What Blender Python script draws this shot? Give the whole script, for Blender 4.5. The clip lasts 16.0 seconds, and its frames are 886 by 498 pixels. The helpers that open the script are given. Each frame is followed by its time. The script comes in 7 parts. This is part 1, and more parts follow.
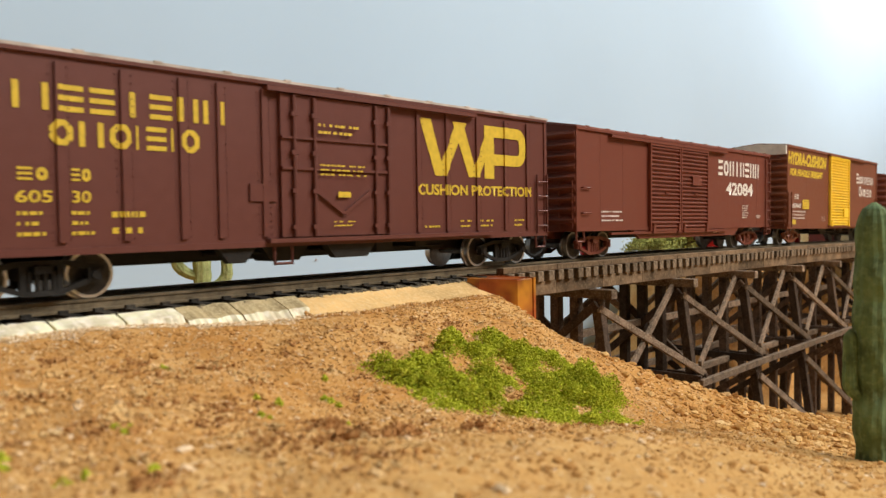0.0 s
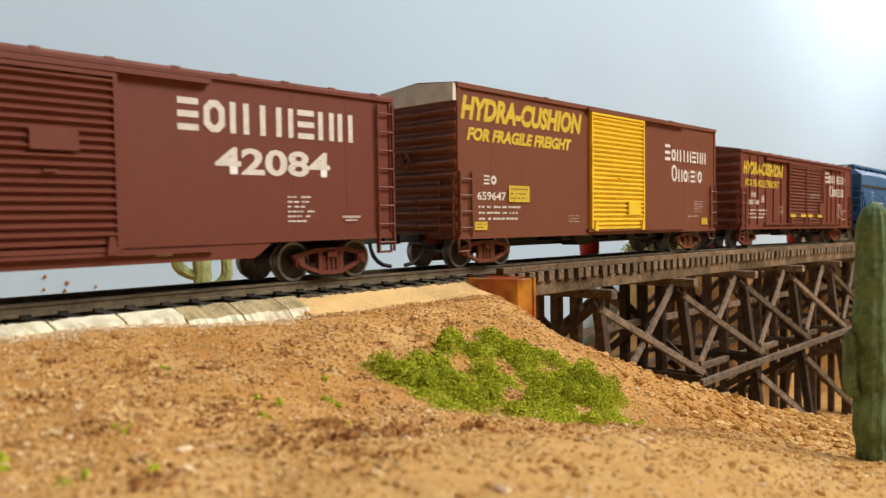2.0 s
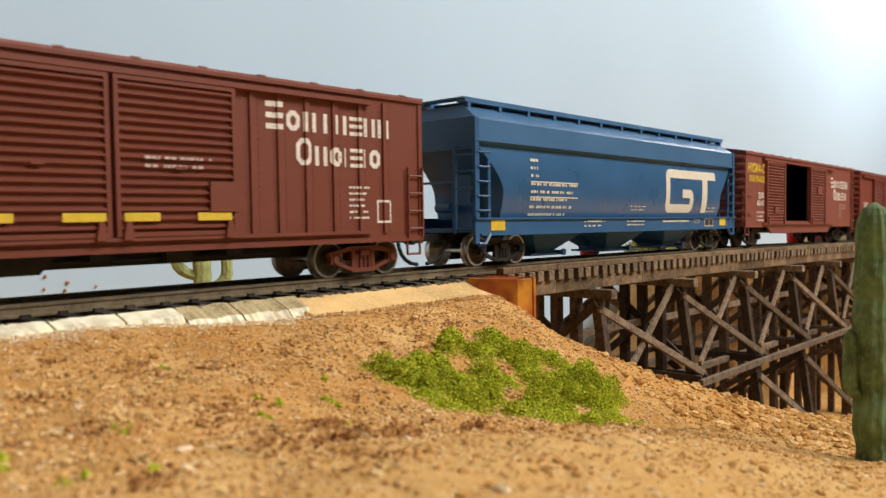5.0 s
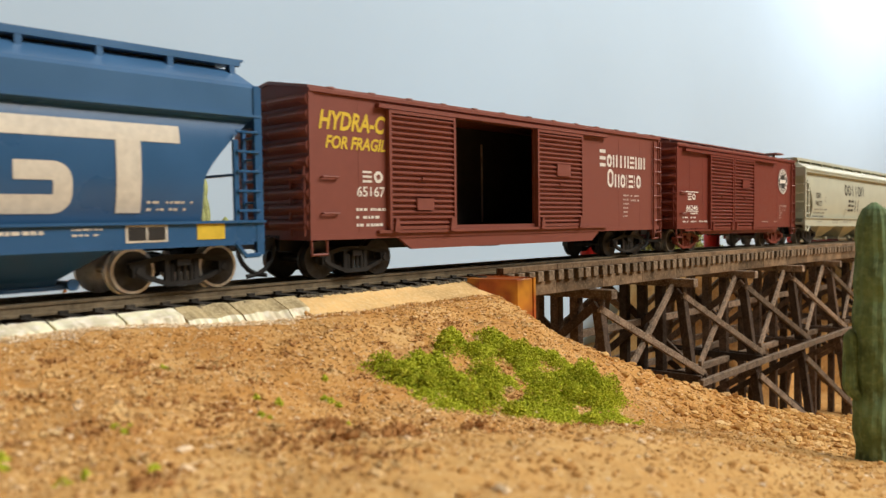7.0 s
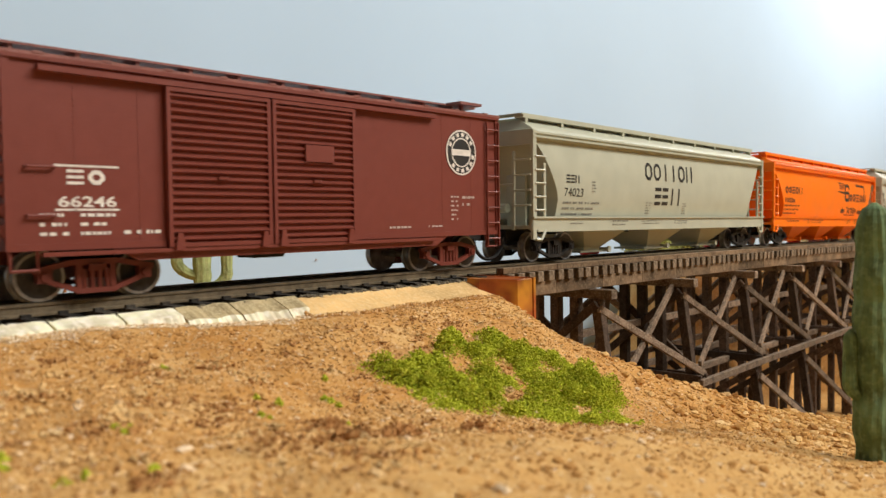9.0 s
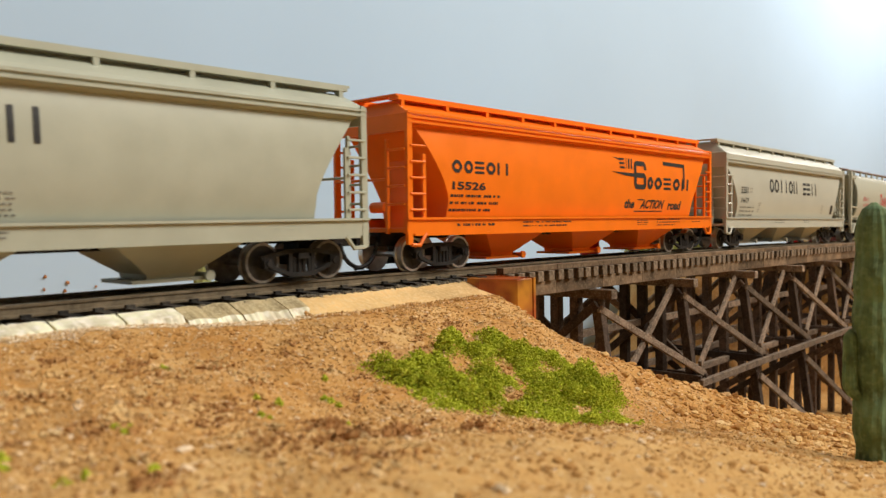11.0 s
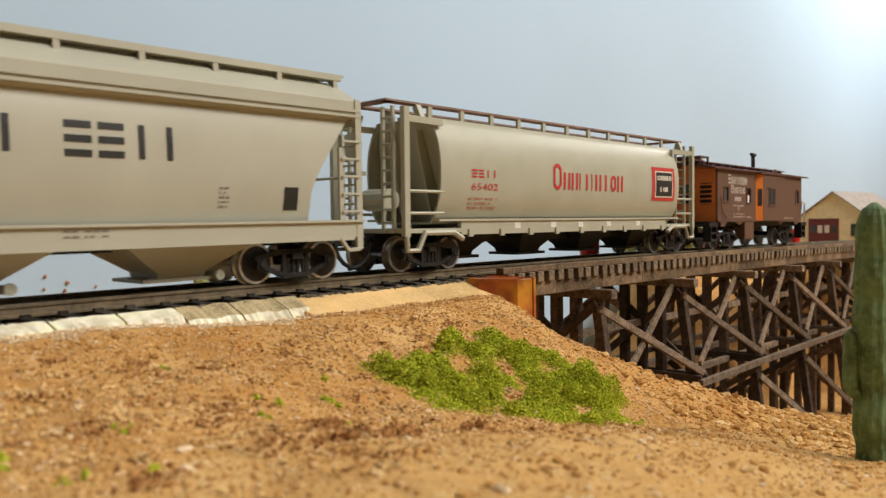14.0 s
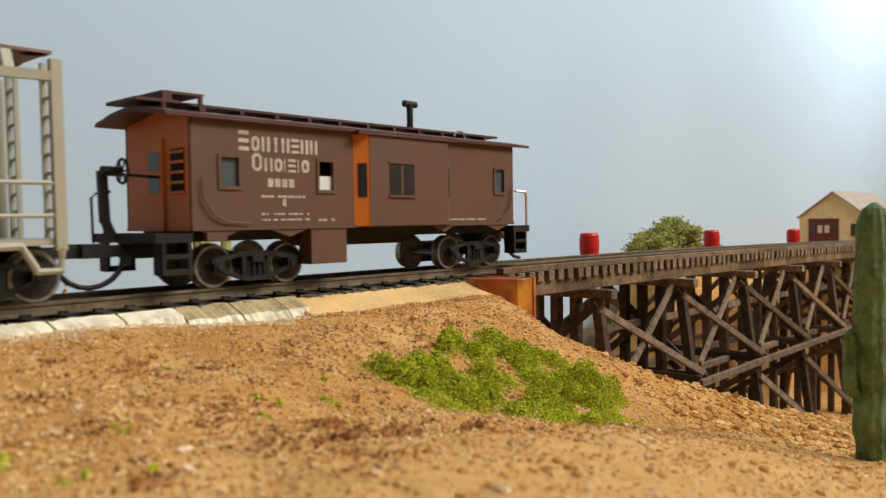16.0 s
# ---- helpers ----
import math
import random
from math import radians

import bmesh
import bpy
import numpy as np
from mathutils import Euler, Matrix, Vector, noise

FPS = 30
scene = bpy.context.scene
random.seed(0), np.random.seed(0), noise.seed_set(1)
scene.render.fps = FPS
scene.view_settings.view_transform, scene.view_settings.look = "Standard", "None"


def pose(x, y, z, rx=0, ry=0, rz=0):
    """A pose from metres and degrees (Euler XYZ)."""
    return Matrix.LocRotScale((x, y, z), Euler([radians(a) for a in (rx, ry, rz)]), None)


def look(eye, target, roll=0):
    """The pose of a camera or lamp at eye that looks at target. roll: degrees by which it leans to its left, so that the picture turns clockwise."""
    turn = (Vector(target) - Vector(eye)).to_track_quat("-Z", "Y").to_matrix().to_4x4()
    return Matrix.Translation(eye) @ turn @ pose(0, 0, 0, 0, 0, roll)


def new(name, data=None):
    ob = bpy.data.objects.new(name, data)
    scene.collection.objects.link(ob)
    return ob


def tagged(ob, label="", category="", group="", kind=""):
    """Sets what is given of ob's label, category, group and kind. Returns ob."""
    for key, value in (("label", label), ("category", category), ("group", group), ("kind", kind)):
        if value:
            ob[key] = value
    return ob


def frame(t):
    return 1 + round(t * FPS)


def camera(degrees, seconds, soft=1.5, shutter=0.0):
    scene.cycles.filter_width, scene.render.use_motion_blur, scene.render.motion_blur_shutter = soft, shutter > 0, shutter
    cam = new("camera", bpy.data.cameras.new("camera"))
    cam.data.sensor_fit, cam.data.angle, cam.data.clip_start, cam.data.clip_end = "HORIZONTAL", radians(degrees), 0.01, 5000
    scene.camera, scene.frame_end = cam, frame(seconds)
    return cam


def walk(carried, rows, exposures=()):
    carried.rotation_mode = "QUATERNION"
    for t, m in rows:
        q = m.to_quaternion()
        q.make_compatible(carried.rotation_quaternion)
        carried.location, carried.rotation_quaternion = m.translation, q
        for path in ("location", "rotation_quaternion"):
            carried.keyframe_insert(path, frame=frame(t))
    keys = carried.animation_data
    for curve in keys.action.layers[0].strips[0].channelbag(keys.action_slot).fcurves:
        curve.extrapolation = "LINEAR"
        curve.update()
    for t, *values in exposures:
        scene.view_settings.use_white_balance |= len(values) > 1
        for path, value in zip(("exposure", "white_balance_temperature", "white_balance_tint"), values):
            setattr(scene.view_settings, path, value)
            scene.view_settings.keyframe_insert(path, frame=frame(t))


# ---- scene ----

MM = 0.001
KZ = -0.0182      # crest of the line: the track falls away gently to the far end


def rail_z(s):
    """Height of the rail top along the line."""
    if s <= 0:
        return 0.0
    if s <= 0.9:
        return KZ * s * s
    return KZ * 0.81 + 1.8 * KZ * (s - 0.9)


def rail_slope(s):
    return 0.0 if s <= 0 else 2 * KZ * min(s, 0.9)


# ---- camera ----
cam = camera(58.05, 16.0, soft=1.35, shutter=0.12)
cam.data.dof.use_dof, cam.data.dof.focus_distance, cam.data.dof.aperture_fstop = True, 0.26, 36.0
CAM_POSE = pose(0.0, -0.16887, 0.01499, 90 - 2.292, 0, -47.628) @ pose(0, 0, 0, 0, 0, -0.995)
walk(cam, [(0.0, CAM_POSE), (16.0, CAM_POSE)], exposures=((0.0, 0.0), (9.0, 0.0), (11.5, -0.12), (16.0, -0.15)))

# ---- world and lamps ----
world = bpy.data.worlds.new("room_world")
scene.world = world
world.use_nodes = True
world.node_tree.nodes["Background"].inputs[0].default_value = (0.85, 0.92, 1.0, 1)
world.node_tree.nodes["Background"].inputs[1].default_value = 0.5
scene.view_settings.exposure = 0.0


def area_lamp(name, where, target, sx, sy, watts, colour):
    la = bpy.data.lights.new(name, "AREA")
    la.shape, la.size, la.size_y, la.energy, la.color = "RECTANGLE", sx, sy, watts, colour
    ob = new(name, la)
    ob.matrix_world = look(where, target)
    return ob


area_lamp("ceiling_tube_front", (0.68, -0.86, 0.98), (0.35, 0.0, 0.0), 1.1, 0.45, 25.0, (1.0, 0.96, 0.895))
area_lamp("ceiling_tube_far", (2.25, -0.15, 1.0), (2.2, 0.42, 0.18), 1.0, 0.3, 19.0, (1.0, 0.97, 0.93))


# ---- materials ----
def make_mat(name, colour, rough=0.6, vary=0.12, scale=250.0, bump=0.15, fine=2500.0, metal=0.0, tint=None, tint_amount=0.0, spec=0.4):
    m = bpy.data.materials.new(name)
    m.use_nodes = True
    nt = m.node_tree
    b = nt.nodes["Principled BSDF"]
    b.inputs["Metallic"].default_value = metal
    b.inputs["Specular IOR Level"].default_value = spec
    tc = nt.nodes.new("ShaderNodeTexCoord")
    n1 = nt.nodes.new("ShaderNodeTexNoise")
    n1.inputs["Scale"].default_value, n1.inputs["Detail"].default_value = scale, 6
    n2 = nt.nodes.new("ShaderNodeTexNoise")
    n2.inputs["Scale"].default_value, n2.inputs["Detail"].default_value = fine, 3
    nt.links.new(tc.outputs["Object"], n1.inputs["Vector"])
    nt.links.new(tc.outputs["Object"], n2.inputs["Vector"])
    ramp = nt.nodes.new("ShaderNodeValToRGB")
    lo = [max(0, c * (1 - vary * 2)) for c in colour]
    hi = [min(1, c * (1 + vary * 2)) for c in colour]
    ramp.color_ramp.elements[0].position, ramp.color_ramp.elements[1].position = 0.3, 0.7
    ramp.color_ramp.elements[0].color = (*lo, 1)
    ramp.color_ramp.elements[1].color = (*hi, 1)
    nt.links.new(n1.outputs["Fac"], ramp.inputs["Fac"])
    last = ramp.outputs["Color"]
    if tint:
        mix = nt.nodes.new("ShaderNodeMix")
        mix.data_type = "RGBA"
        r2 = nt.nodes.new("ShaderNodeValToRGB")
        r2.color_ramp.elements[0].position, r2.color_ramp.elements[1].position = 0.48, 0.66
        r2.color_ramp.elements[1].color = (tint_amount, tint_amount, tint_amount, 1)
        nt.links.new(n2.outputs["Fac"], r2.inputs["Fac"])
        nt.links.new(r2.outputs["Color"], mix.inputs["Factor"])
        nt.links.new(last, mix.inputs["A"])
        mix.inputs["B"].default_value = (*tint, 1)
        last = mix.outputs["Result"]
    nt.links.new(last, b.inputs["Base Color"])
    rr = nt.nodes.new("ShaderNodeMapRange")
    rr.inputs["To Min"].default_value, rr.inputs["To Max"].default_value = max(0, rough - 0.12), min(1, rough + 0.12)
    nt.links.new(n1.outputs["Fac"], rr.inputs["Value"])
    nt.links.new(rr.outputs["Result"], b.inputs["Roughness"])
    if bump:
        bp = nt.nodes.new("ShaderNodeBump")
        bp.inputs["Strength"].default_value, bp.inputs["Distance"].default_value = bump, 0.0003
        nt.links.new(n2.outputs["Fac"], bp.inputs["Height"])
        nt.links.new(bp.outputs["Normal"], b.inputs["Normal"])
    return m


def ground_mat():
    """Dusty desert plaster: orange-brown earth, pale dust in drifts, brown specks; loose pale sand on the near rise."""
    m = bpy.data.materials.new("desert_ground")
    m.use_nodes = True
    nt = m.node_tree
    b = nt.nodes["Principled BSDF"]
    b.inputs["Roughness"].default_value, b.inputs["Specular IOR Level"].default_value = 0.95, 0.1
    tc = nt.nodes.new("ShaderNodeTexCoord")

    def noise_of(scale, detail, lo, hi):
        n = nt.nodes.new("ShaderNodeTexNoise")
        n.inputs["Scale"].default_value, n.inputs["Detail"].default_value, n.inputs["Roughness"].default_value = scale, detail, 0.62
        nt.links.new(tc.outputs["Object"], n.inputs["Vector"])
        r = nt.nodes.new("ShaderNodeMapRange")
        r.inputs["From Min"].default_value, r.inputs["From Max"].default_value = lo, hi
        nt.links.new(n.outputs["Fac"], r.inputs["Value"])
        return n.outputs["Fac"], r.outputs["Result"]

    def blend(fac, under, over):
        x = nt.nodes.new("ShaderNodeMix")
        x.data_type = "RGBA"
        nt.links.new(fac, x.inputs["Factor"])
        for sock, c in ((x.inputs["A"], under), (x.inputs["B"], over)):
            if isinstance(c, tuple):
                sock.default_value = (*c, 1)
            else:
                nt.links.new(c, sock)
        return x.outputs["Result"]

    def maths(op, p, q):
        x = nt.nodes.new("ShaderNodeMath")
        x.operation = op
        for sock, v in zip(x.inputs, (p, q)):
            if isinstance(v, float):
                sock.default_value = v
            else:
                nt.links.new(v, sock)
        return x.outputs["Value"]

    _, patches = noise_of(38, 6, 0.36, 0.64)
    _, drift = noise_of(75, 5, 0.50, 0.70)
    fine, specks = noise_of(800, 4, 0.53, 0.66)
    _, darks = noise_of(260, 5, 0.52, 0.68)
    col = blend(patches, (0.47, 0.228, 0.060), (0.58, 0.325, 0.108))
    col = blend(maths("MULTIPLY", drift, 0.6), col, (0.70, 0.47, 0.21))
    col = blend(maths("MULTIPLY", darks, 0.7), col, (0.27, 0.13, 0.045))
    col = blend(maths("MULTIPLY", specks, 0.5), col, (0.74, 0.54, 0.30))
    xyz = nt.nodes.new("ShaderNodeSeparateXYZ")
    nt.links.new(tc.outputs["Object"], xyz.inputs["Vector"])
    near = nt.nodes.new("ShaderNodeMapRange")
    near.inputs["From Min"].default_value, near.inputs["From Max"].default_value = 0.080, 0.098
    nt.links.new(maths("ADD", maths("MULTIPLY", xyz.outputs["Y"], -1.0), maths("MULTIPLY", patches, 0.012)), near.inputs["Value"])
    col = blend(maths("MULTIPLY", near.outputs["Result"], 0.45), col, (0.63, 0.40, 0.155))
    nt.links.new(col, b.inputs["Base Color"])
    bp = nt.nodes.new("ShaderNodeBump")
    bp.inputs["Strength"].default_value, bp.inputs["Distance"].default_value = 0.8, 0.0003
    nt.links.new(fine, bp.inputs["Height"])
    nt.links.new(bp.outputs["Normal"], b.inputs["Normal"])
    return m


def by_ramp(m, *colours):
    """Gives every loose piece of a mesh one of a run of colours."""
    nt = m.node_tree
    b = nt.nodes["Principled BSDF"]
    src = b.inputs["Base Color"].links[0].from_socket
    geo = nt.nodes.new("ShaderNodeNewGeometry")
    ramp = nt.nodes.new("ShaderNodeValToRGB")
    el = ramp.color_ramp.elements
    while len(el) < len(colours):
        el.new(0.5)
    for e, (at, c) in zip(el, colours):
        e.position, e.color = at, (*c, 1)
    nt.links.new(geo.outputs["Random Per Island"], ramp.inputs["Fac"])
    mix = nt.nodes.new("ShaderNodeMix")
    mix.data_type = "RGBA"
    mix.inputs["Factor"].default_value = 0.75
    nt.links.new(src, mix.inputs["A"])
    nt.links.new(ramp.outputs["Color"], mix.inputs["B"])
    nt.links.new(mix.outputs["Result"], b.inputs["Base Color"])
    return m


def by_island(m, spread, hue=0.0):
    """Lets every loose piece of a mesh differ a little in brightness."""
    nt = m.node_tree
    b = nt.nodes["Principled BSDF"]
    link = b.inputs["Base Color"].links[0]
    src = link.from_socket
    geo = nt.nodes.new("ShaderNodeNewGeometry")
    hsv = nt.nodes.new("ShaderNodeHueSaturation")
    mr = nt.nodes.new("ShaderNodeMapRange")
    mr.inputs["To Min"].default_value, mr.inputs["To Max"].default_value = 1 - 0.55 * spread, 1 + 1.45 * spread
    nt.links.new(geo.outputs["Random Per Island"], mr.inputs["Value"])
    nt.links.new(mr.outputs["Result"], hsv.inputs["Value"])
    nt.links.new(src, hsv.inputs["Color"])
    nt.links.new(hsv.outputs["Color"], b.inputs["Base Color"])
    return m


def by_object(m, spread):
    """Lets every object differ a little in brightness."""
    nt = m.node_tree
    b = nt.nodes["Principled BSDF"]
    src = b.inputs["Base Color"].links[0].from_socket
    info = nt.nodes.new("ShaderNodeObjectInfo")
    hsv = nt.nodes.new("ShaderNodeHueSaturation")
    mr = nt.nodes.new("ShaderNodeMapRange")
    mr.inputs["To Min"].default_value, mr.inputs["To Max"].default_value = 1 - spread, 1 + spread
    nt.links.new(info.outputs["Random"], mr.inputs["Value"])
    nt.links.new(mr.outputs["Result"], hsv.inputs["Value"])
    nt.links.new(src, hsv.inputs["Color"])
    nt.links.new(hsv.outputs["Color"], b.inputs["Base Color"])
    return m


M_GROUND = ground_mat()
M_GRIT = by_ramp(make_mat("grit", (0.54, 0.30, 0.10), 0.95, 0.22, 30, 0.3, 3000, spec=0.1), (0.0, (0.36, 0.17, 0.05)), (0.25, (0.50, 0.26, 0.08)), (0.6, (0.62, 0.36, 0.13)), (0.88, (0.76, 0.53, 0.27)), (1.0, (0.88, 0.74, 0.54)))
M_PEBBLE = by_ramp(make_mat("orange_rubble", (0.58, 0.33, 0.11), 0.9, 0.2, 700, 0.4, 3000, spec=0.15), (0.0, (0.24, 0.10, 0.026)), (0.3, (0.47, 0.23, 0.058)), (0.7, (0.60, 0.36, 0.12)), (1.0, (0.80, 0.58, 0.30)))
M_EARTH = by_ramp(make_mat("brown_earth", (0.42, 0.21, 0.075), 0.95, 0.2, 300, 0.3, 3000, spec=0.1), (0.0, (0.24, 0.105, 0.036)), (0.5, (0.42, 0.20, 0.068)), (1.0, (0.62, 0.37, 0.15)))
M_FOAM = by_ramp(make_mat("green_turf", (0.42, 0.46, 0.04), 1.0, 0.15, 160, 0.4, 3000, spec=0.02), (0.0, (0.15, 0.20, 0.015)), (0.4, (0.40, 0.45, 0.03)), (0.75, (0.58, 0.59, 0.05)), (1.0, (0.70, 0.66, 0.10)))
M_PLASTER = make_mat("cream_plaster", (0.88, 0.75, 0.54), 0.95, 0.16, 160, 0.9, 500, tint=(0.95, 0.88, 0.76), tint_amount=0.75, spec=0.1)
M_DUST = by_ramp(make_mat("plaster_dust", (0.82, 0.64, 0.38), 0.95, 0.1, 160, 0.3, 1500, spec=0.1), (0.0, (0.58, 0.34, 0.13)), (0.4, (0.78, 0.56, 0.30)), (1.0, (0.94, 0.86, 0.72)))
M_OCHRE = make_mat("ochre_plaster", (0.64, 0.42, 0.18), 0.95, 0.2, 45, 0.8, 900, tint=(0.76, 0.56, 0.30), tint_amount=0.6, spec=0.1)
M_RUST = make_mat("rust_stained_board", (0.33, 0.075, 0.018), 0.35, 0.35, 90, 0.3, 60, tint=(0.66, 0.29, 0.03), tint_amount=0.95)
M_TIMBER = by_object(make_mat("weathered_timber", (0.078, 0.050, 0.034), 0.8, 0.25, 260, 0.6, 1500, tint=(0.20, 0.145, 0.10), tint_amount=0.45, spec=0.2), 0.5)
M_BRACE = by_object(make_mat("grey_brown_brace_timber", (0.165, 0.112, 0.074), 0.8, 0.25, 260, 0.6, 1500, tint=(0.36, 0.29, 0.21), tint_amount=0.6, spec=0.2), 0.45)
M_DECK = by_object(make_mat("brown_bridge_timber", (0.15, 0.099, 0.058), 0.8, 0.22, 160, 0.6, 900, tint=(0.29, 0.21, 0.13), tint_amount=0.5, spec=0.2), 0.3)
M_TIEWOOD = by_object(make_mat("pale_bridge_tie", (0.20, 0.145, 0.095), 0.8, 0.25, 150, 0.5, 600, tint=(0.36, 0.28, 0.19), tint_amount=0.6, spec=0.2), 0.3)
M_RAIL = make_mat("weathered_rail", (0.19, 0.145, 0.09), 0.5, 0.2, 400, 0.2, 2500, metal=0.3, tint=(0.25, 0.2, 0.12), tint_amount=0.6)
M_TIE = by_object(make_mat("dark_tie", (0.034, 0.029, 0.023), 0.8, 0.35, 400, 0.5, 2500, tint=(0.14, 0.115, 0.085), tint_amount=0.5, spec=0.3), 0.6)
M_BALLAST = by_island(make_mat("dark_ballast", (0.10, 0.085, 0.06), 0.9, 0.25, 900, 0.4, 3000, spec=0.2), 0.7)
M_SKY = make_mat("sky_painted_board", (0.475, 0.615, 0.752), 0.8, 0.015, 3.0, 0.05, 600, spec=0.2)
M_ROOM = make_mat("room_wall_paint", (0.75, 0.73, 0.70), 0.9, 0.02, 3.0, 0.05, 60)
M_CEIL = make_mat("ceiling_paint", (0.85, 0.85, 0.84), 0.9, 0.02, 3.0, 0.05, 60)
M_FLOOR = make_mat("room_floor", (0.25, 0.2, 0.16), 0.6, 0.1, 6.0, 0.05, 60)
M_RED = make_mat("boxcar_red", (0.165, 0.044, 0.026), 0.52, 0.025, 400, 0.12, 2500)
M_RED2 = make_mat("mineral_brown", (0.185, 0.060, 0.030), 0.5, 0.025, 400, 0.12, 2500)
M_RED3 = make_mat("oxide_red", (0.175, 0.037, 0.024), 0.5, 0.025, 400, 0.12, 2500)
M_RED4 = make_mat("faded_oxide_red", (0.205, 0.060, 0.042), 0.55, 0.025, 400, 0.12, 2500)
# red lifted to pink with paler mottling, painting in light reflected off the roofs
M_ROOFRED = make_mat("red_roof_pink_sheen", (0.235, 0.085, 0.07), 0.36, 0.12, 220, 0.15, 2500, tint=(0.42, 0.26, 0.22), tint_amount=0.35, spec=0.6)
M_MAROON = make_mat("dull_maroon", (0.125, 0.038, 0.028), 0.5, 0.025, 400, 0.12, 2500)
M_CABOOSE = make_mat("caboose_brown", (0.128, 0.068, 0.044), 0.55, 0.03, 300, 0.12, 2500)
M_CABDARK = make_mat("caboose_roof_brown", (0.09, 0.035, 0.028), 0.6, 0.1, 120, 0.15, 2500)
M_CABORANGE = make_mat("caboose_end_orange", (0.62, 0.17, 0.02), 0.5, 0.05, 120, 0.1, 2500)
M_YELLOW = make_mat("door_yellow", (0.86, 0.59, 0.04), 0.42, 0.04, 120, 0.08, 2500)
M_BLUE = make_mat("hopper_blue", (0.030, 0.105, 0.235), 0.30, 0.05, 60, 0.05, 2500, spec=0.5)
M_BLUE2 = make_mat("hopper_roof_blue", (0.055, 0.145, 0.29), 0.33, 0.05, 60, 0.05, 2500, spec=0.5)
M_ORANGE = make_mat("bright_orange", (0.90, 0.19, 0.006), 0.40, 0.03, 120, 0.06, 2500, spec=0.3)
M_GREY1 = make_mat("pale_green_grey", (0.44, 0.45, 0.35), 0.45, 0.03, 120, 0.06, 2500)
M_GREY2 = make_mat("warm_light_grey", (0.46, 0.45, 0.36), 0.42, 0.025, 60, 0.06, 2500, tint=(0.42, 0.40, 0.31), tint_amount=0.10)
M_GREY3 = make_mat("putty_grey", (0.42, 0.41, 0.315), 0.42, 0.025, 120, 0.06, 2500)
M_WALK = make_mat("rusty_walkway", (0.24, 0.15, 0.12), 0.7, 0.15, 300, 0.3, 2500)
M_SILVER = make_mat("pale_weathered_roof", (0.52, 0.45, 0.40), 0.6, 0.15, 200, 0.2, 2500)
M_WHITEPAINT = make_mat("off_white_roof", (0.80, 0.77, 0.70), 0.6, 0.08, 200, 0.15, 2500)
M_BLACK = make_mat("flat_black", (0.018, 0.0165, 0.015), 0.6, 0.2, 300, 0.2, 2500, spec=0.3)
# near-black colour painting in the shade inside cars and behind caboose windows
M_DARK = make_mat("interior_shade_black", (0.02, 0.016, 0.014), 0.9, 0.2, 300, 0.1, 2500)
M_STEEL = make_mat("bright_wheel_steel", (0.74, 0.735, 0.71), 0.32, 0.1, 500, 0.05, 2500, metal=0.85)
M_RIM = make_mat("worn_wheel_rim", (0.33, 0.32, 0.30), 0.4, 0.2, 500, 0.1, 2500, metal=0.7)
M_WHEEL = make_mat("blackened_wheel", (0.05, 0.046, 0.042), 0.4, 0.2, 500, 0.1, 2500, metal=0.4)
L_YELLOW = make_mat("yellow_lettering", (0.66, 0.47, 0.04), 0.55, 0.06, 600, 0.05, 2500)
L_WHITE = make_mat("white_lettering", (0.72, 0.68, 0.62), 0.55, 0.05, 600, 0.05, 2500)
L_FADED = make_mat("faded_white_lettering", (0.50, 0.40, 0.36), 0.6, 0.12, 600, 0.05, 2500)
L_AGED = make_mat("aged_cream_lettering", (0.50, 0.445, 0.375), 0.6, 0.12, 500, 0.05, 2500)
L_BLACK = make_mat("black_lettering", (0.025, 0.024, 0.022), 0.5, 0.1, 600, 0.05, 2500)
L_RED = make_mat("red_lettering", (0.50, 0.04, 0.035), 0.5, 0.05, 600, 0.05, 2500)
L_CREAM = make_mat("cream_lettering", (0.66, 0.62, 0.52), 0.5, 0.05, 600, 0.05, 2500)
M_BARREL = make_mat("red_barrel_paint", (0.62, 0.025, 0.02), 0.35, 0.08, 300, 0.1, 2500)
M_HOUSE = make_mat("pale_yellow_siding", (0.78, 0.67, 0.40), 0.7, 0.05, 200, 0.1, 2500)
M_HROOF = make_mat("grey_roofing", (0.36, 0.31, 0.27), 0.85, 0.12, 200, 0.3, 2500)
M_HDOOR = make_mat("dark_red_door", (0.14, 0.03, 0.025), 0.6, 0.1, 200, 0.1, 2500)
M_CACTUS = make_mat("cactus_green", (0.115, 0.18, 0.09), 0.9, 0.28, 160, 0.7, 700, tint=(0.21, 0.29, 0.15), tint_amount=0.6, spec=0.2)
M_CACTUS2 = make_mat("pale_cactus_green", (0.36, 0.40, 0.16), 0.85, 0.2, 250, 0.6, 1500, tint=(0.5, 0.5, 0.25), tint_amount=0.6, spec=0.1)
M_LEAF = by_island(make_mat("olive_leaf", (0.31, 0.32, 0.10), 0.9, 0.25, 400, 0.3, 2500, spec=0.1), 0.45)
M_BARK = make_mat("bark", (0.16, 0.13, 0.08), 0.9, 0.3, 400, 0.5, 2500)
M_GLASS = make_mat("dark_window_glass", (0.05, 0.055, 0.06), 0.08, 0.05, 100, 0.0, 2500, spec=0.6)
M_PANE = make_mat("blue_grey_window_pane", (0.085, 0.10, 0.11), 0.12, 0.1, 200, 0.0, 2500, spec=0.6)
# white stands in for the bright sky board seen through a caboose window
M_SEETHROUGH = make_mat("bright_see_through_white", (0.75, 0.77, 0.78), 0.5, 0.04, 200, 0.05, 2500)
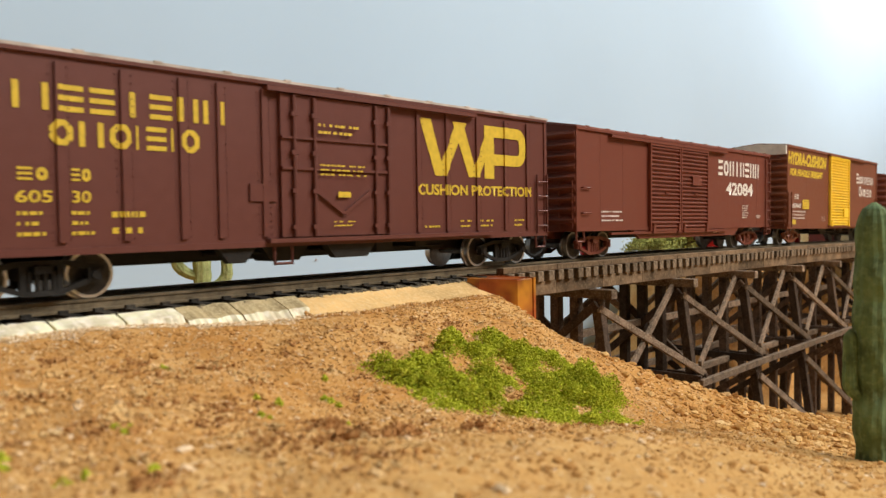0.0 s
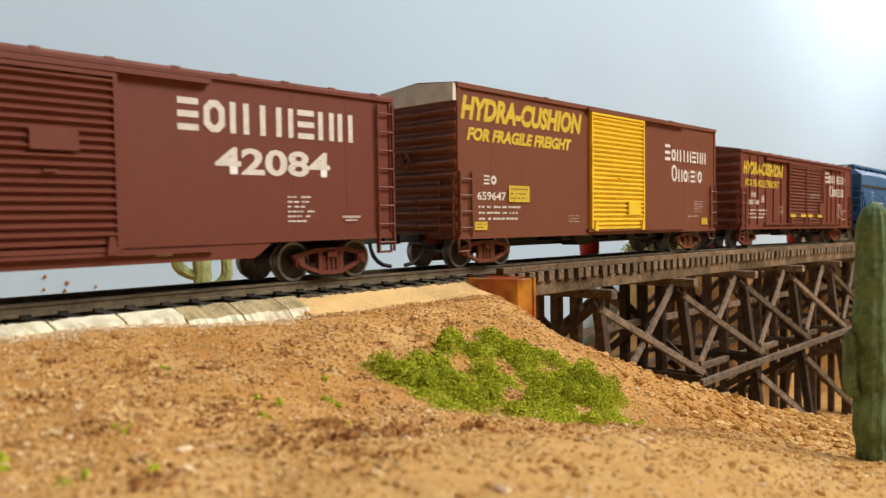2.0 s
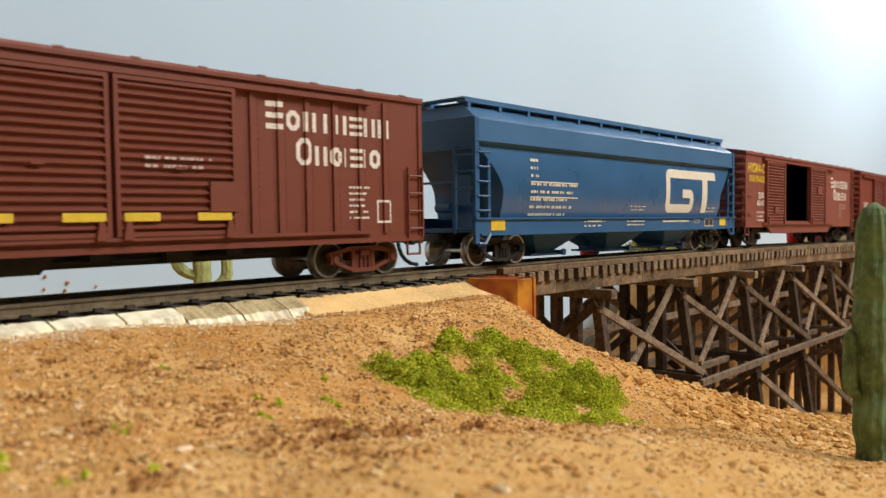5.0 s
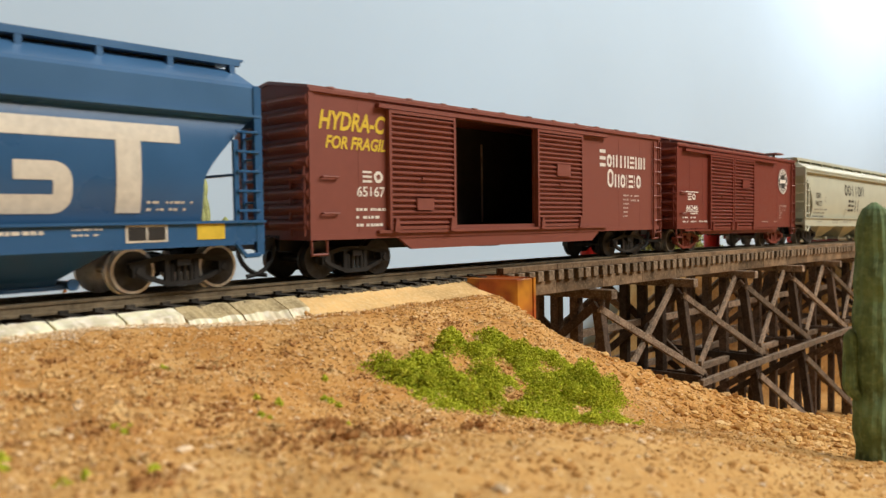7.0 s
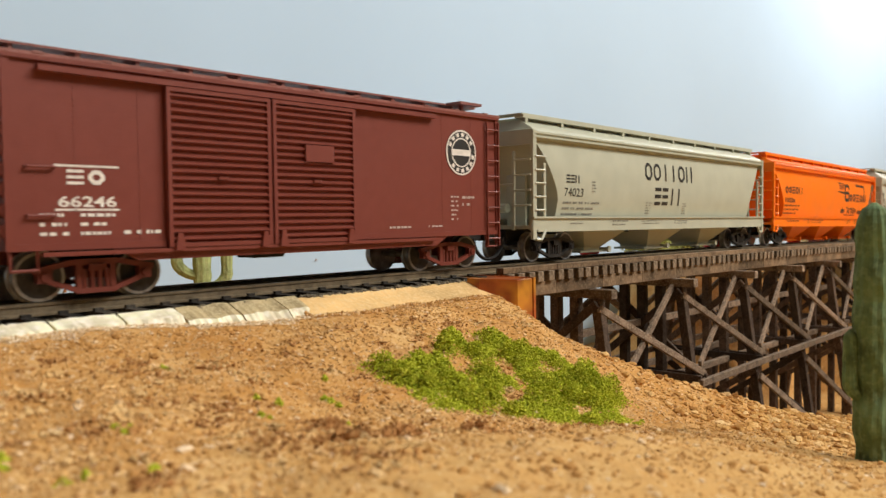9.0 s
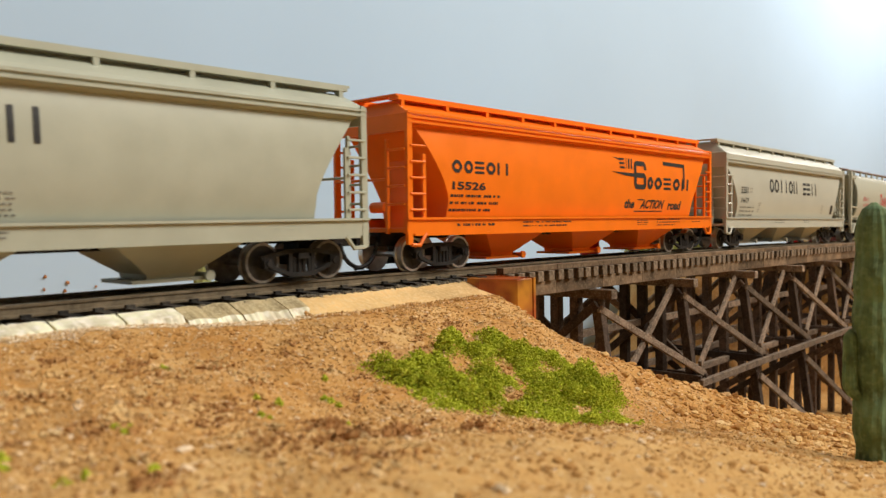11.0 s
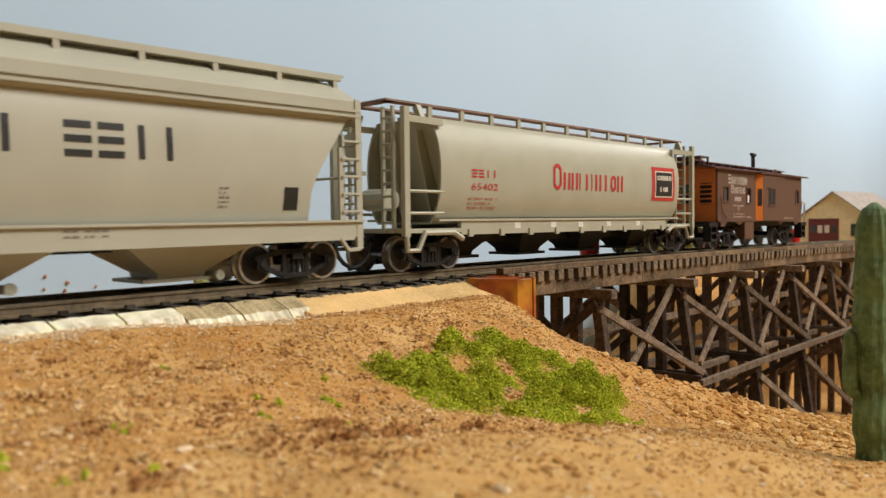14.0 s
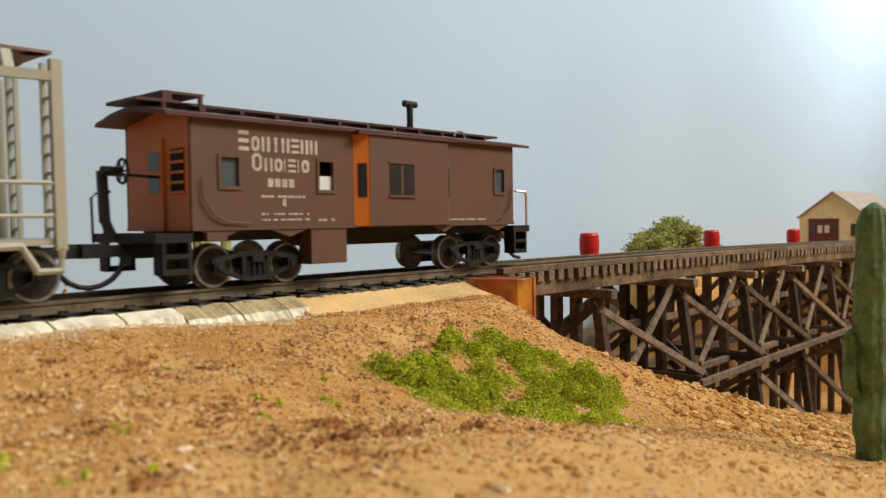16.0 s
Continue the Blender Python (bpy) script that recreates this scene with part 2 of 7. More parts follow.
M_SPECK = make_mat("orange_foam_crumb", (0.45, 0.2, 0.08), 0.9, 0.2, 900, 0.3, 2500)


# ---- mesh helpers ----
def part(name, bm, material, parent=None, label="", smooth=False):
    me = bpy.data.meshes.new(name)
    bmesh.ops.recalc_face_normals(bm, faces=bm.faces)
    bm.to_mesh(me)
    bm.free()
    me.materials.append(material)
    if smooth:
        me.shade_smooth()
    ob = new(name, me)
    if parent:
        ob.parent = parent
    if label:
        ob["label"] = label
    return ob


def thing(name, label, category, group="", kind=""):
    return tagged(new(name), label, category, group, kind)


def box(bm, x0, x1, y0, y1, z0, z1, k=MM):
    v = [bm.verts.new((x * k, y * k, z * k)) for x in (x0, x1) for y in (y0, y1) for z in (z0, z1)]
    for f in ((0, 1, 3, 2), (4, 6, 7, 5), (0, 4, 5, 1), (2, 3, 7, 6), (0, 2, 6, 4), (1, 5, 7, 3)):
        bm.faces.new([v[i] for i in f])
    return v


def beam(bm, p, q, w, h, k=MM):
    """A timber or bar from p to q, w wide and h high."""
    p, q = Vector(p) * k, Vector(q) * k
    d = (q - p).normalized()
    side = d.cross(Vector((0, 0, 1)))
    if side.length < 0.05:
        side = Vector((1, 0, 0))
    side.normalize()
    up = side.cross(d).normalized()
    side, up = side * (w * k / 2), up * (h * k / 2)
    v = [bm.verts.new(c + a * side + b * up) for c in (p, q) for a, b in ((-1, -1), (1, -1), (1, 1), (-1, 1))]
    for f in ((3, 2, 1, 0), (4, 5, 6, 7), (0, 1, 5, 4), (1, 2, 6, 5), (2, 3, 7, 6), (3, 0, 4, 7)):
        bm.faces.new([v[i] for i in f])


def tube(bm, pts, r, n=6, k=MM, radii=None):
    """A round bar along a line of points."""
    rings = []
    for i, p in enumerate(pts):
        a = Vector(pts[max(0, i - 1)])
        b = Vector(pts[min(len(pts) - 1, i + 1)])
        d = (b - a).normalized()
        s = d.orthogonal().normalized() if abs(d.z) > 0.95 else d.cross(Vector((0, 0, 1))).normalized()
        u = d.cross(s)
        rad = (radii[i] if radii else r)
        rings.append([bm.verts.new((Vector(p) + (s * math.cos(t) + u * math.sin(t)) * rad) * k) for t in (2 * math.pi * j / n for j in range(n))])
    for a, b in zip(rings, rings[1:]):
        for j in range(n):
            bm.faces.new((a[j], a[(j + 1) % n], b[(j + 1) % n], b[j]))
    bm.faces.new(rings[0][::-1])
    bm.faces.new(rings[-1])


def disc(bm, c, axis_y0, axis_y1, r, n=24, k=MM, r1=None):
    """A round plate about the y axis."""
    r1 = r if r1 is None else r1
    x, z = c
    a = [bm.verts.new(((x + r * math.cos(t)) * k, axis_y0 * k, (z + r * math.sin(t)) * k)) for t in (2 * math.pi * j / n for j in range(n))]
    b = [bm.verts.new(((x + r1 * math.cos(t)) * k, axis_y1 * k, (z + r1 * math.sin(t)) * k)) for t in (2 * math.pi * j / n for j in range(n))]
    for j in range(n):
        bm.faces.new((a[j], a[(j + 1) % n], b[(j + 1) % n], b[j]))
    bm.faces.new(a[::-1])
    bm.faces.new(b)


def prism(bm, pts, y0, y1, k=MM):
    """A flat shape given in x and z, thick from y0 to y1."""
    a = [bm.verts.new((x * k, y0 * k, z * k)) for x, z in pts]
    b = [bm.verts.new((x * k, y1 * k, z * k)) for x, z in pts]
    n = len(pts)
    for j in range(n):
        bm.faces.new((a[j], a[(j + 1) % n], b[(j + 1) % n], b[j]))
    bm.faces.new(a[::-1])
    bm.faces.new(b)


def stack(bm, levels, k=MM):
    """A hull of rectangular rings: (z, x0, x1, half width)."""
    rings = [[bm.verts.new((x * k, y * k, z * k)) for x, y in ((x0, -w), (x1, -w), (x1, w), (x0, w))] for z, x0, x1, w in levels]
    for a, b in zip(rings, rings[1:]):
        for j in range(4):
            bm.faces.new((a[j], a[(j + 1) % 4], b[(j + 1) % 4], b[j]))
    bm.faces.new(rings[0][::-1])
    bm.faces.new(rings[-1])


def blob(bm, c, r, rng, flat=1.0):
    """A small uneven stone or crumb."""
    t = (1 + 5 ** 0.5) / 2
    raw = [(-1, t, 0), (1, t, 0), (-1, -t, 0), (1, -t, 0), (0, -1, t), (0, 1, t), (0, -1, -t), (0, 1, -t), (t, 0, -1), (t, 0, 1), (-t, 0, -1), (-t, 0, 1)]
    faces = [(0, 11, 5), (0, 5, 1), (0, 1, 7), (0, 7, 10), (0, 10, 11), (1, 5, 9), (5, 11, 4), (11, 10, 2), (10, 7, 6), (7, 1, 8),
             (3, 9, 4), (3, 4, 2), (3, 2, 6), (3, 6, 8), (3, 8, 9), (4, 9, 5), (2, 4, 11), (6, 2, 10), (8, 6, 7), (9, 8, 1)]
    sx, sy, sz = rng.uniform(0.6, 1.2), rng.uniform(0.6, 1.2), rng.uniform(0.5, 1.0) * flat
    base = len(bm[0])
    for x, y, z in raw:
        q = r / 1.9 * rng.uniform(0.75, 1.25)
        bm[0].append((c[0] + x * q * sx, c[1] + y * q * sy, c[2] + z * q * sz))
    bm[1].extend([(a + base, b + base, d + base) for a, b, d in faces])


def crumb(bm, c, r, rng, flat=1.0):
    """A tiny angular grain."""
    base = len(bm[0])
    for x, y, z in ((1, 0, 0), (-1, 0, 0), (0, 1, 0), (0, -1, 0), (0, 0, 1), (0, 0, -1)):
        q = r * rng.uniform(0.5, 1.5)
        j = 0.5 * r
        bm[0].append((c[0] + x * q + rng.uniform(-j, j), c[1] + y * q + rng.uniform(-j, j), c[2] + (z * q + rng.uniform(-j, j)) * flat))
    bm[1].extend([(a + base, b + base, d + base) for a, b, d in ((0, 2, 4), (2, 1, 4), (1, 3, 4), (3, 0, 4), (2, 0, 5), (1, 2, 5), (3, 1, 5), (0, 3, 5))])


def loose(name, data, material, parent=None):
    me = bpy.data.meshes.new(name)
    me.from_pydata(data[0], [], data[1])
    me.materials.append(material)
    ob = new(name, me)
    if parent:
        ob.parent = parent
    return ob


# ---- lettering ----
def words(text, x0, x1, z0, z1, y, material, parent, slant=0.0, bold=0.02, face=None):
    """Readable words fitted into a rectangle on a side that faces -y."""
    cu = bpy.data.curves.new("words", "FONT")
    cu.body, cu.size, cu.offset, cu.shear, cu.resolution_u = text, 1.0, bold, slant, 3
    tmp = new("words", cu)
    bpy.context.view_layer.update()
    me = bpy.data.meshes.new_from_object(tmp.evaluated_get(bpy.context.evaluated_depsgraph_get()))
    bpy.data.objects.remove(tmp)
    co = np.empty(len(me.vertices) * 3)
    me.vertices.foreach_get("co", co)
    co = co.reshape(-1, 3)
    lo, hi = co.min(0), co.max(0)
    u = (co[:, 0] - lo[0]) / (hi[0] - lo[0])
    w = (co[:, 1] - lo[1]) / (hi[1] - lo[1])
    x = (x0 + u * (x1 - x0)) * MM
    z = (z0 + w * (z1 - z0)) * MM
    yy = np.array([face(b / MM) for b in z]) * MM if face else np.full(len(x), y * MM)
    me.vertices.foreach_set("co", np.stack([x, yy, z], 1).ravel())
    me.materials.clear()
    me.materials.append(material)
    me.name = "lettering"
    ob = new("lettering", me)
    ob.parent = parent
    return ob


def bars(rects, y, material, parent, face=None, slant=0.0, name="lettering"):
    """Plain bars (x0, x1, z0, z1) of paint on a side that faces -y."""
    bm = bmesh.new()
    base = min(min(p[1] for p in r) if isinstance(r, list) else r[2] for r in rects)
    for r in rects:
        if isinstance(r, list):
            bm.faces.new([bm.verts.new(((x + slant * (z - base)) * MM, (face(z) if face else y) * MM, z * MM)) for x, z in r])
            continue
        x0, x1, z0, z1 = r
        n = 4 if face else 1
        for i in range(n):
            a, b = z0 + (z1 - z0) * i / n, z0 + (z1 - z0) * (i + 1) / n
            ya, yb = (face(a), face(b)) if face else (y, y)
            sa, sb = slant * (a - z0), slant * (b - z0)
            v = [bm.verts.new((x * MM, yy * MM, z * MM)) for x, yy, z in ((x0 + sa, ya, a), (x1 + sa, ya, a), (x1 + sb, yb, b), (x0 + sb, yb, b))]
            bm.faces.new(v)
    return part(name, bm, material, parent)


def glyph_bars(widths, x0, x1, z0, z1, stroke, caps=0.0):
    """A company's name as plain shapes: bars and open blocks, one group a letter; the first may stand taller."""
    total = sum(widths)
    kinds = {2: "eo", 3: "een", 4: "eeii", 5: "ooeon", 6: "ooiion", 7: "neeienn", 8: "eoninenn", 10: "onniinnion"}[len(widths)]
    if len(widths) == 7 and min(widths) < 0.5:
        kinds = "onoieio"
    x, out = x0, []
    for i, w in enumerate(widths):
        pitch = (x1 - x0) * w / total
        top = z1 if (i == 0 or not caps) else z0 + (z1 - z0) * caps
        a, b = x, x + pitch * (0.80 if w > 0.5 else 0.6)
        k = "i" if w < 0.5 else kinds[i]
        st = min(stroke, (b - a) * 0.36)
        if k == "i":
            c = (a + b) / 2 if w > 0.5 else a + st / 2
            out.append((c - st / 2, c + st / 2, z0, top))
        elif k == "n":
            out += [(a, a + st, z0, top), (b - st, b, z0, top)]
        elif k == "e":
            h = (top - z0) / 5
            out += [(a, b, z0, z0 + h), (a, b, z0 + 2 * h, z0 + 3 * h), (a, b, top - h, top)]
        else:
            c, d = (b - a) * 0.3, (b - a) * 0.3 * 0.55
            o = [(a + c, z0), (b - c, z0), (b, z0 + c), (b, top - c), (b - c, top), (a + c, top), (a, top - c), (a, z0 + c)]
            n = [(a + st + d, z0 + st), (b - st - d, z0 + st), (b - st, z0 + st + d), (b - st, top - st - d), (b - st - d, top - st), (a + st + d, top - st), (a + st, top - st - d), (a + st, z0 + st + d)]
            out += [[o[j], o[(j + 1) % 8], n[(j + 1) % 8], n[j]] for j in range(8)]
        x += pitch
    return out


def stroke(bm, pts, width, y, rounds=0.0):
    """A band of paint that follows a line in x and z; corners may be rounded."""
    path = [Vector(pts[0])]
    for a, b, c in zip(pts, pts[1:], pts[2:]):
        a, b, c = Vector(a), Vector(b), Vector(c)
        if rounds:
            p, q = b + (a - b).normalized() * rounds, b + (c - b).normalized() * rounds
            for i in range(7):
                t = i / 6
                path.append(p * (1 - t) ** 2 + b * 2 * t * (1 - t) + q * t * t)
        else:
            path.append(b)
    path.append(Vector(pts[-1]))
    left, right = [], []
    for i, p in enumerate(path):
        d0 = (p - path[i - 1]).normalized() if i else (path[1] - p).normalized()
        d1 = (path[i + 1] - p).normalized() if i < len(path) - 1 else d0
        n = Vector((-(d0 + d1).y, (d0 + d1).x)).normalized()
        k = width / 2 / max(0.35, n.dot(Vector((-d0.y, d0.x))))
        left.append(bm.verts.new(((p + n * k).x * MM, y * MM, (p + n * k).y * MM)))
        right.append(bm.verts.new(((p - n * k).x * MM, y * MM, (p - n * k).y * MM)))
    for i in range(len(path) - 1):
        bm.faces.new((left[i], left[i + 1], right[i + 1], right[i]))


def small_print(x0, x1, z0, z1, rows, rng):
    """Lines of writing too small to read: short thin bars, one for each word."""
    out = []
    h = (z1 - z0) / (rows * 2 - 1)
    for i in range(rows):
        z = z1 - i * h * 2
        x, end = x0, x1 - (0 if i == 0 else rng.uniform(0, 0.25) * (x1 - x0))
        while x < end - 0.4:
            w = min(rng.uniform(0.35, 1.5), end - x)
            out.append((x, x + w, z - h * 0.82, z - h * 0.1))
            x += w + (rng.uniform(0.2, 0.45) if rng.random() < 0.75 else rng.uniform(0.8, 1.6))
    return out


# ---- running gear ----
WHEELSETS = []


def ring_face(bm, y, s, r0, r1, n=28, index=0):
    """A flat ring that faces outward along the axle."""
    a = [[bm.verts.new((r * math.cos(t) * MM, y * MM, r * math.sin(t) * MM)) for t in (2 * math.pi * j / n for j in range(n))] for r in (r0, r1)]
    for j in range(n):
        q = (a[0][j], a[0][(j + 1) % n], a[1][(j + 1) % n], a[1][j])
        bm.faces.new(q if s > 0 else q[::-1]).material_index = index


def wheelset(parent, x, bright):
    """Two flanged wheels with a bright rim and a dark dished centre, on an axle that it turns about."""
    bm = bmesh.new()
    for s in (-1, 1):
        disc(bm, (0, 0), s * 6.6, s * 7.2, 5.35, 28)
        disc(bm, (0, 0), s * 7.2, s * 8.9, 4.9, 28, r1=4.82)
        ring_face(bm, s * 9.02, s, 4.2, 4.82)
        n = len(bm.faces)
        disc(bm, (0, 0), s * 8.9, s * 8.96, 4.25, 24)
        disc(bm, (0, 0), s * 8.96, s * 9.5, 1.5, 12, r1=1.2)
        for j in range(4):
            t = j * math.pi / 2
            disc(bm, (2.7 * math.cos(t), 2.7 * math.sin(t)), s * 8.96, s * 9.05, 0.5, 8)
        bm.faces.ensure_lookup_table()
        for f in bm.faces[n:]:
            f.material_index = 1
    tube(bm, [(0, -11, 0), (0, 11, 0)], 0.9, 8)
    ob = part("wheelset", bm, {True: M_STEEL, False: M_RIM, "dark": M_WHEEL}[bright], parent)
    ob.data.materials.append(M_WHEEL)
    ob.location = (x * MM, 0, 4.85 * MM)
    WHEELSETS.append((ob, x))
    return ob


def truck(car, x, material, bright):
    """A two-axle truck with slender cast side frames, springs and a bolster."""
    bm = bmesh.new()
    box(bm, -3, 3, -9.9, 9.9, 4.2, 7.6)
    box(bm, -1.6, 1.6, -12.1, 12.1, 5.6, 7.0)
    ob = part("truck", bm, material, car)
    ob.location = (x * MM, 0, 0)
    for s in (-1, 1):
        bm = bmesh.new()
        y0, y1 = (10.2, 11.4) if s > 0 else (-11.4, -10.2)
        ym = (y0 + y1) / 2
        for j in (-1, 1):
            beam(bm, (j * 11.9, ym, 6.0), (j * 4.4, ym, 7.5), 1.2, 1.1)
            beam(bm, (j * 9.4, ym, 4.0), (j * 3.6, ym, 1.9), 1.2, 1.0)
            beam(bm, (j * 3.4, ym, 1.9), (j * 3.4, ym, 7.4), 1.2, 1.0)
        box(bm, -4.8, 4.8, y0, y1, 6.9, 8.0)
        box(bm, -4.0, 4.0, y0, y1, 1.3, 2.3)
        yo = s * 11.4
        part("side_frame", bm, material, ob)
        for j in (-1, 1):
            bm = bmesh.new()
            disc(bm, (j * 10, 4.85), yo, yo + s * 0.7, 1.05, 12, r1=0.85)
            box(bm, j * 10 - 1.35, j * 10 + 1.35, min(yo - s * 1.3, yo + s * 0.3), max(yo - s * 1.3, yo + s * 0.3), 3.7, 6.1)
            part("journal_box", bm, material, ob)
        for j in range(4):
            bm = bmesh.new()
            tube(bm, [(-2.2 + j * 1.5, yo - s * 0.6, 2.2), (-2.2 + j * 1.5, yo - s * 0.6, 6.0)], 0.55, 8)
            part("spring", bm, material, ob)
    wheelset(ob, -10, bright)
    wheelset(ob, 10, bright)
    return ob


def couplers(car, half, material):
    for s in (-1, 1):
        bm = bmesh.new()
        box(bm, min(s * (half - 12), s * half), max(s * (half - 12), s * half), -3.2, 3.2, 7.2, 11.2)
        part("draft_box", bm, material, car)
        bm = bmesh.new()
        box(bm, min(s * half, s * (half + 10.0)), max(s * half, s * (half + 10.0)), -1.3, 1.3, 8.0, 10.2)
        x0, x1 = sorted((s * (half + 8.5), s * (half + 13.5)))
        box(bm, x0, x1, -2.6 if s > 0 else -0.2, 0.2 if s > 0 else 2.6, 7.6, 10.6)
        tube(bm, [(s * (half + 2.0), -3.4, 8.6), (s * (half + 2.3), -3.5, 6.6), (s * (half + 3.2), -3.6, 4.6), (s * (half + 4.8), -3.6, 3.0), (s * (half + 7.0), -3.5, 1.9), (s * (half + 10.0), -3.3, 1.4)], 0.6, 6)
        part("coupler", bm, M_BLACK, car)


def ladder(car, x, y, z0, z1, w, rungs, material, stiles=True, along="x"):
    """A ladder or grab-iron stack flat on a side or an end."""
    bm = bmesh.new()
    ax = (lambda a, o: (x + a, y - o, 0)) if along == "x" else (lambda a, o: (x - o, y + a, 0))
    for i in range(rungs):
        z = z0 + (z1 - z0) * (i + 0.5) / rungs
        p, q = ax(-w / 2, 0.9), ax(w / 2, 0.9)
        tube(bm, [(p[0], p[1], z), (q[0], q[1], z)], 0.27, 5)
        if not stiles:
            for e in (p, q):
                r = ax(0, 0)
                tube(bm, [(e[0], e[1], z), (e[0] if along == "x" else r[0], r[1] if along == "x" else e[1], z)], 0.3, 5)
    if stiles:
        for a in (-w / 2, w / 2):
            p = ax(a, 0.7)
            beam(bm, (p[0], p[1], z0), (p[0], p[1], z1), 0.45, 0.6)
    return part("ladder", bm, material, car)


HW = 15.2


def corrugated_end(car, material, s, half, z0, z1, rows):
    """A car end with pressed horizontal ribs that taper to their tips."""
    x = s * half
    for i in range(rows):
        bm = bmesh.new()
        z = z0 + (z1 - z0) * (i + 0.5) / rows
        t = (z1 - z0) / rows * 0.40
        rings = []
        for y, k in ((-HW + 0.1, 0.45), (-HW + 2.5, 1.0), (-1.0, 1.0), (0.0, 0.7), (1.0, 1.0), (HW - 2.5, 1.0), (HW - 0.1, 0.45)):
            rings.append([bm.verts.new(((x + s * o * k) * MM, y * MM, (z + h * t) * MM)) for o, h in ((0.0, -1.0), (1.15, -0.35), (1.5, 0.1), (1.15, 0.45), (0.0, 1.0))])
        for a, b in zip(rings, rings[1:]):
            for j in range(4):
                bm.faces.new((a[j], a[j + 1], b[j + 1], b[j]))
        bm.faces.new(rings[0])
        bm.faces.new(rings[-1][::-1])
        part("end_rib", bm, material, car)


def ribbed_door(car, x0, x1, z0, z1, material, rows=21, y=-HW, plate=None, label=""):
    """A sliding door with pressed ribs, a frame, latch plates and roller feet."""
    bm = bmesh.new()
    yo = y - 1.2
    h = (z1 - z0 - 1.8) / rows
    prof = [(y - 0.1, z0 + 0.9), (yo + 0.6, z0 + 0.9)]
    for i in range(rows):
        z = z0 + 0.9 + i * h
        prof += [(yo + 0.6, z + h * 0.14), (yo - 0.25, z + h * 0.42), (yo - 0.25, z + h * 0.62), (yo + 0.6, z + h * 0.90)]
    prof += [(yo + 0.6, z1 - 0.9), (y - 0.1, z1 - 0.9)]
    a = [bm.verts.new(((x0 + 0.9) * MM, p * MM, q * MM)) for p, q in prof]
    b = [bm.verts.new(((x1 - 0.9) * MM, p * MM, q * MM)) for p, q in prof]
    for j in range(len(prof) - 1):
        bm.faces.new((a[j], a[j + 1], b[j + 1], b[j]))
    bm.faces.new((a[-1], a[0], b[0], b[-1]))
    ob = part("door", bm, material, car, label)
    bm = bmesh.new()
    v = []
    for yy in (yo - 0.3, y - 0.1):
        v.append([bm.verts.new((p * MM, yy * MM, q * MM)) for p, q in ((x0, z0), (x1, z0), (x1, z1), (x0, z1), (x0 + 0.9, z0 + 0.9), (x1 - 0.9, z0 + 0.9), (x1 - 0.9, z1 - 0.9), (x0 + 0.9, z1 - 0.9))])
    for j in range(4):
        k = (j + 1) % 4
        for f in (v[0], v[1]):
            bm.faces.new((f[j], f[k], f[4 + k], f[4 + j]))
        bm.faces.new((v[0][j], v[0][k], v[1][k], v[1][j]))
        bm.faces.new((v[0][4 + j], v[0][4 + k], v[1][4 + k], v[1][4 + j]))
    part("door_frame", bm, material, ob)
    for x in (x0 + 2.2, x1 - 2.2):
        bm = bmesh.new()
        prism(bm, [(x - 1.1, z0 - 0.6), (x + 1.1, z0 - 0.6), (x + 0.9, z0 + 1.0), (x + 0.5, z0 + 3.0), (x - 0.5, z0 + 3.0), (x - 0.9, z0 + 1.0)], yo - 0.9, yo + 0.2)
        part("roller_bracket", bm, material, ob)
    bm = bmesh.new()
    zc = (z0 + z1) / 2
    box(bm, (x0 + x1) / 2 - 1.2, (x0 + x1) / 2 + 1.2, yo - 0.7, yo, zc - 2.3, zc - 1.7)
    if plate:
        px, pz, pw, ph = plate
        box(bm, px - pw / 2, px + pw / 2, yo - 0.7, yo, pz - ph / 2, pz + ph / 2)
    part("placard_board", bm, material, ob)
    return ob


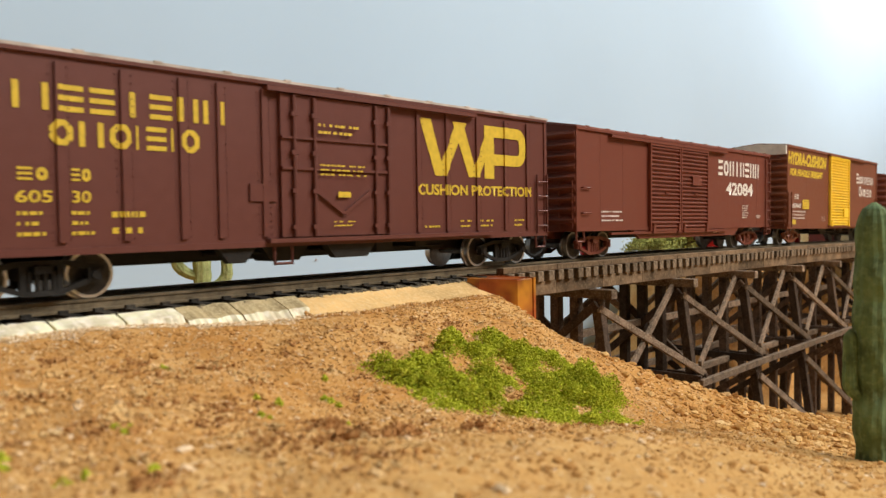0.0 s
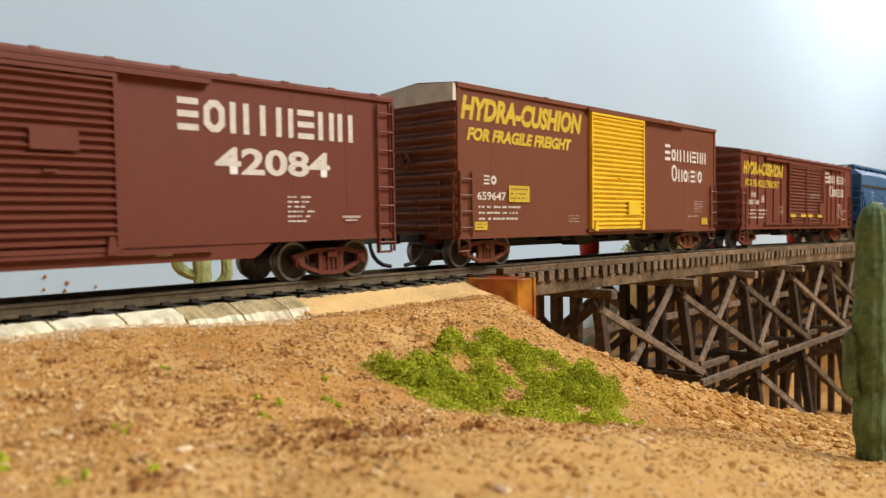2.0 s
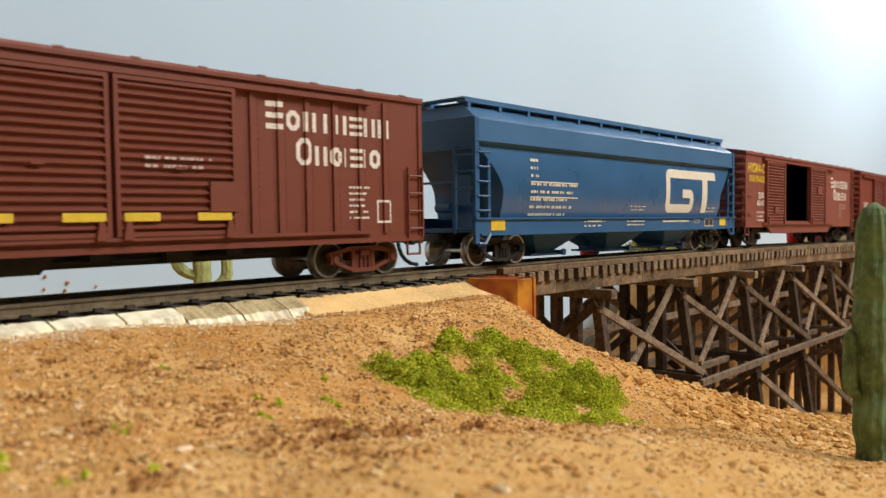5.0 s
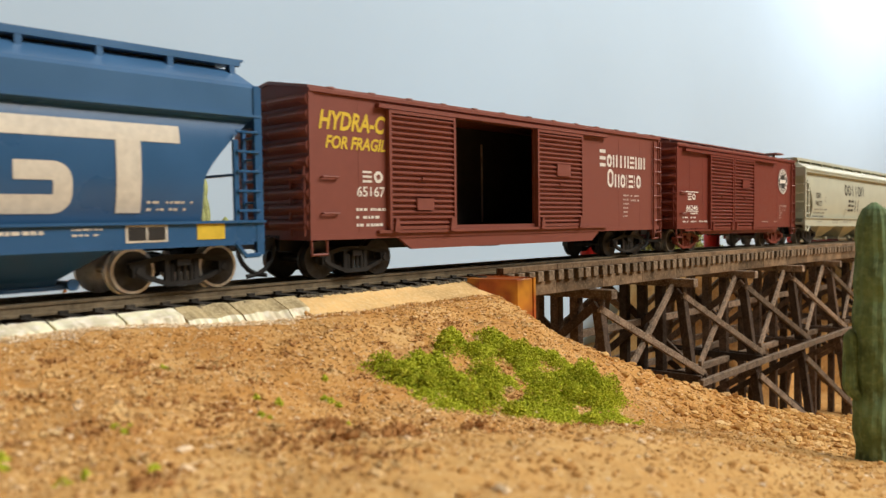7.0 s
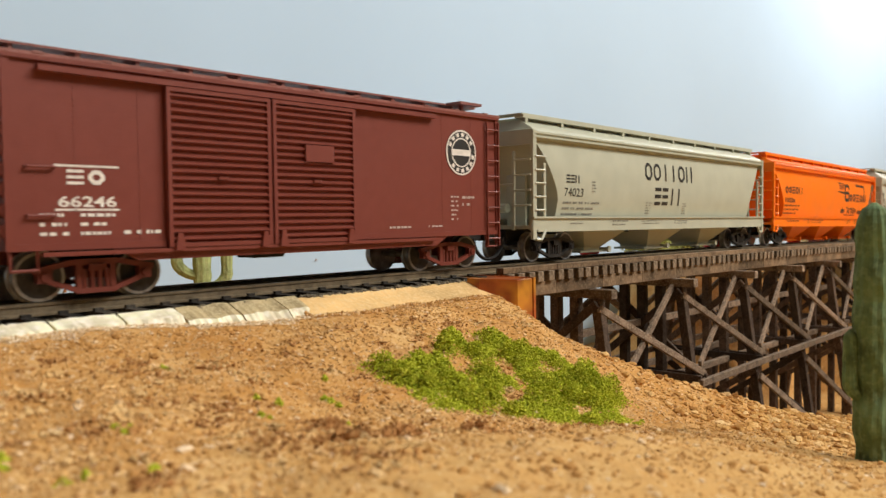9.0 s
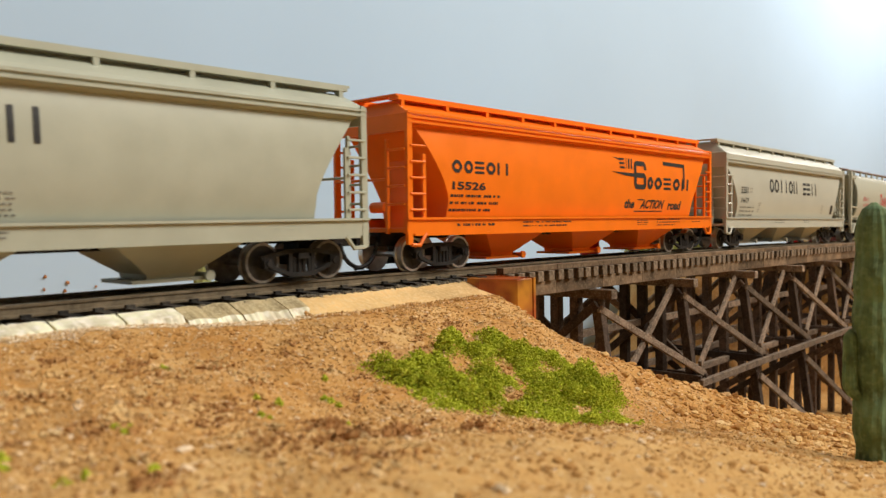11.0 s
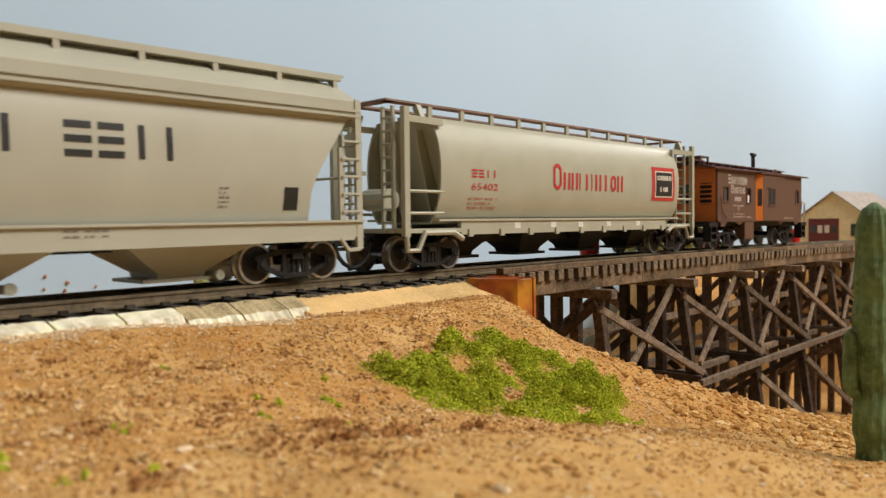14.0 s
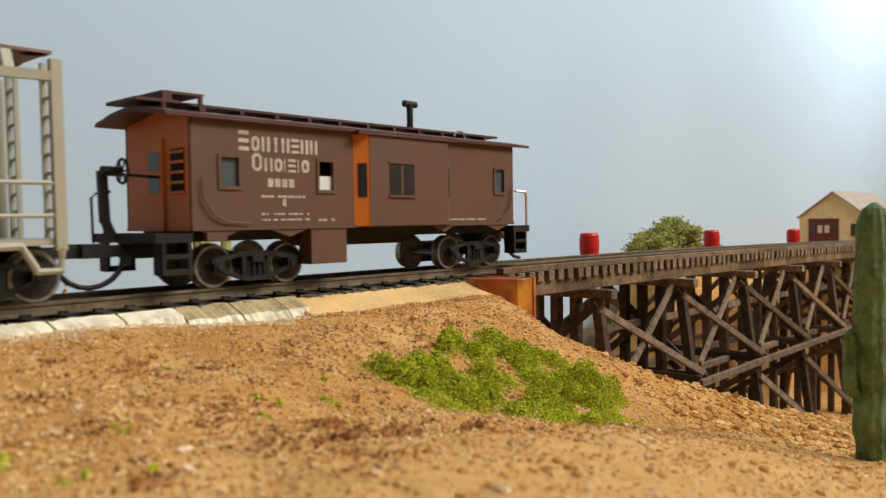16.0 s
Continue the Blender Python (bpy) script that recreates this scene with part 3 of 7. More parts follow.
def boxcar(label, length, eave, sill, material, roof_material, doors, ribs=(), opening=None, deep_sill=None, end_material=None, truck_material=None,
           bright=False, ladders="low", roof_ribs=12, end_rows=9, roof_rise=2.4, walk_top=False, apron=None):
    """A boxcar. Positions along the side run from its near-end corner at 0 to its length."""
    half = length / 2
    car = thing("boxcar", label, "freight car", "train on the trestle line")
    X = lambda u: u - half
    # sides
    for s in (-1, 1):
        bm = bmesh.new()
        y0, y1 = sorted((s * HW, s * (HW - 0.8)))
        if opening and s < 0:
            o0, o1, oz0, oz1 = opening
            box(bm, -half, X(o0), y0, y1, sill, eave)
            box(bm, X(o1), half, y0, y1, sill, eave)
            box(bm, X(o0), X(o1), y0, y1, oz1, eave)
            box(bm, X(o0), X(o1), y0, y1, sill, oz0)
        else:
            box(bm, -half, half, y0, y1, sill, eave)
        yo = s * (HW + 0.55)
        for u in ribs:
            a, b = sorted((s * HW, yo))
            box(bm, X(u) - 0.75, X(u) + 0.75, a, b, sill + 2.4, eave - 2.2)
            for side in (-1.7, 1.7):
                for j in range(22):
                    z = sill + 3 + (eave - sill - 6) * j / 21
                    box(bm, X(u) + side - 0.16, X(u) + side + 0.16, min(s * HW, s * (HW + 0.16)), max(s * HW, s * (HW + 0.16)), z - 0.16, z + 0.16)
        # eave strip, sill strip, corner posts
        a, b = sorted((s * HW, s * (HW + 0.7)))
        box(bm, -half, half, a, b, eave - 1.1, eave - 0.3)
        a, b = sorted((s * HW, s * (HW + 0.4)))
        box(bm, -half, half, a, b, sill, sill + 1.3)
        for u in (0.7, length - 0.7):
            box(bm, X(u) - 0.7, X(u) + 0.7, a, b, sill + 1.3, eave - 1.1)
        if not ribs:
            for u in (length * 0.09, length * 0.18, length * 0.82, length * 0.91):
                for j in range(30):
                    z = sill + 2 + (eave - sill - 4) * j / 29
                    box(bm, X(u) - 0.14, X(u) + 0.14, min(s * HW, s * (HW + 0.14)), max(s * HW, s * (HW + 0.14)), z - 0.14, z + 0.14)
        part("side_wall", bm, material, car)
        if deep_sill:
            u0, u1, zl = deep_sill
            bm = bmesh.new()
            a, b = sorted((s * (HW - 0.9), s * (HW + 0.1)))
            prism(bm, [(X(u0), sill), (X(u0 + 5), zl), (X(u1 - 5), zl), (X(u1), sill)], a, b)
            part("side_sill", bm, material, car)
    # ends
    for s in (-1, 1):
        bm = bmesh.new()
        x0, x1 = sorted((s * half, s * (half - 0.8)))
        box(bm, x0, x1, -HW + 0.8, HW - 0.8, sill, eave)
        a = [bm.verts.new((x0 * MM, y * MM, z * MM)) for y, z in ((-HW, eave), (HW, eave), (0, eave + roof_rise))]
        b = [bm.verts.new((x1 * MM, y * MM, z * MM)) for y, z in ((-HW, eave), (HW, eave), (0, eave + roof_rise))]
        bm.faces.new(a)
        bm.faces.new(b[::-1])
        for i in range(3):
            bm.faces.new((a[i], a[(i + 1) % 3], b[(i + 1) % 3], b[i]))
        part("end_wall", bm, end_material or material, car)
        corrugated_end(car, end_material or material, s, half, sill + 2, eave - (apron or 0) - 1, end_rows)
        if apron:
            bm = bmesh.new()
            xo = s * (half + 1.5)
            x0, x1 = sorted((s * half, xo))
            v0 = [(-HW, eave - apron), (HW, eave - apron), (HW, eave), (0, eave + roof_rise), (-HW, eave)]
            a = [bm.verts.new((x0 * MM, y * MM, z * MM)) for y, z in v0]
            b = [bm.verts.new((x1 * MM, y * MM, z * MM)) for y, z in v0]
            bm.faces.new(a)
            bm.faces.new(b[::-1])
            for i in range(5):
                bm.faces.new((a[i], a[(i + 1) % 5], b[(i + 1) % 5], b[i]))
            part("end_panel", bm, M_WHITEPAINT, car, "off-white upper end panel")
    # roof
    bm = bmesh.new()
    for s in (-1, 1):
        v = [bm.verts.new((x * MM, y * MM, z * MM)) for x in (-half - 0.4, half + 0.4) for y, z in ((s * (HW + 0.7), eave - 0.3), (s * (HW + 0.7), eave + 0.3), (0, eave + roof_rise + 0.6), (0, eave + roof_rise - 0.2))]
        for f in ((0, 1, 2, 3), (4, 7, 6, 5), (0, 4, 5, 1), (1, 5, 6, 2), (3, 2, 6, 7), (0, 3, 7, 4)):
            bm.faces.new([v[i] for i in f])
        for i in range(roof_ribs):
            x = -half + length * (i + 0.5) / roof_ribs
            beam(bm, (x, s * (HW + 0.3), eave + 0.15), (x, 0, eave + roof_rise + 0.45), 1.3, 0.6)
            box(bm, x - 0.9, x + 0.9, min(s * HW, s * (HW + 0.85)), max(s * HW, s * (HW + 0.85)), eave + 0.1, eave + 0.55)
    part("roof", bm, roof_material, car)
    if walk_top:
        bm = bmesh.new()
        for j in (-1, 0, 1):
            box(bm, -half - 4, half + 4, j * 2.2 - 1.0, j * 2.2 + 1.0, eave + roof_rise + 1.5, eave + roof_rise + 2.0)
        for i in range(roof_ribs):
            x = -half + length * (i + 0.5) / roof_ribs
            box(bm, x - 0.5, x + 0.5, -2.6, 2.6, eave + roof_rise + 0.5, eave + roof_rise + 1.5)
        box(bm, half - 11, half - 1, -10, -4, eave + 3.6, eave + 4.4)
        box(bm, half - 8, half - 7, -7.5, -6.5, eave + 1.0, eave + 3.6)
        part("running_board", bm, roof_material, car)
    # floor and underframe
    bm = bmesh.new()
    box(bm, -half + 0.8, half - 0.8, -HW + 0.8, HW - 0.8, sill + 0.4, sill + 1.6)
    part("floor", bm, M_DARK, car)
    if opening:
        # near-black sheet over the far wall paints the shade inside the car
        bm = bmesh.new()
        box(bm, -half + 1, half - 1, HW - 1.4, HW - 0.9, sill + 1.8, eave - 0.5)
        part("interior_shade_sheet", bm, M_DARK, car)
    bm = bmesh.new()
    box(bm, -half + 4, half - 4, -3, 3, sill - 3.2, sill + 0.4)
    for u in (0.33, 0.5, 0.67):
        box(bm, X(u * length) - 2, X(u * length) + 2, -HW + 1.5, HW - 1.5, sill - 1.6, sill + 0.4)
    prism(bm, [(X(length * 0.42) - 7, sill), (X(length * 0.42) + 7, sill), (X(length * 0.42) + 4, sill - 3.6), (X(length * 0.42) - 4, sill - 3.6)], -11, -4)
    box(bm, X(length * 0.60) - 3, X(length * 0.60) + 3, -12, -8, sill - 2.4, sill + 0.4)
    tube(bm, [(X(length * 0.3), -9, sill - 1.4), (X(length * 0.75), -9, sill - 1.6)], 0.4, 5)
    part("underframe", bm, M_BLACK, car)
    for d in doors:
        x0, x1, z0, z1 = d["span"]
        pl = d.get("plate")
        ribbed_door(car, X(x0), X(x1), z0, z1, d.get("material", material), d.get("rows", 20), -HW - (d.get("out", 0.0)),
                    (X(pl[0]), pl[1], pl[2], pl[3]) if pl else None, d.get("label", ""))
        ribbed_back = bmesh.new()
        box(ribbed_back, X(x0), X(x1), HW, HW + 1.2, z0, z1)
        part("door", ribbed_back, d.get("material", material), car)
    # door rails
    if doors:
        lo = min(d["span"][0] for d in doors)
        hi = max(d["span"][1] for d in doors)
        bm = bmesh.new()
        a = doors[0].get("rail", (lo - 26, hi + 26))
        box(bm, X(max(1, a[0])), X(min(length - 1, a[1])), -HW - 1.7, -HW, doors[0]["span"][3] + 0.1, doors[0]["span"][3] + 1.2)
        part("door_rail", bm, material, car)
        bm = bmesh.new()
        box(bm, X(max(1, a[0])), X(min(length - 1, a[1])), -HW - 1.3, -HW, doors[0]["span"][2] - 0.9, doors[0]["span"][2] - 0.1)
        part("door_rail", bm, material, car)
    # ladders and steps
    for s in (-1, 1):
        x = s * (half - 3.2)
        if ladders == "tall" or (ladders == "right" and s > 0):
            ladder(car, x, -HW, sill - 3.5, eave - 2, 5.4, 8, material)
        elif ladders == "right":
            ladder(car, x - s * 3, -HW, sill + 2, sill + 20, 5.0, 2, material, False)
        else:
            ladder(car, x, -HW, sill + 1, sill + 20, 5.4, 4, material)
        ladder(car, s * half, -s * 0 - 11.5, sill + 1, sill + 18, 5.4, 4, material, True, "y") if s < 0 else None
        bm = bmesh.new()
        xs = s * (half - 3.2)
        tube(bm, [(xs - 2.4, -HW + 0.4, sill), (xs - 2.4, -HW + 0.2, sill - 3.6), (xs + 2.4, -HW + 0.2, sill - 3.6), (xs + 2.4, -HW + 0.4, sill)], 0.42, 5)
        part("step", bm, material, car)
    bm = bmesh.new()
    for j in range(14):
        t0, t1 = 2 * math.pi * j / 14, 2 * math.pi * (j + 1) / 14
        tube(bm, [(-half - 2.6, 5 + 3 * math.cos(t0), sill + 24 + 3 * math.sin(t0)), (-half - 2.6, 5 + 3 * math.cos(t1), sill + 24 + 3 * math.sin(t1))], 0.35, 5)
        if j % 3 == 0:
            tube(bm, [(-half - 2.6, 5, sill + 24), (-half - 2.6, 5 + 3 * math.cos(t0), sill + 24 + 3 * math.sin(t0))], 0.25, 5)
    tube(bm, [(-half, 5, sill + 24), (-half - 2.6, 5, sill + 24)], 0.6, 6)
    part("brake_wheel", bm, end_material or material, car)
    truck(car, -half + 18.0, truck_material or M_BLACK, bright)
    truck(car, half - 18.5, truck_material or M_BLACK, bright)
    couplers(car, half, truck_material or M_BLACK)
    return car, X


RNG = random.Random(7)
FACE = -HW - 0.12


# ---- setting: room, backdrop, ground ----
def structure(name, bm, material, label):
    ob = part(name, bm, material)
    return tagged(ob, label, name.split("_")[0], "", "structure")


def room():
    bm = bmesh.new()
    box(bm, -3.2, 4.2, -2.6, 0.9, -1.06, -1.0, 1)
    structure("floor", bm, M_FLOOR, "brown room floor far below the layout")
    bm = bmesh.new()
    box(bm, -3.2, 4.2, -2.6, 0.9, 1.6, 1.66, 1)
    structure("ceiling", bm, M_CEIL, "plain white room ceiling")
    for n, b in (("wall_north", (-3.2, 4.2, 0.84, 0.9)), ("wall_south", (-3.2, 4.2, -2.66, -2.6)), ("wall_west", (-3.26, -3.2, -2.6, 0.9)), ("wall_east", (4.2, 4.26, -2.6, 0.9))):
        bm = bmesh.new()
        box(bm, *b, -1.0, 1.6, 1)
        structure(n, bm, M_ROOM, "plain off-white room wall")
    bm = bmesh.new()
    box(bm, -2.6, 3.4, 0.42, 0.43, -0.4, 0.75, 1)
    structure("backdrop", bm, M_SKY, "smooth pale blue sky board behind the layout")


def sstep(a, b, x):
    t = min(1.0, max(0.0, (x - a) / (b - a)))
    return t * t * (3 - 2 * t)


def ground_z(x, y):
    """Height of the desert ground: a bank beside the line, a gully under the trestle, a far bank."""
    d = -0.021 - y
    zr = rail_z(x)
    base = zr - 0.0043 - 0.0026 * sstep(0.06, 0.11, x)
    hill = base - 0.17 * max(0.0, min(x, 0.6)) * sstep(0.0, 0.065, d) - 0.04 * max(0.0, d) * (1 - sstep(0.0, 0.12, x))
    if y > -0.021:
        hill = base - 0.14 * max(0.0, y - 0.018)
    # gully, open towards the sky board
    edge = 0.175 + 0.10 * sstep(0.02, 0.07, d) + 0.02 * sstep(0.0, 0.1, y)
    g = sstep(edge, edge + 0.10, x) * (1 - sstep(0.03, 0.06, d))
    deep = -0.122 - 0.04 * sstep(0.02, 0.2, y)
    # far bank climbs behind the trestle and at its far end
    far = sstep(0.0, 0.09, x - 1.7 * (y + 0.169)) * sstep(0.025, 0.07, y)
    deep = deep + far * (zr - 0.016 - 0.10 * max(0.0, y - 0.04) - deep)
    end = sstep(0.60, 0.68, x) * sstep(0.0, 0.09, x - 1.7 * (y + 0.169))
    deep = deep + end * (zr - 0.0055 - 0.10 * max(0.0, y - 0.10) - deep)
    z = hill + g * (deep - hill)
    # low rise close to the camera
    z += 0.006 * math.exp(-((x - 0.11) / 0.05) ** 2 - ((y + 0.105) / 0.03) ** 2)
    n = noise.noise(Vector((x * 22, y * 22, 0.3))) * 0.0016 + noise.noise(Vector((x * 90, y * 90, 4.3))) * 0.0010
    lim = sstep(0.0, 0.02, abs(y) - 0.016) if g < 0.5 else 1.0
    z += n * lim + noise.noise(Vector((x * 240, y * 240, 1.1))) * 0.0004 * lim
    return z


def grid_patch(xs, ys):
    verts = [(x, y, ground_z(x, y)) for x in xs for y in ys]
    m = len(ys)
    faces = [(i * m + j, (i + 1) * m + j, (i + 1) * m + j + 1, i * m + j + 1) for i in range(len(xs) - 1) for j in range(m - 1)]
    return verts, faces


def spaced(*runs):
    out = []
    for a, b, s in runs:
        n = max(1, round((b - a) / s))
        out += [a + (b - a) * i / n for i in range(n)]
    return out + [runs[-1][1]]


def ground():
    xs = spaced((-2.4, -0.3, 0.1), (-0.3, -0.02, 0.01), (-0.02, 0.45, 0.0014), (0.45, 0.9, 0.006), (0.9, 3.2, 0.1))
    ys = spaced((-0.6, -0.2, 0.05), (-0.2, -0.14, 0.004), (-0.14, -0.018, 0.0014), (-0.018, 0.12, 0.006), (0.12, 0.42, 0.05))
    v, f = grid_patch(xs, ys)
    ob = loose("ground", (v, f), M_GROUND)
    ob.data.shade_smooth()
    tagged(ob, "sandy tan and orange desert ground of the layout", "ground", "", "structure")
    # edge board of the layout
    bm = bmesh.new()
    box(bm, -2.4, 3.2, -0.62, -0.602, -0.35, -0.01, 1)
    structure("trim", bm, M_DECK, "brown wooden edge board of the layout")


def scatter():
    r = random.Random(3)
    data = ([], [])
    for i in range(100000):
        x = r.uniform(-0.02, 0.30) if i % 4 else r.uniform(0.02, 0.2)
        y = -0.0262 - 0.118 * r.random() ** 1.1
        k = noise.noise(Vector((x * 60, y * 60, 9.0)))
        if k < -0.1 and r.random() < 0.45:
            continue
        if r.random() < 0.6 * sstep(0.085, 0.105, -y) * sstep(0.03, 0.07, x):
            continue
        s = 0.00013 + 0.00034 * r.random() ** 3
        crumb(data, (x, y, ground_z(x, y) + s * 0.1 + max(0, k) * 0.0003 * r.random()), s, r, 0.55)
    for i in range(2600):
        x, y = r.uniform(-0.02, 0.25), -0.0285 - 0.115 * r.random()
        s = 0.0004 + 0.0008 * r.random() ** 3
        blob(data, (x, y, ground_z(x, y) + s * 0.1), s * 0.8, r, 0.8)
    for i in range(3500):
        x = r.uniform(0.112, 0.186)
        f = r.random() ** 1.5
        low = (-0.0258 if x > 0.084 else -0.0240) if x < 0.113 else -0.0275
        y = low + 0.0028 * f * (0.4 + 0.6 * abs(noise.noise(Vector((x * 120, 3.0, 1.0))))) * 1.6
        zc = rail_z(x) - 0.0088 + (y - low) * (1.3 if x < 0.113 else 0.5)
        s = 0.00016 + 0.0003 * r.random() ** 2
        crumb(data, (x, y - 0.0002, max(zc, ground_z(x, y)) + s * 0.3), s, r)
    tagged(loose("grit", data, M_GRIT), "loose tan and brown grit on the bank", "grit", "", "stuff")
    data = ([], [])
    for i in range(14000):
        x = r.uniform(-0.06, 0.122)
        y = -0.0212 - 0.0055 * r.random() ** 1.7 * (0.5 + abs(noise.noise(Vector((x * 110, 1.0, 3.0))))) - (0.0022 if x > 0.084 else 0)
        s = 0.00010 + 0.00024 * r.random() ** 2
        crumb(data, (x, y, ground_z(x, y) + s * 0.1 + 0.0002 * r.random()), s, r, 0.5)
    tagged(loose("plaster_crumbs", data, M_DUST), "white plaster crumbs along the track edge", "plaster", "", "stuff")
    data = ([], [])
    for i in range(17000):
        x = r.uniform(0.19, 0.44)
        y = r.uniform(-0.125, -0.028)
        if x < 0.215 + 0.04 * r.random() and r.random() < 0.75:
            continue
        s = 0.0005 + 0.0011 * r.random() ** 3
        blob(data, (x, y, ground_z(x, y) + s * 0.2), s, r, 0.85)
    for i in range(1600):
        x = r.uniform(0.13, 0.22)
        y = -0.030 - 0.03 * r.random() - 0.35 * max(0.0, x - 0.17)
        s = 0.0002 + 0.0006 * r.random() ** 3
        blob(data, (x, y, ground_z(x, y)), s, r, 0.7)
    earth, pale = ([], []), ([], [])
    for cx, cy, n, wide in ((0.0732, -0.0800, 350, 0.004), (0.0870, -0.0795, 600, 0.005), (0.0700, -0.0875, 160, 0.004), (0.060, -0.0880, 50, 0.006), (0.1010, -0.0825, 160, 0.004)):
        for i in range(n):
            u, v = r.gauss(0, 0.5), r.gauss(0, 0.5)
            x, y = cx + u * wide, cy + v * wide * 0.45 - u * wide * 0.15
            s = 0.0002 + 0.0005 * r.random() ** 2
            crumb(earth, (x, y, ground_z(x, y) + 0.0016 * r.random() * max(0.0, 1 - u * u - v * v) + s * 0.2), s, r)
    for i in range(230):
        cx, cy = r.uniform(0.005, 0.17), -0.034 - 0.072 * r.random()
        wide = r.uniform(0.0010, 0.0030)
        target = earth if i % 2 else pale
        for j in range(int(14 + 26 * r.random())):
            x, y = cx + r.gauss(0, wide), cy + r.gauss(0, wide * 0.5)
            s = 0.00015 + 0.00038 * r.random() ** 2
            crumb(target, (x, y, ground_z(x, y) + 0.0004 * r.random() + s * 0.15), s, r, 0.75)
    tagged(loose("pale_crumbs", pale, M_OCHRE), "pale sandy crumbs in small heaps on the bank", "grit", "", "stuff")
    tagged(loose("earth_clods", earth, M_EARTH), "brown earth clods on the sandy bank", "earth", "", "stuff")
    tagged(loose("rubble", data, M_PEBBLE), "orange-brown rock rubble on the gully edge", "rubble", "", "stuff")
    data = ([], [])
    for i in range(1500):
        x, s = r.uniform(-0.05, 0.186), 0.0004 + 0.0006 * r.random() ** 2
        blob(data, (x, -0.0152 - 0.0013 * r.random(), rail_z(x) - 0.0040 + 0.0009 * r.random()), s, r, 0.9)
    for i in range(2600):
        x = r.uniform(-0.05, 0.2)
        y = r.uniform(-0.0168, 0.016)
        s = 0.0004 + 0.0007 * r.random() ** 2
        blob(data, (x, y, rail_z(x) - 0.0050 + s * 0.3), s, r, 0.9)
    tagged(loose("ballast", data, M_BALLAST), "dark grey-brown track ballast between the ties", "ballast", "", "stuff")


def turf(name, cx, cy, rx, ry, n, size, r, lift, label):
    """A patch of ground foam: crumbs heaped in tufts with gaps."""
    big = n > 5000
    ob = thing(name, label, "shrub", "green turf on the bank") if big else None
    clumps = []
    if big:
        clumps = [(0.80 + r.gauss(0, 0.07), -0.05 + r.gauss(0, 0.22), 1.15) for i in range(13)] + [(-0.62 + r.gauss(0, 0.14), 0.15 + r.gauss(0, 0.3), 0.8) for i in range(11)] + [(r.uniform(-0.05, 0.42), r.uniform(0.85, 1.15), 0.6) for i in range(7)]
    while len(clumps) < (112 if big else max(3, n // 420)):
        p, q = r.uniform(-1, 1), r.uniform(-1, 1)
        if p * p + q * q > 1 or noise.noise(Vector((p * 3.4, q * 3.4, cx * 50))) < -0.10:
            continue
        if big and (math.hypot(p + 0.33, q - 0.27) < 0.2 or math.hypot(p + 0.2, q + 0.3) < 0.18 or (p < -0.45 and q > 0.45)):
            continue
        clumps.append((p, q, r.uniform(0.2, 1.0) * (1.0 if p * p + q * q < 0.7 else 0.55)))
    clumps.sort()
    each = n // len(clumps)
    data = ([], [])
    for k, (a, b, h) in enumerate(clumps):
        wide = r.uniform(0.035, 0.085)
        for i in range(each):
            u, v = a + r.gauss(0, wide), b + r.gauss(0, wide * 1.3)
            q = max(0.0, 1 - ((u - a) ** 2 + (v - b) ** 2) / (5 * wide * wide))
            x = cx + u * rx
            y = cy + v * ry - 0.10 * u * rx
            s = size * r.uniform(0.45, 1.25)
            crumb(data, (x, y, ground_z(x, y) + lift * h * q * r.random() + s * 0.2), s, r)
        if big and (k % 7 == 6 or k == len(clumps) - 1):
            loose("tuft", data, M_FOAM, ob)
            data = ([], [])
    return ob if big else tagged(loose(name, data, M_FOAM), label, "shrub", "green turf on the bank")


def shrubs():
    r = random.Random(11)
    turf("shrub", 0.1395, -0.0615, 0.0345, 0.0165, 95000, 0.00023, r, 0.0052, "patchy bright green foam shrub on the sandy bank")
    for cx, cy, rx, ry, n in ((0.075, -0.062, 0.003, 0.002, 360), (0.087, -0.062, 0.003, 0.002, 320), (0.045, -0.072, 0.003, 0.0015, 360), (0.030, -0.077, 0.005, 0.002, 560), (0.044, -0.087, 0.003, 0.0015, 360), (0.036, -0.084, 0.003, 0.0015, 280), (0.093, -0.055, 0.002, 0.0015, 200), (0.083, -0.073, 0.002, 0.0015, 200), (0.071, -0.068, 0.002, 0.001, 160), (0.163, -0.078, 0.004, 0.002, 440), (0.066, -0.047, 0.0015, 0.001, 120)):
        turf("shrub", cx, cy, rx * 1.1, ry, int(n * 1.8), 0.00024, r, 0.0009, "small tuft of green foam on the sand")


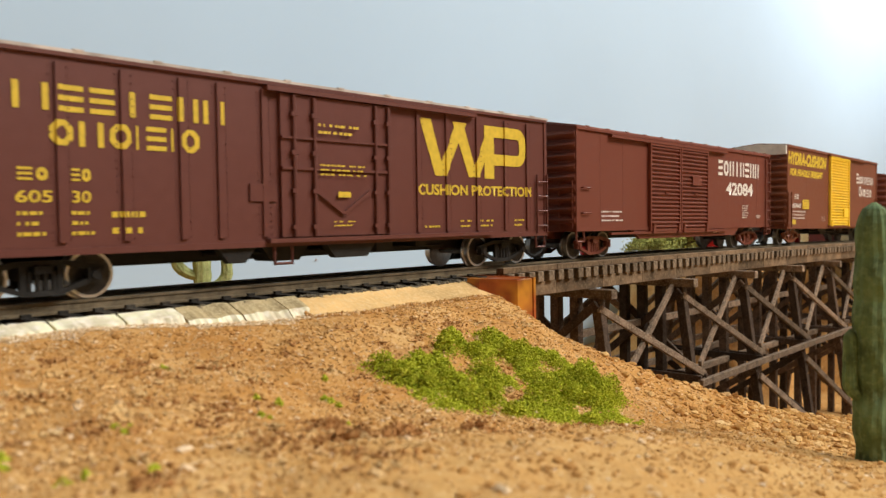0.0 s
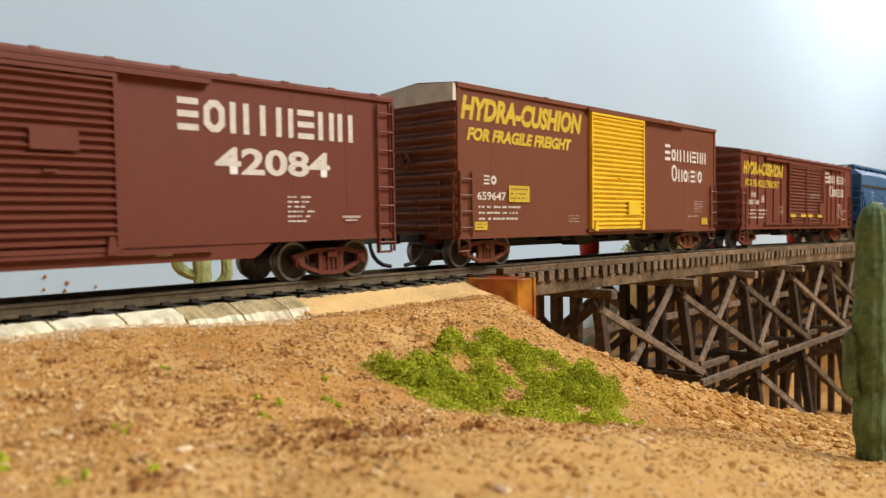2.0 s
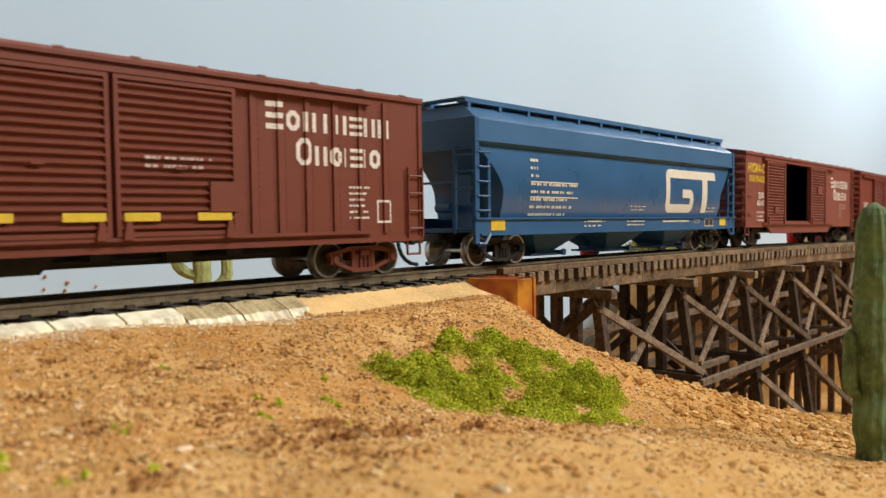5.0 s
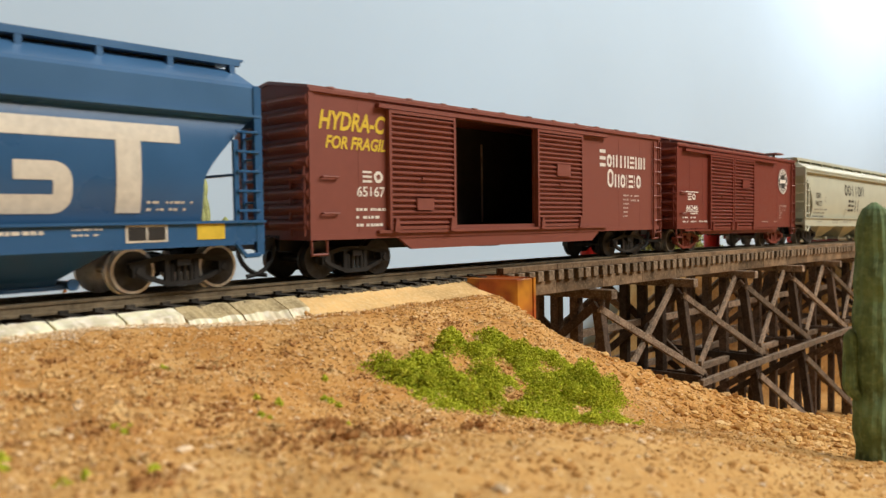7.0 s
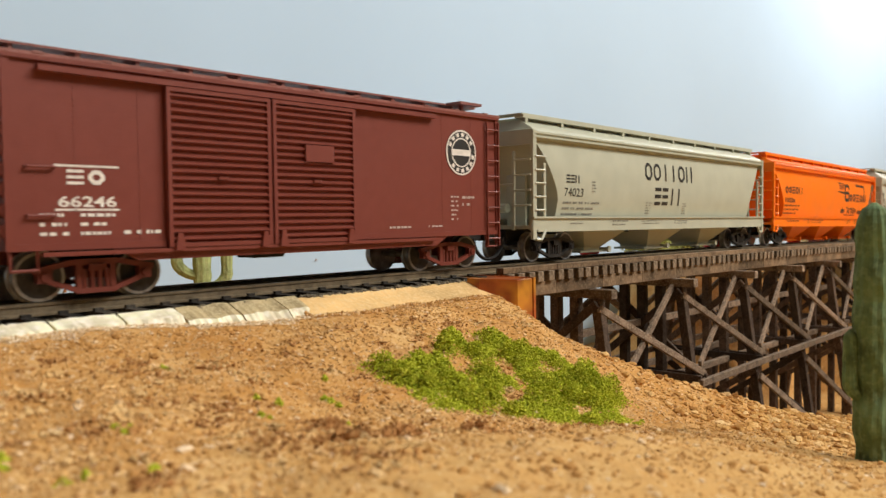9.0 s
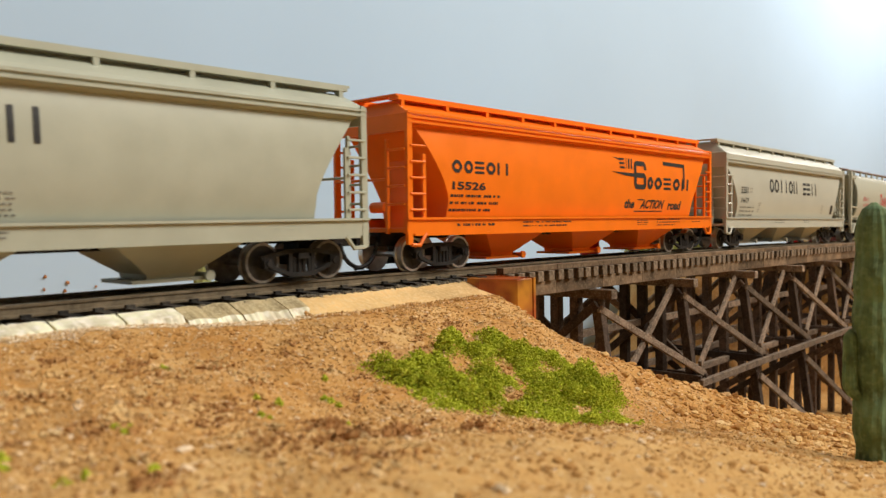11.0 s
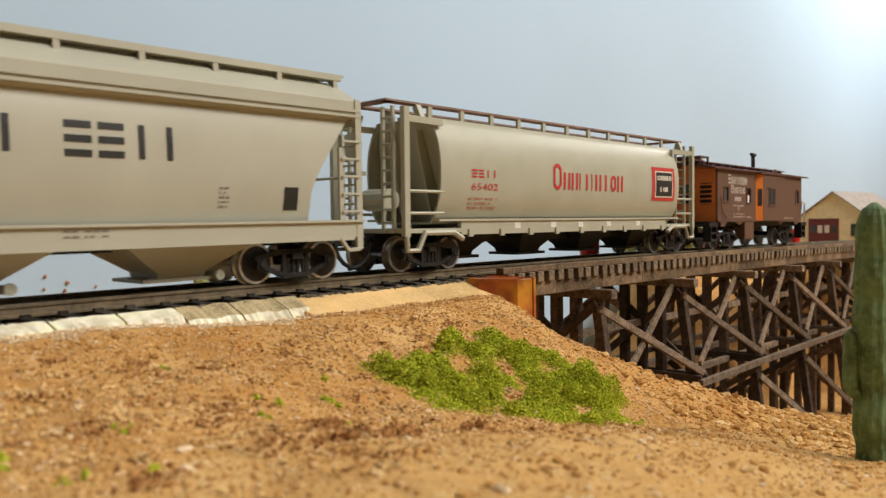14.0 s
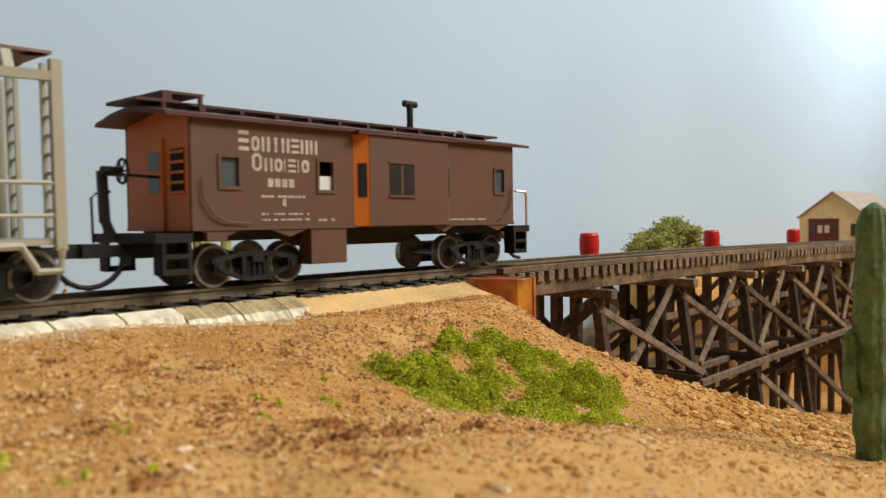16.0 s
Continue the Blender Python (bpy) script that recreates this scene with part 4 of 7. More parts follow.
# ---- track ----
def track():
    line = thing("track", "weathered brown rails on dark ties", "railway track", "", "structure")
    for y in (-8.25, 8.25):
        bm = bmesh.new()
        prof = [(-1.3, -2.5), (1.3, -2.5), (1.3, -2.15), (0.35, -1.9), (0.3, -0.8), (0.62, -0.6), (0.62, -0.05), (0.5, 0), (-0.5, 0), (-0.62, -0.05), (-0.62, -0.6), (-0.3, -0.8), (-0.35, -1.9), (-1.3, -2.15)]
        rings = []
        for x in spaced((-2.4, -0.1, 0.2), (-0.1, 1.0, 0.02), (1.0, 3.2, 0.1)):
            rings.append([bm.verts.new((x, (y + a) * MM, rail_z(x) + b * MM)) for a, b in prof])
        n = len(prof)
        for a, b in zip(rings, rings[1:]):
            for j in range(n):
                bm.faces.new((a[j], a[(j + 1) % n], b[(j + 1) % n], b[j]))
        bm.faces.new(rings[0])
        bm.faces.new(rings[-1][::-1])
        part("rail", bm, M_RAIL, line)
    bm = bmesh.new()
    for x in spaced((-2.4, -0.12, 0.0072)):
        box(bm, x * 1000 - 1.3, x * 1000 + 1.3, -15, 15, -4.6, -2.5)
    for x in spaced((0.68, 3.0, 0.0072)):
        z = rail_z(x) * 1000
        box(bm, x * 1000 - 1.3, x * 1000 + 1.3, -15, 15, z - 4.6, z - 2.5)
    ob = part("tie_row", bm, M_TIE, line)
    ob["kind"] = "stuff"
    # ties on the bank
    bm = bmesh.new()
    box(bm, -1.35, 1.35, -15.5, 15, -5.2, -2.5)
    for s in (-1, 1):
        for o in (-1.6, 1.6):
            box(bm, -0.9, 0.9, s * 8.25 + o - 0.5, s * 8.25 + o + 0.5, -2.5, -1.9)
    first = part("tie", bm, M_TIE, line)
    xs = spaced((-0.115, 0.186, 0.0072))
    first.location = (xs[0], 0, rail_z(xs[0]))
    for x in xs[1:]:
        o = new("tie", first.data)
        o.parent = line
        o.location = (x + RNG.uniform(-0.0005, 0.0005), RNG.uniform(-0.0006, 0.0004), rail_z(x))
        o.rotation_euler = (0, 0, RNG.uniform(-0.03, 0.03))
    return line


def roadbed():
    """Cracked cream plaster slabs and a smooth ochre slope along the track edge."""
    base = thing("embankment", "cream and ochre plaster edge along the track bed, cracked into slabs", "embankment", "", "structure")
    spans = ((-0.06, 0.0345), (0.035, 0.0585), (0.059, 0.0715), (0.072, 0.0838), (0.0843, 0.0968), (0.0972, 0.1082), (0.1086, 0.1150))
    for i, (a, b) in enumerate(spans):
        bm = bmesh.new()
        lo, hi = -24.0 - (i > 3) * 1.8, -16.4
        n = 26 if i else 60
        top, bot = [], []
        for j in range(n + 1):
            x = a + (b - a) * j / n
            w = noise.noise(Vector((x * 300, 2.0, 0))) * 1.0 + noise.noise(Vector((x * 900, 2.0, 5.0))) * 0.7
            h = noise.noise(Vector((x * 260, 7.0, 0))) * 0.35
            h2 = h + noise.noise(Vector((x * 700, 17.0, 0))) * 0.25
            top.append(bm.verts.new((x, (hi + w * 0.3) * MM, rail_z(x) + (-2.7 + h) * MM)))
            bot.append((bm.verts.new((x, (-20.6 - (i > 3) * 1.2 + w) * MM, rail_z(x) + (-4.0 - (i > 3) * 1.0 + h2) * MM)), bm.verts.new((x, (lo + w) * MM, rail_z(x) + (-8.8) * MM))))
        for j in range(n):
            bm.faces.new((top[j], top[j + 1], bot[j + 1][0], bot[j][0]))
            bm.faces.new((bot[j][0], bot[j + 1][0], bot[j + 1][1], bot[j][1]))
        for j in (0, n):
            e = bm.verts.new((top[j].co.x, top[j].co.y, top[j].co.z - 0.004))
            bm.faces.new((top[j], bot[j][0], bot[j][1], e))
        slab = part("plaster_slab", bm, M_PLASTER if i < 4 else M_GREYSTONE, base)
        slab.data.materials.append(M_PLASTER)
        for k in range(1, 2 * n, 2):
            slab.data.polygons[k].material_index = 1
    bm = bmesh.new()
    rows = []
    for j in range(40):
        x = 0.113 + 0.073 * j / 39
        w = noise.noise(Vector((x * 200, 5.0, 0)))
        z = rail_z(x)
        rows.append([bm.verts.new((x, p * MM, z + q * MM)) for p, q in ((-16.2, -3.3), (-18.5, -4.0 + w * 0.2), (-23.0 + w, -6.0), (-27.5 + w * 1.5, -8.2))])
    for a, b in zip(rows, rows[1:]):
        for k in range(3):
            bm.faces.new((a[k], b[k], b[k + 1], a[k + 1]))
    part("plaster_slope", bm, M_OCHRE, base, "smooth ochre plaster slope")


M_GREYSTONE = make_mat("grey_tan_plaster", (0.46, 0.365, 0.20), 0.95, 0.16, 150, 0.7, 1500, tint=(0.66, 0.55, 0.35), tint_amount=0.6, spec=0.1)


# ---- trestle ----
def trestle():
    tr = thing("trestle", "weathered dark timber railway trestle over the gully", "trestle bridge")

    def timber(name, p, q, w, h, mat=M_TIMBER):
        bm = bmesh.new()
        beam(bm, p, q, w, h)
        bmesh.ops.bevel(bm, geom=bm.edges[:], offset=0.00018, segments=1, affect="EDGES")
        return part(name, bm, mat, tr)

    bents = [0.2475 + 0.0652 * i for i in range(7)]
    # stringers and guard timbers in lengths
    edges = [0.196] + [b + 0.002 for b in bents[1::2]] + [0.70]
    for y, h, w, zc, nm in ((-12.8, 4.6, 4.6, -8.25, "stringer"), (0, 4.6, 4.6, -8.25, "stringer"), (11.2, 4.6, 4.6, -8.25, "stringer"), (-13.9, 2.0, 3.0, -1.6, "guard_timber"), (14.0, 2.6, 2.6, -1.9, "guard_timber")):
        for a, b in zip(edges, edges[1:]):
            n = 4
            for i in range(n):
                p, q = a + (b - a) * i / n, a + (b - a) * (i + 1) / n
                timber(nm, (p * 1000, y, rail_z(p) * 1000 + zc), (q * 1000 - 0.1, y, rail_z(q) * 1000 + zc), w, h, M_DECK)
    # bridge ties
    bm = bmesh.new()
    box(bm, -1.6, 1.6, -16.4, 16.0, -5.94, -2.6)
    bmesh.ops.bevel(bm, geom=bm.edges[:], offset=0.00015, segments=1, affect="EDGES")
    first = part("bridge_tie", bm, M_TIEWOOD, tr)
    xs = spaced((0.199, 0.695, 0.0056))
    first.location = (xs[0], 0, rail_z(xs[0]))
    for x in xs[1:]:
        o = new("bridge_tie", first.data)
        o.parent = tr
        o.location = (x + RNG.uniform(-0.0003, 0.0003), RNG.uniform(-0.0003, 0.0003), rail_z(x) - 0.00002)
        o.rotation_euler = (RNG.uniform(-0.004, 0.004), 0, RNG.uniform(-0.02, 0.02))
    # bents
    foot = -132
    ymid = lambda z, ztop: -19.0 - (ztop - z) * 0.12
    for i, x in enumerate(bents):
        X, zt = x * 1000, rail_z(x) * 1000 - 10.56
        bz = foot if x < 0.6 else zt - 30
        timber("cap", (X, -24.5, zt - 1.7), (X, 24.5, zt - 1.7), 4.0, 3.4, M_BRACE)
        for y in (-8.5, 0, 8.5):
            timber("post", (X, y, zt - 3.4), (X, y * 1.05, bz), 3.6, 3.6)
        for s in (-1, 1):
            timber("batter_post", (X, s * 17.5, zt - 3.4), (X, s * (17.5 + 0.13 * (zt - bz)), bz), 3.6, 3.6)
        timber("sash", (X - 2.6, -28, -52 + zt + 11), (X - 2.6, 28, -52 + zt + 11), 1.6, 3.2)
        timber("sash", (X + 2.6, -28, -52 + zt + 11), (X + 2.6, 28, -52 + zt + 11), 1.6, 3.2)
        timber("sway_brace", (X - 3.0, -19, zt - 5), (X - 3.0, 24, zt - 40), 1.4, 3.0)
        timber("sway_brace", (X + 3.0, 19, zt - 5), (X + 3.0, -24, zt - 40), 1.4, 3.0)
        timber("sway_brace", (X - 3.0, -25, zt - 46), (X - 3.0, 28, zt - 82), 1.4, 3.0)
        timber("sway_brace", (X + 3.0, 25, zt - 46), (X + 3.0, -28, zt - 82), 1.4, 3.0)
    # longitudinal braces and girts on both faces
    for i in range(len(bents) - 2):
        a, b = bents[i] * 1000, bents[i + 1] * 1000
        za, zb = rail_z(bents[i]) * 1000 - 9.9, rail_z(bents[i + 1]) * 1000 - 9.9
        for s in (-1, 1):
            timber("cross_brace", (a - 2, s * 19.4, za - 7.4), (b + 4, s * 26.4, zb - 40.5), 1.5, 2.7, M_BRACE)
            timber("cross_brace", (b - 1, s * 14.6, zb - 4), (a + 1, s * 25.6, za - 36.0), 1.5, 2.7, M_BRACE)
            if i:
                timber("girt", (a - 4, s * 28.2, za - 43.4 + 0.5 * i), (b + 4, s * 28.4, zb - 42.9 + 0.5 * i), 2.2, 2.8, M_BRACE)
                timber("cross_brace", (a - 1, s * 26.4, za - 50), (b + 1, s * 31.0, zb - 86), 1.5, 3.1, M_BRACE)
            timber("girt", (a - 4, s * 11.5, za - 43.0), (b + 4, s * 11.5, zb - 43.0), 2.6, 2.8, M_BRACE)
        timber("girt", (a - 4, 0, za - 20.0), (b + 4, 0, zb - 20.0), 2.6, 2.8, M_BRACE)
    # platforms for the water barrels
    for x in (0.306, 0.434, 0.566):
        z = rail_z(x) * 1000
        bm = bmesh.new()
        for j in (-1, 1):
            box(bm, x * 1000 + j * 3.5 - 1.4, x * 1000 + j * 3.5 + 1.4, 12, 27.5, z - 5.6, z - 2.7)
        for j in range(4):
            box(bm, x * 1000 - 6.5, x * 1000 + 6.5, 16.4 + j * 2.8, 18.9 + j * 2.8, z - 2.7, z - 1.9)
        part("barrel_platform", bm, M_DECK, tr)
    # rust-coloured end wall
    ab = thing("abutment", "rust-red and orange stained wooden abutment wall", "abutment")
    bm = bmesh.new()
    box(bm, 183, 190.5, -30.5, 17, -45, -3.4)
    bmesh.ops.bevel(bm, geom=bm.edges[:], offset=0.0002, segments=1, affect="EDGES")
    part("wall_block", bm, M_RUST, ab)
    bm = bmesh.new()
    box(bm, 190.55, 191.7, -30.8, 17, -45, -3.2)
    part("end_board", bm, M_RUST, ab)
    bm = bmesh.new()
    foot_print = ((182.95, -30.4), (182.95, -17.2), (176.5, -17.2), (176.5, -21.8))
    lo = [bm.verts.new((x * MM, y * MM, -0.040)) for x, y in foot_print]
    hi = [bm.verts.new((x * MM, y * MM, (-3.0 if x < 180 else -3.3) * MM)) for x, y in foot_print]
    for j in range(4):
        bm.faces.new((lo[j], lo[(j + 1) % 4], hi[(j + 1) % 4], hi[j]))
    bm.faces.new(lo[::-1])
    bm.faces.new(hi)
    part("wing_wall", bm, M_RUST, ab)


def barrels():
    for x in (0.306, 0.434, 0.566):
        b = thing("water_barrel", "small bright red water barrel beside the trestle track", "barrel", "water barrels on the trestle")
        bm = bmesh.new()
        prof = [(3.5, 0), (3.9, 0.4), (4.25, 2.5), (4.45, 5.2), (4.25, 8.0), (3.9, 10.1), (3.5, 10.4), (3.3, 10.1)]
        rings = [[bm.verts.new((r * math.cos(t) * MM, r * math.sin(t) * MM, z * MM)) for t in (2 * math.pi * j / 24 for j in range(24))] for r, z in prof]
        for p, q in zip(rings, rings[1:]):
            for j in range(24):
                bm.faces.new((p[j], p[(j + 1) % 24], q[(j + 1) % 24], q[j]))
        bm.faces.new(rings[0][::-1])
        bm.faces.new(rings[-1])
        part("body", bm, M_BARREL, b, smooth=True)
        for z, r in ((1.6, 4.3), (3.6, 4.5), (7.0, 4.5), (9.0, 4.3)):
            bm = bmesh.new()
            tube(bm, [(0, 0, z - 0.3), (0, 0, z + 0.3)], r, 24)
            part("hoop", bm, M_BARREL, b)
        b.location = (x, 0.0222, rail_z(x) - 0.0019)


# ---- plants and shed ----
def cactus(name, loc, h, r, arms, material, label, ribs=13, seed=1):
    rng = random.Random(seed)
    c = thing(name, label, "cactus")

    def column(nm, pts, rad):
        bm = bmesh.new()
        rings = []
        n = ribs * 4
        for i, p in enumerate(pts):
            a, b = Vector(pts[max(0, i - 1)]), Vector(pts[min(len(pts) - 1, i + 1)])
            d = (b - a).normalized()
            s = d.cross(Vector((0.3, 1, 0.1))).normalized()
            u = d.cross(s)
            f = i / (len(pts) - 1)
            rr = rad * (0.86 + 0.16 * math.sin(math.pi * min(1, f * 1.1)))
            if f > 0.9:
                rr *= math.sqrt(max(0.02, 1 - ((f - 0.9) / 0.1) ** 2))
            wob = 1 + noise.noise(Vector((f * 9, seed, 0))) * 0.10
            rings.append([bm.verts.new((Vector(p) + (s * math.cos(t) + u * math.sin(t)) * rr * wob * (1 + 0.035 * math.cos(ribs * t) + noise.noise(Vector((math.cos(t) * 2, math.sin(t) * 2 + f * 16, seed))) * 0.10)) * MM) for t in (2 * math.pi * j / n for j in range(n))])
        for a, b in zip(rings, rings[1:]):
            for j in range(n):
                bm.faces.new((a[j], a[(j + 1) % n], b[(j + 1) % n], b[j]))
        bm.faces.new(rings[0][::-1])
        bm.faces.new(rings[-1])
        part(nm, bm, material, c)

    column("trunk", [(noise.noise(Vector((i * 0.2, seed, 3))) * r * 0.3, 0, h * i / 40) for i in range(41)], r)
    for z0, reach, rise, ang, ra in arms:
        ca, sa = math.cos(ang), math.sin(ang)
        pts = []
        for i in range(25):
            f = i / 24
            if f < 0.45:
                g = f / 0.45 * math.pi / 2
                pts.append((ca * reach * math.sin(g), sa * reach * math.sin(g), z0 + reach * 0.7 * (1 - math.cos(g))))
            else:
                pts.append((ca * reach, sa * reach, z0 + reach * 0.7 + (rise - reach * 0.7) * (f - 0.45) / 0.55))
        column("arm", pts, ra)
    c.location = loc
    return c


def far_tree():
    t = thing("tree", "olive green bushy model tree beyond the trestle", "tree")
    r = random.Random(5)
    bm = bmesh.new()
    tube(bm, [(0, 0, -4), (1, 0, 8), (-1, 0, 18), (0, 0, 26)], 1, 6, radii=[2.2, 1.6, 1.0, 0.5])
    for i in range(14):
        a = r.uniform(0, 6.28)
        l = r.uniform(14, 34)
        z = r.uniform(2, 16)
        tube(bm, [(0, 0, z), (math.cos(a) * l * 0.5, math.sin(a) * l * 0.5, z + 5), (math.cos(a) * l, math.sin(a) * l, z + r.uniform(4, 11))], 1, 5, radii=[0.9, 0.6, 0.3])
    part("trunk", bm, M_BARK, t)
    data = ([], [])
    for i in range(70):
        a = r.uniform(0, 6.28)
        l = 41 * r.random() ** 0.7
        hh = (24 - l * 0.30) * r.uniform(0.3, 1.18)
        cx, cy, cz = math.cos(a) * l, math.sin(a) * l * 0.6, hh
        for j in range(230):
            s = r.uniform(0.35, 0.95) * 0.001
            blob(data, ((cx + r.gauss(0, 2.9)) * MM, (cy + r.gauss(0, 2.9)) * MM, (cz + r.gauss(0, 2.0)) * MM), s, r)
    loose("crown", data, M_LEAF, t)
    t.location = (0.545, 0.10, -0.018)


def shed():
    s = thing("shed", "pale yellow clapboard shed with grey roof and dark red door", "building")
    W, Lg, e, ap = 56, 130, 27, 48.5
    # front gable faces -x, width runs along y; boards all round
    bm = bmesh.new()
    front = [(-W / 2, 0), (W / 2, 0), (W / 2, e), (0, ap), (-W / 2, e)]
    for x0, x1 in ((0, 1.5), (Lg - 1.5, Lg)):
        a = [bm.verts.new((x0 * MM, y * MM, z * MM)) for y, z in front]
        b = [bm.verts.new((x1 * MM, y * MM, z * MM)) for y, z in front]
        bm.faces.new(a)
        bm.faces.new(b[::-1])
        for j in range(5):
            bm.faces.new((a[j], a[(j + 1) % 5], b[(j + 1) % 5], b[j]))
    for y0, y1 in ((-W / 2, -W / 2 + 1.5), (W / 2 - 1.5, W / 2)):
        box(bm, 1.5, Lg - 1.5, y0, y1, 0, e)
    for i in range(12):
        z = 1 + i * 2.0
        for y0, y1 in ((-W / 2 - 0.25, -W / 2), (W / 2, W / 2 + 0.25)):
            box(bm, 0, Lg, y0, y1, z, z + 1.6)
    for y in (-W / 2, W / 2):
        box(bm, -0.6, 1.2, y - 1.2, y + 1.2, 0, e)
    part("wall", bm, M_HOUSE, s)
    bm = bmesh.new()
    for sg in (-1, 1):
        v = [bm.verts.new((x * MM, y * MM, z * MM)) for x in (-3, Lg + 3) for y, z in ((sg * (W / 2 + 3), e - 1.8), (sg * (W / 2 + 3), e - 0.6), (0, ap + 1.4), (0, ap + 0.2))]
        for f in ((0, 1, 2, 3), (4, 7, 6, 5), (0, 4, 5, 1), (1, 5, 6, 2), (3, 2, 6, 7), (0, 3, 7, 4)):
            bm.faces.new([v[i] for i in f])
    part("roof", bm, M_HROOF, s)
    bm = bmesh.new()
    box(bm, -0.8, 0, -5, 21, 0, 25)
    dr = part("door", bm, M_HDOOR, s, "dark red double door with window panes")
    for y in (-1.0, 5.0, 11.0, 17.0):
        bm = bmesh.new()
        box(bm, -1.1, -0.8, y - 2, y + 2, 12, 19)
        part("pane", bm, L_CREAM if 0 < y < 12 else M_GLASS, dr)
    bm = bmesh.new()
    box(bm, -0.7, 0, -24, -15, 9, 20)
    part("window", bm, M_GLASS, s)
    s.location = (0.775, 0.058, rail_z(0.79) - 0.0062)


def crumbs():
    r = random.Random(9)
    for x, z in ((0.2264, -0.0222), (0.2253, -0.031), (0.2418, -0.0274), (0.2622, -0.0318), (0.4688, -0.0227), (0.2396, -0.0333)):
        data = ([], [])
        blob(data, (0, 0, 0), r.uniform(0.0012, 0.0022), r)
        o = loose("foam_crumb", data, M_SPECK)
        o.location = (x, 0.4185, z)
        tagged(o, "tiny orange foam crumb stuck to the sky board", "crumb", "crumbs on the backdrop")


# ---- covered hoppers ----
def web(bm, x, yz, t, k=MM):
    """A thin crosswise plate with the given outline."""
    rings = [[bm.verts.new((q * k, y * k, z * k)) for y, z in yz] for q in (x - t / 2, x + t / 2)]
    n = len(yz)
    for j in range(n):
        bm.faces.new((rings[0][j], rings[0][(j + 1) % n], rings[1][(j + 1) % n], rings[1][j]))
    bm.faces.new(rings[0][::-1])
    bm.faces.new(rings[1])
    bmesh.ops.recalc_face_normals(bm, faces=bm.faces[:])


def hopper_half(z, low, high):
    """Half width of the gently bulged hopper side at height z."""
    t = min(1.0, abs(z - (low + high) / 2 - 1.0) / ((high - low) / 2 + 1.0))
    return HW - 0.3 - 1.9 * t ** 2.4


def over_ribs(car, xs):
    """Lays flat lettering on a ribbed side: over each rib, and back on the sheet between them."""
    for ob in car.children:
        if ob.name.startswith("lettering"):
            bm = bmesh.new()
            bm.from_mesh(ob.data)
            if abs(sum(v.co.y for v in bm.verts) / len(bm.verts) / MM + HW + 0.62) < 0.12:
                for x in xs:
                    for e in (-0.80, -0.74, 0.74, 0.80):
                        bmesh.ops.bisect_plane(bm, geom=bm.verts[:] + bm.edges[:] + bm.faces[:], plane_co=((x + e) * MM, 0, 0), plane_no=(1, 0, 0))
                for v in bm.verts:
                    if all(abs(v.co.x / MM - x) > 0.77 for x in xs):
                        v.co.y += 0.48 * MM
            bm.to_mesh(ob.data)
            bm.free()


def conform(car, low, high):
    """Lays flat lettering on the bulged side sheet."""
    for ob in car.children:
        if ob.name.startswith("lettering"):
            bm = bmesh.new()
            bm.from_mesh(ob.data)
            z = low + 1.5
            while z < high:
                bmesh.ops.bisect_plane(bm, geom=bm.verts[:] + bm.edges[:] + bm.faces[:], plane_co=(0, 0, z * MM), plane_no=(0, 0, 1))
                z += 1.5
            bm.to_mesh(ob.data)
            bm.free()
            for v in ob.data.vertices:
                if v.co.z > (low + 0.3) * MM and v.co.y > (-HW - 0.1) * MM:
                    v.co.y += (HW - 0.3 - hopper_half(v.co.z / MM, low, high)) * MM


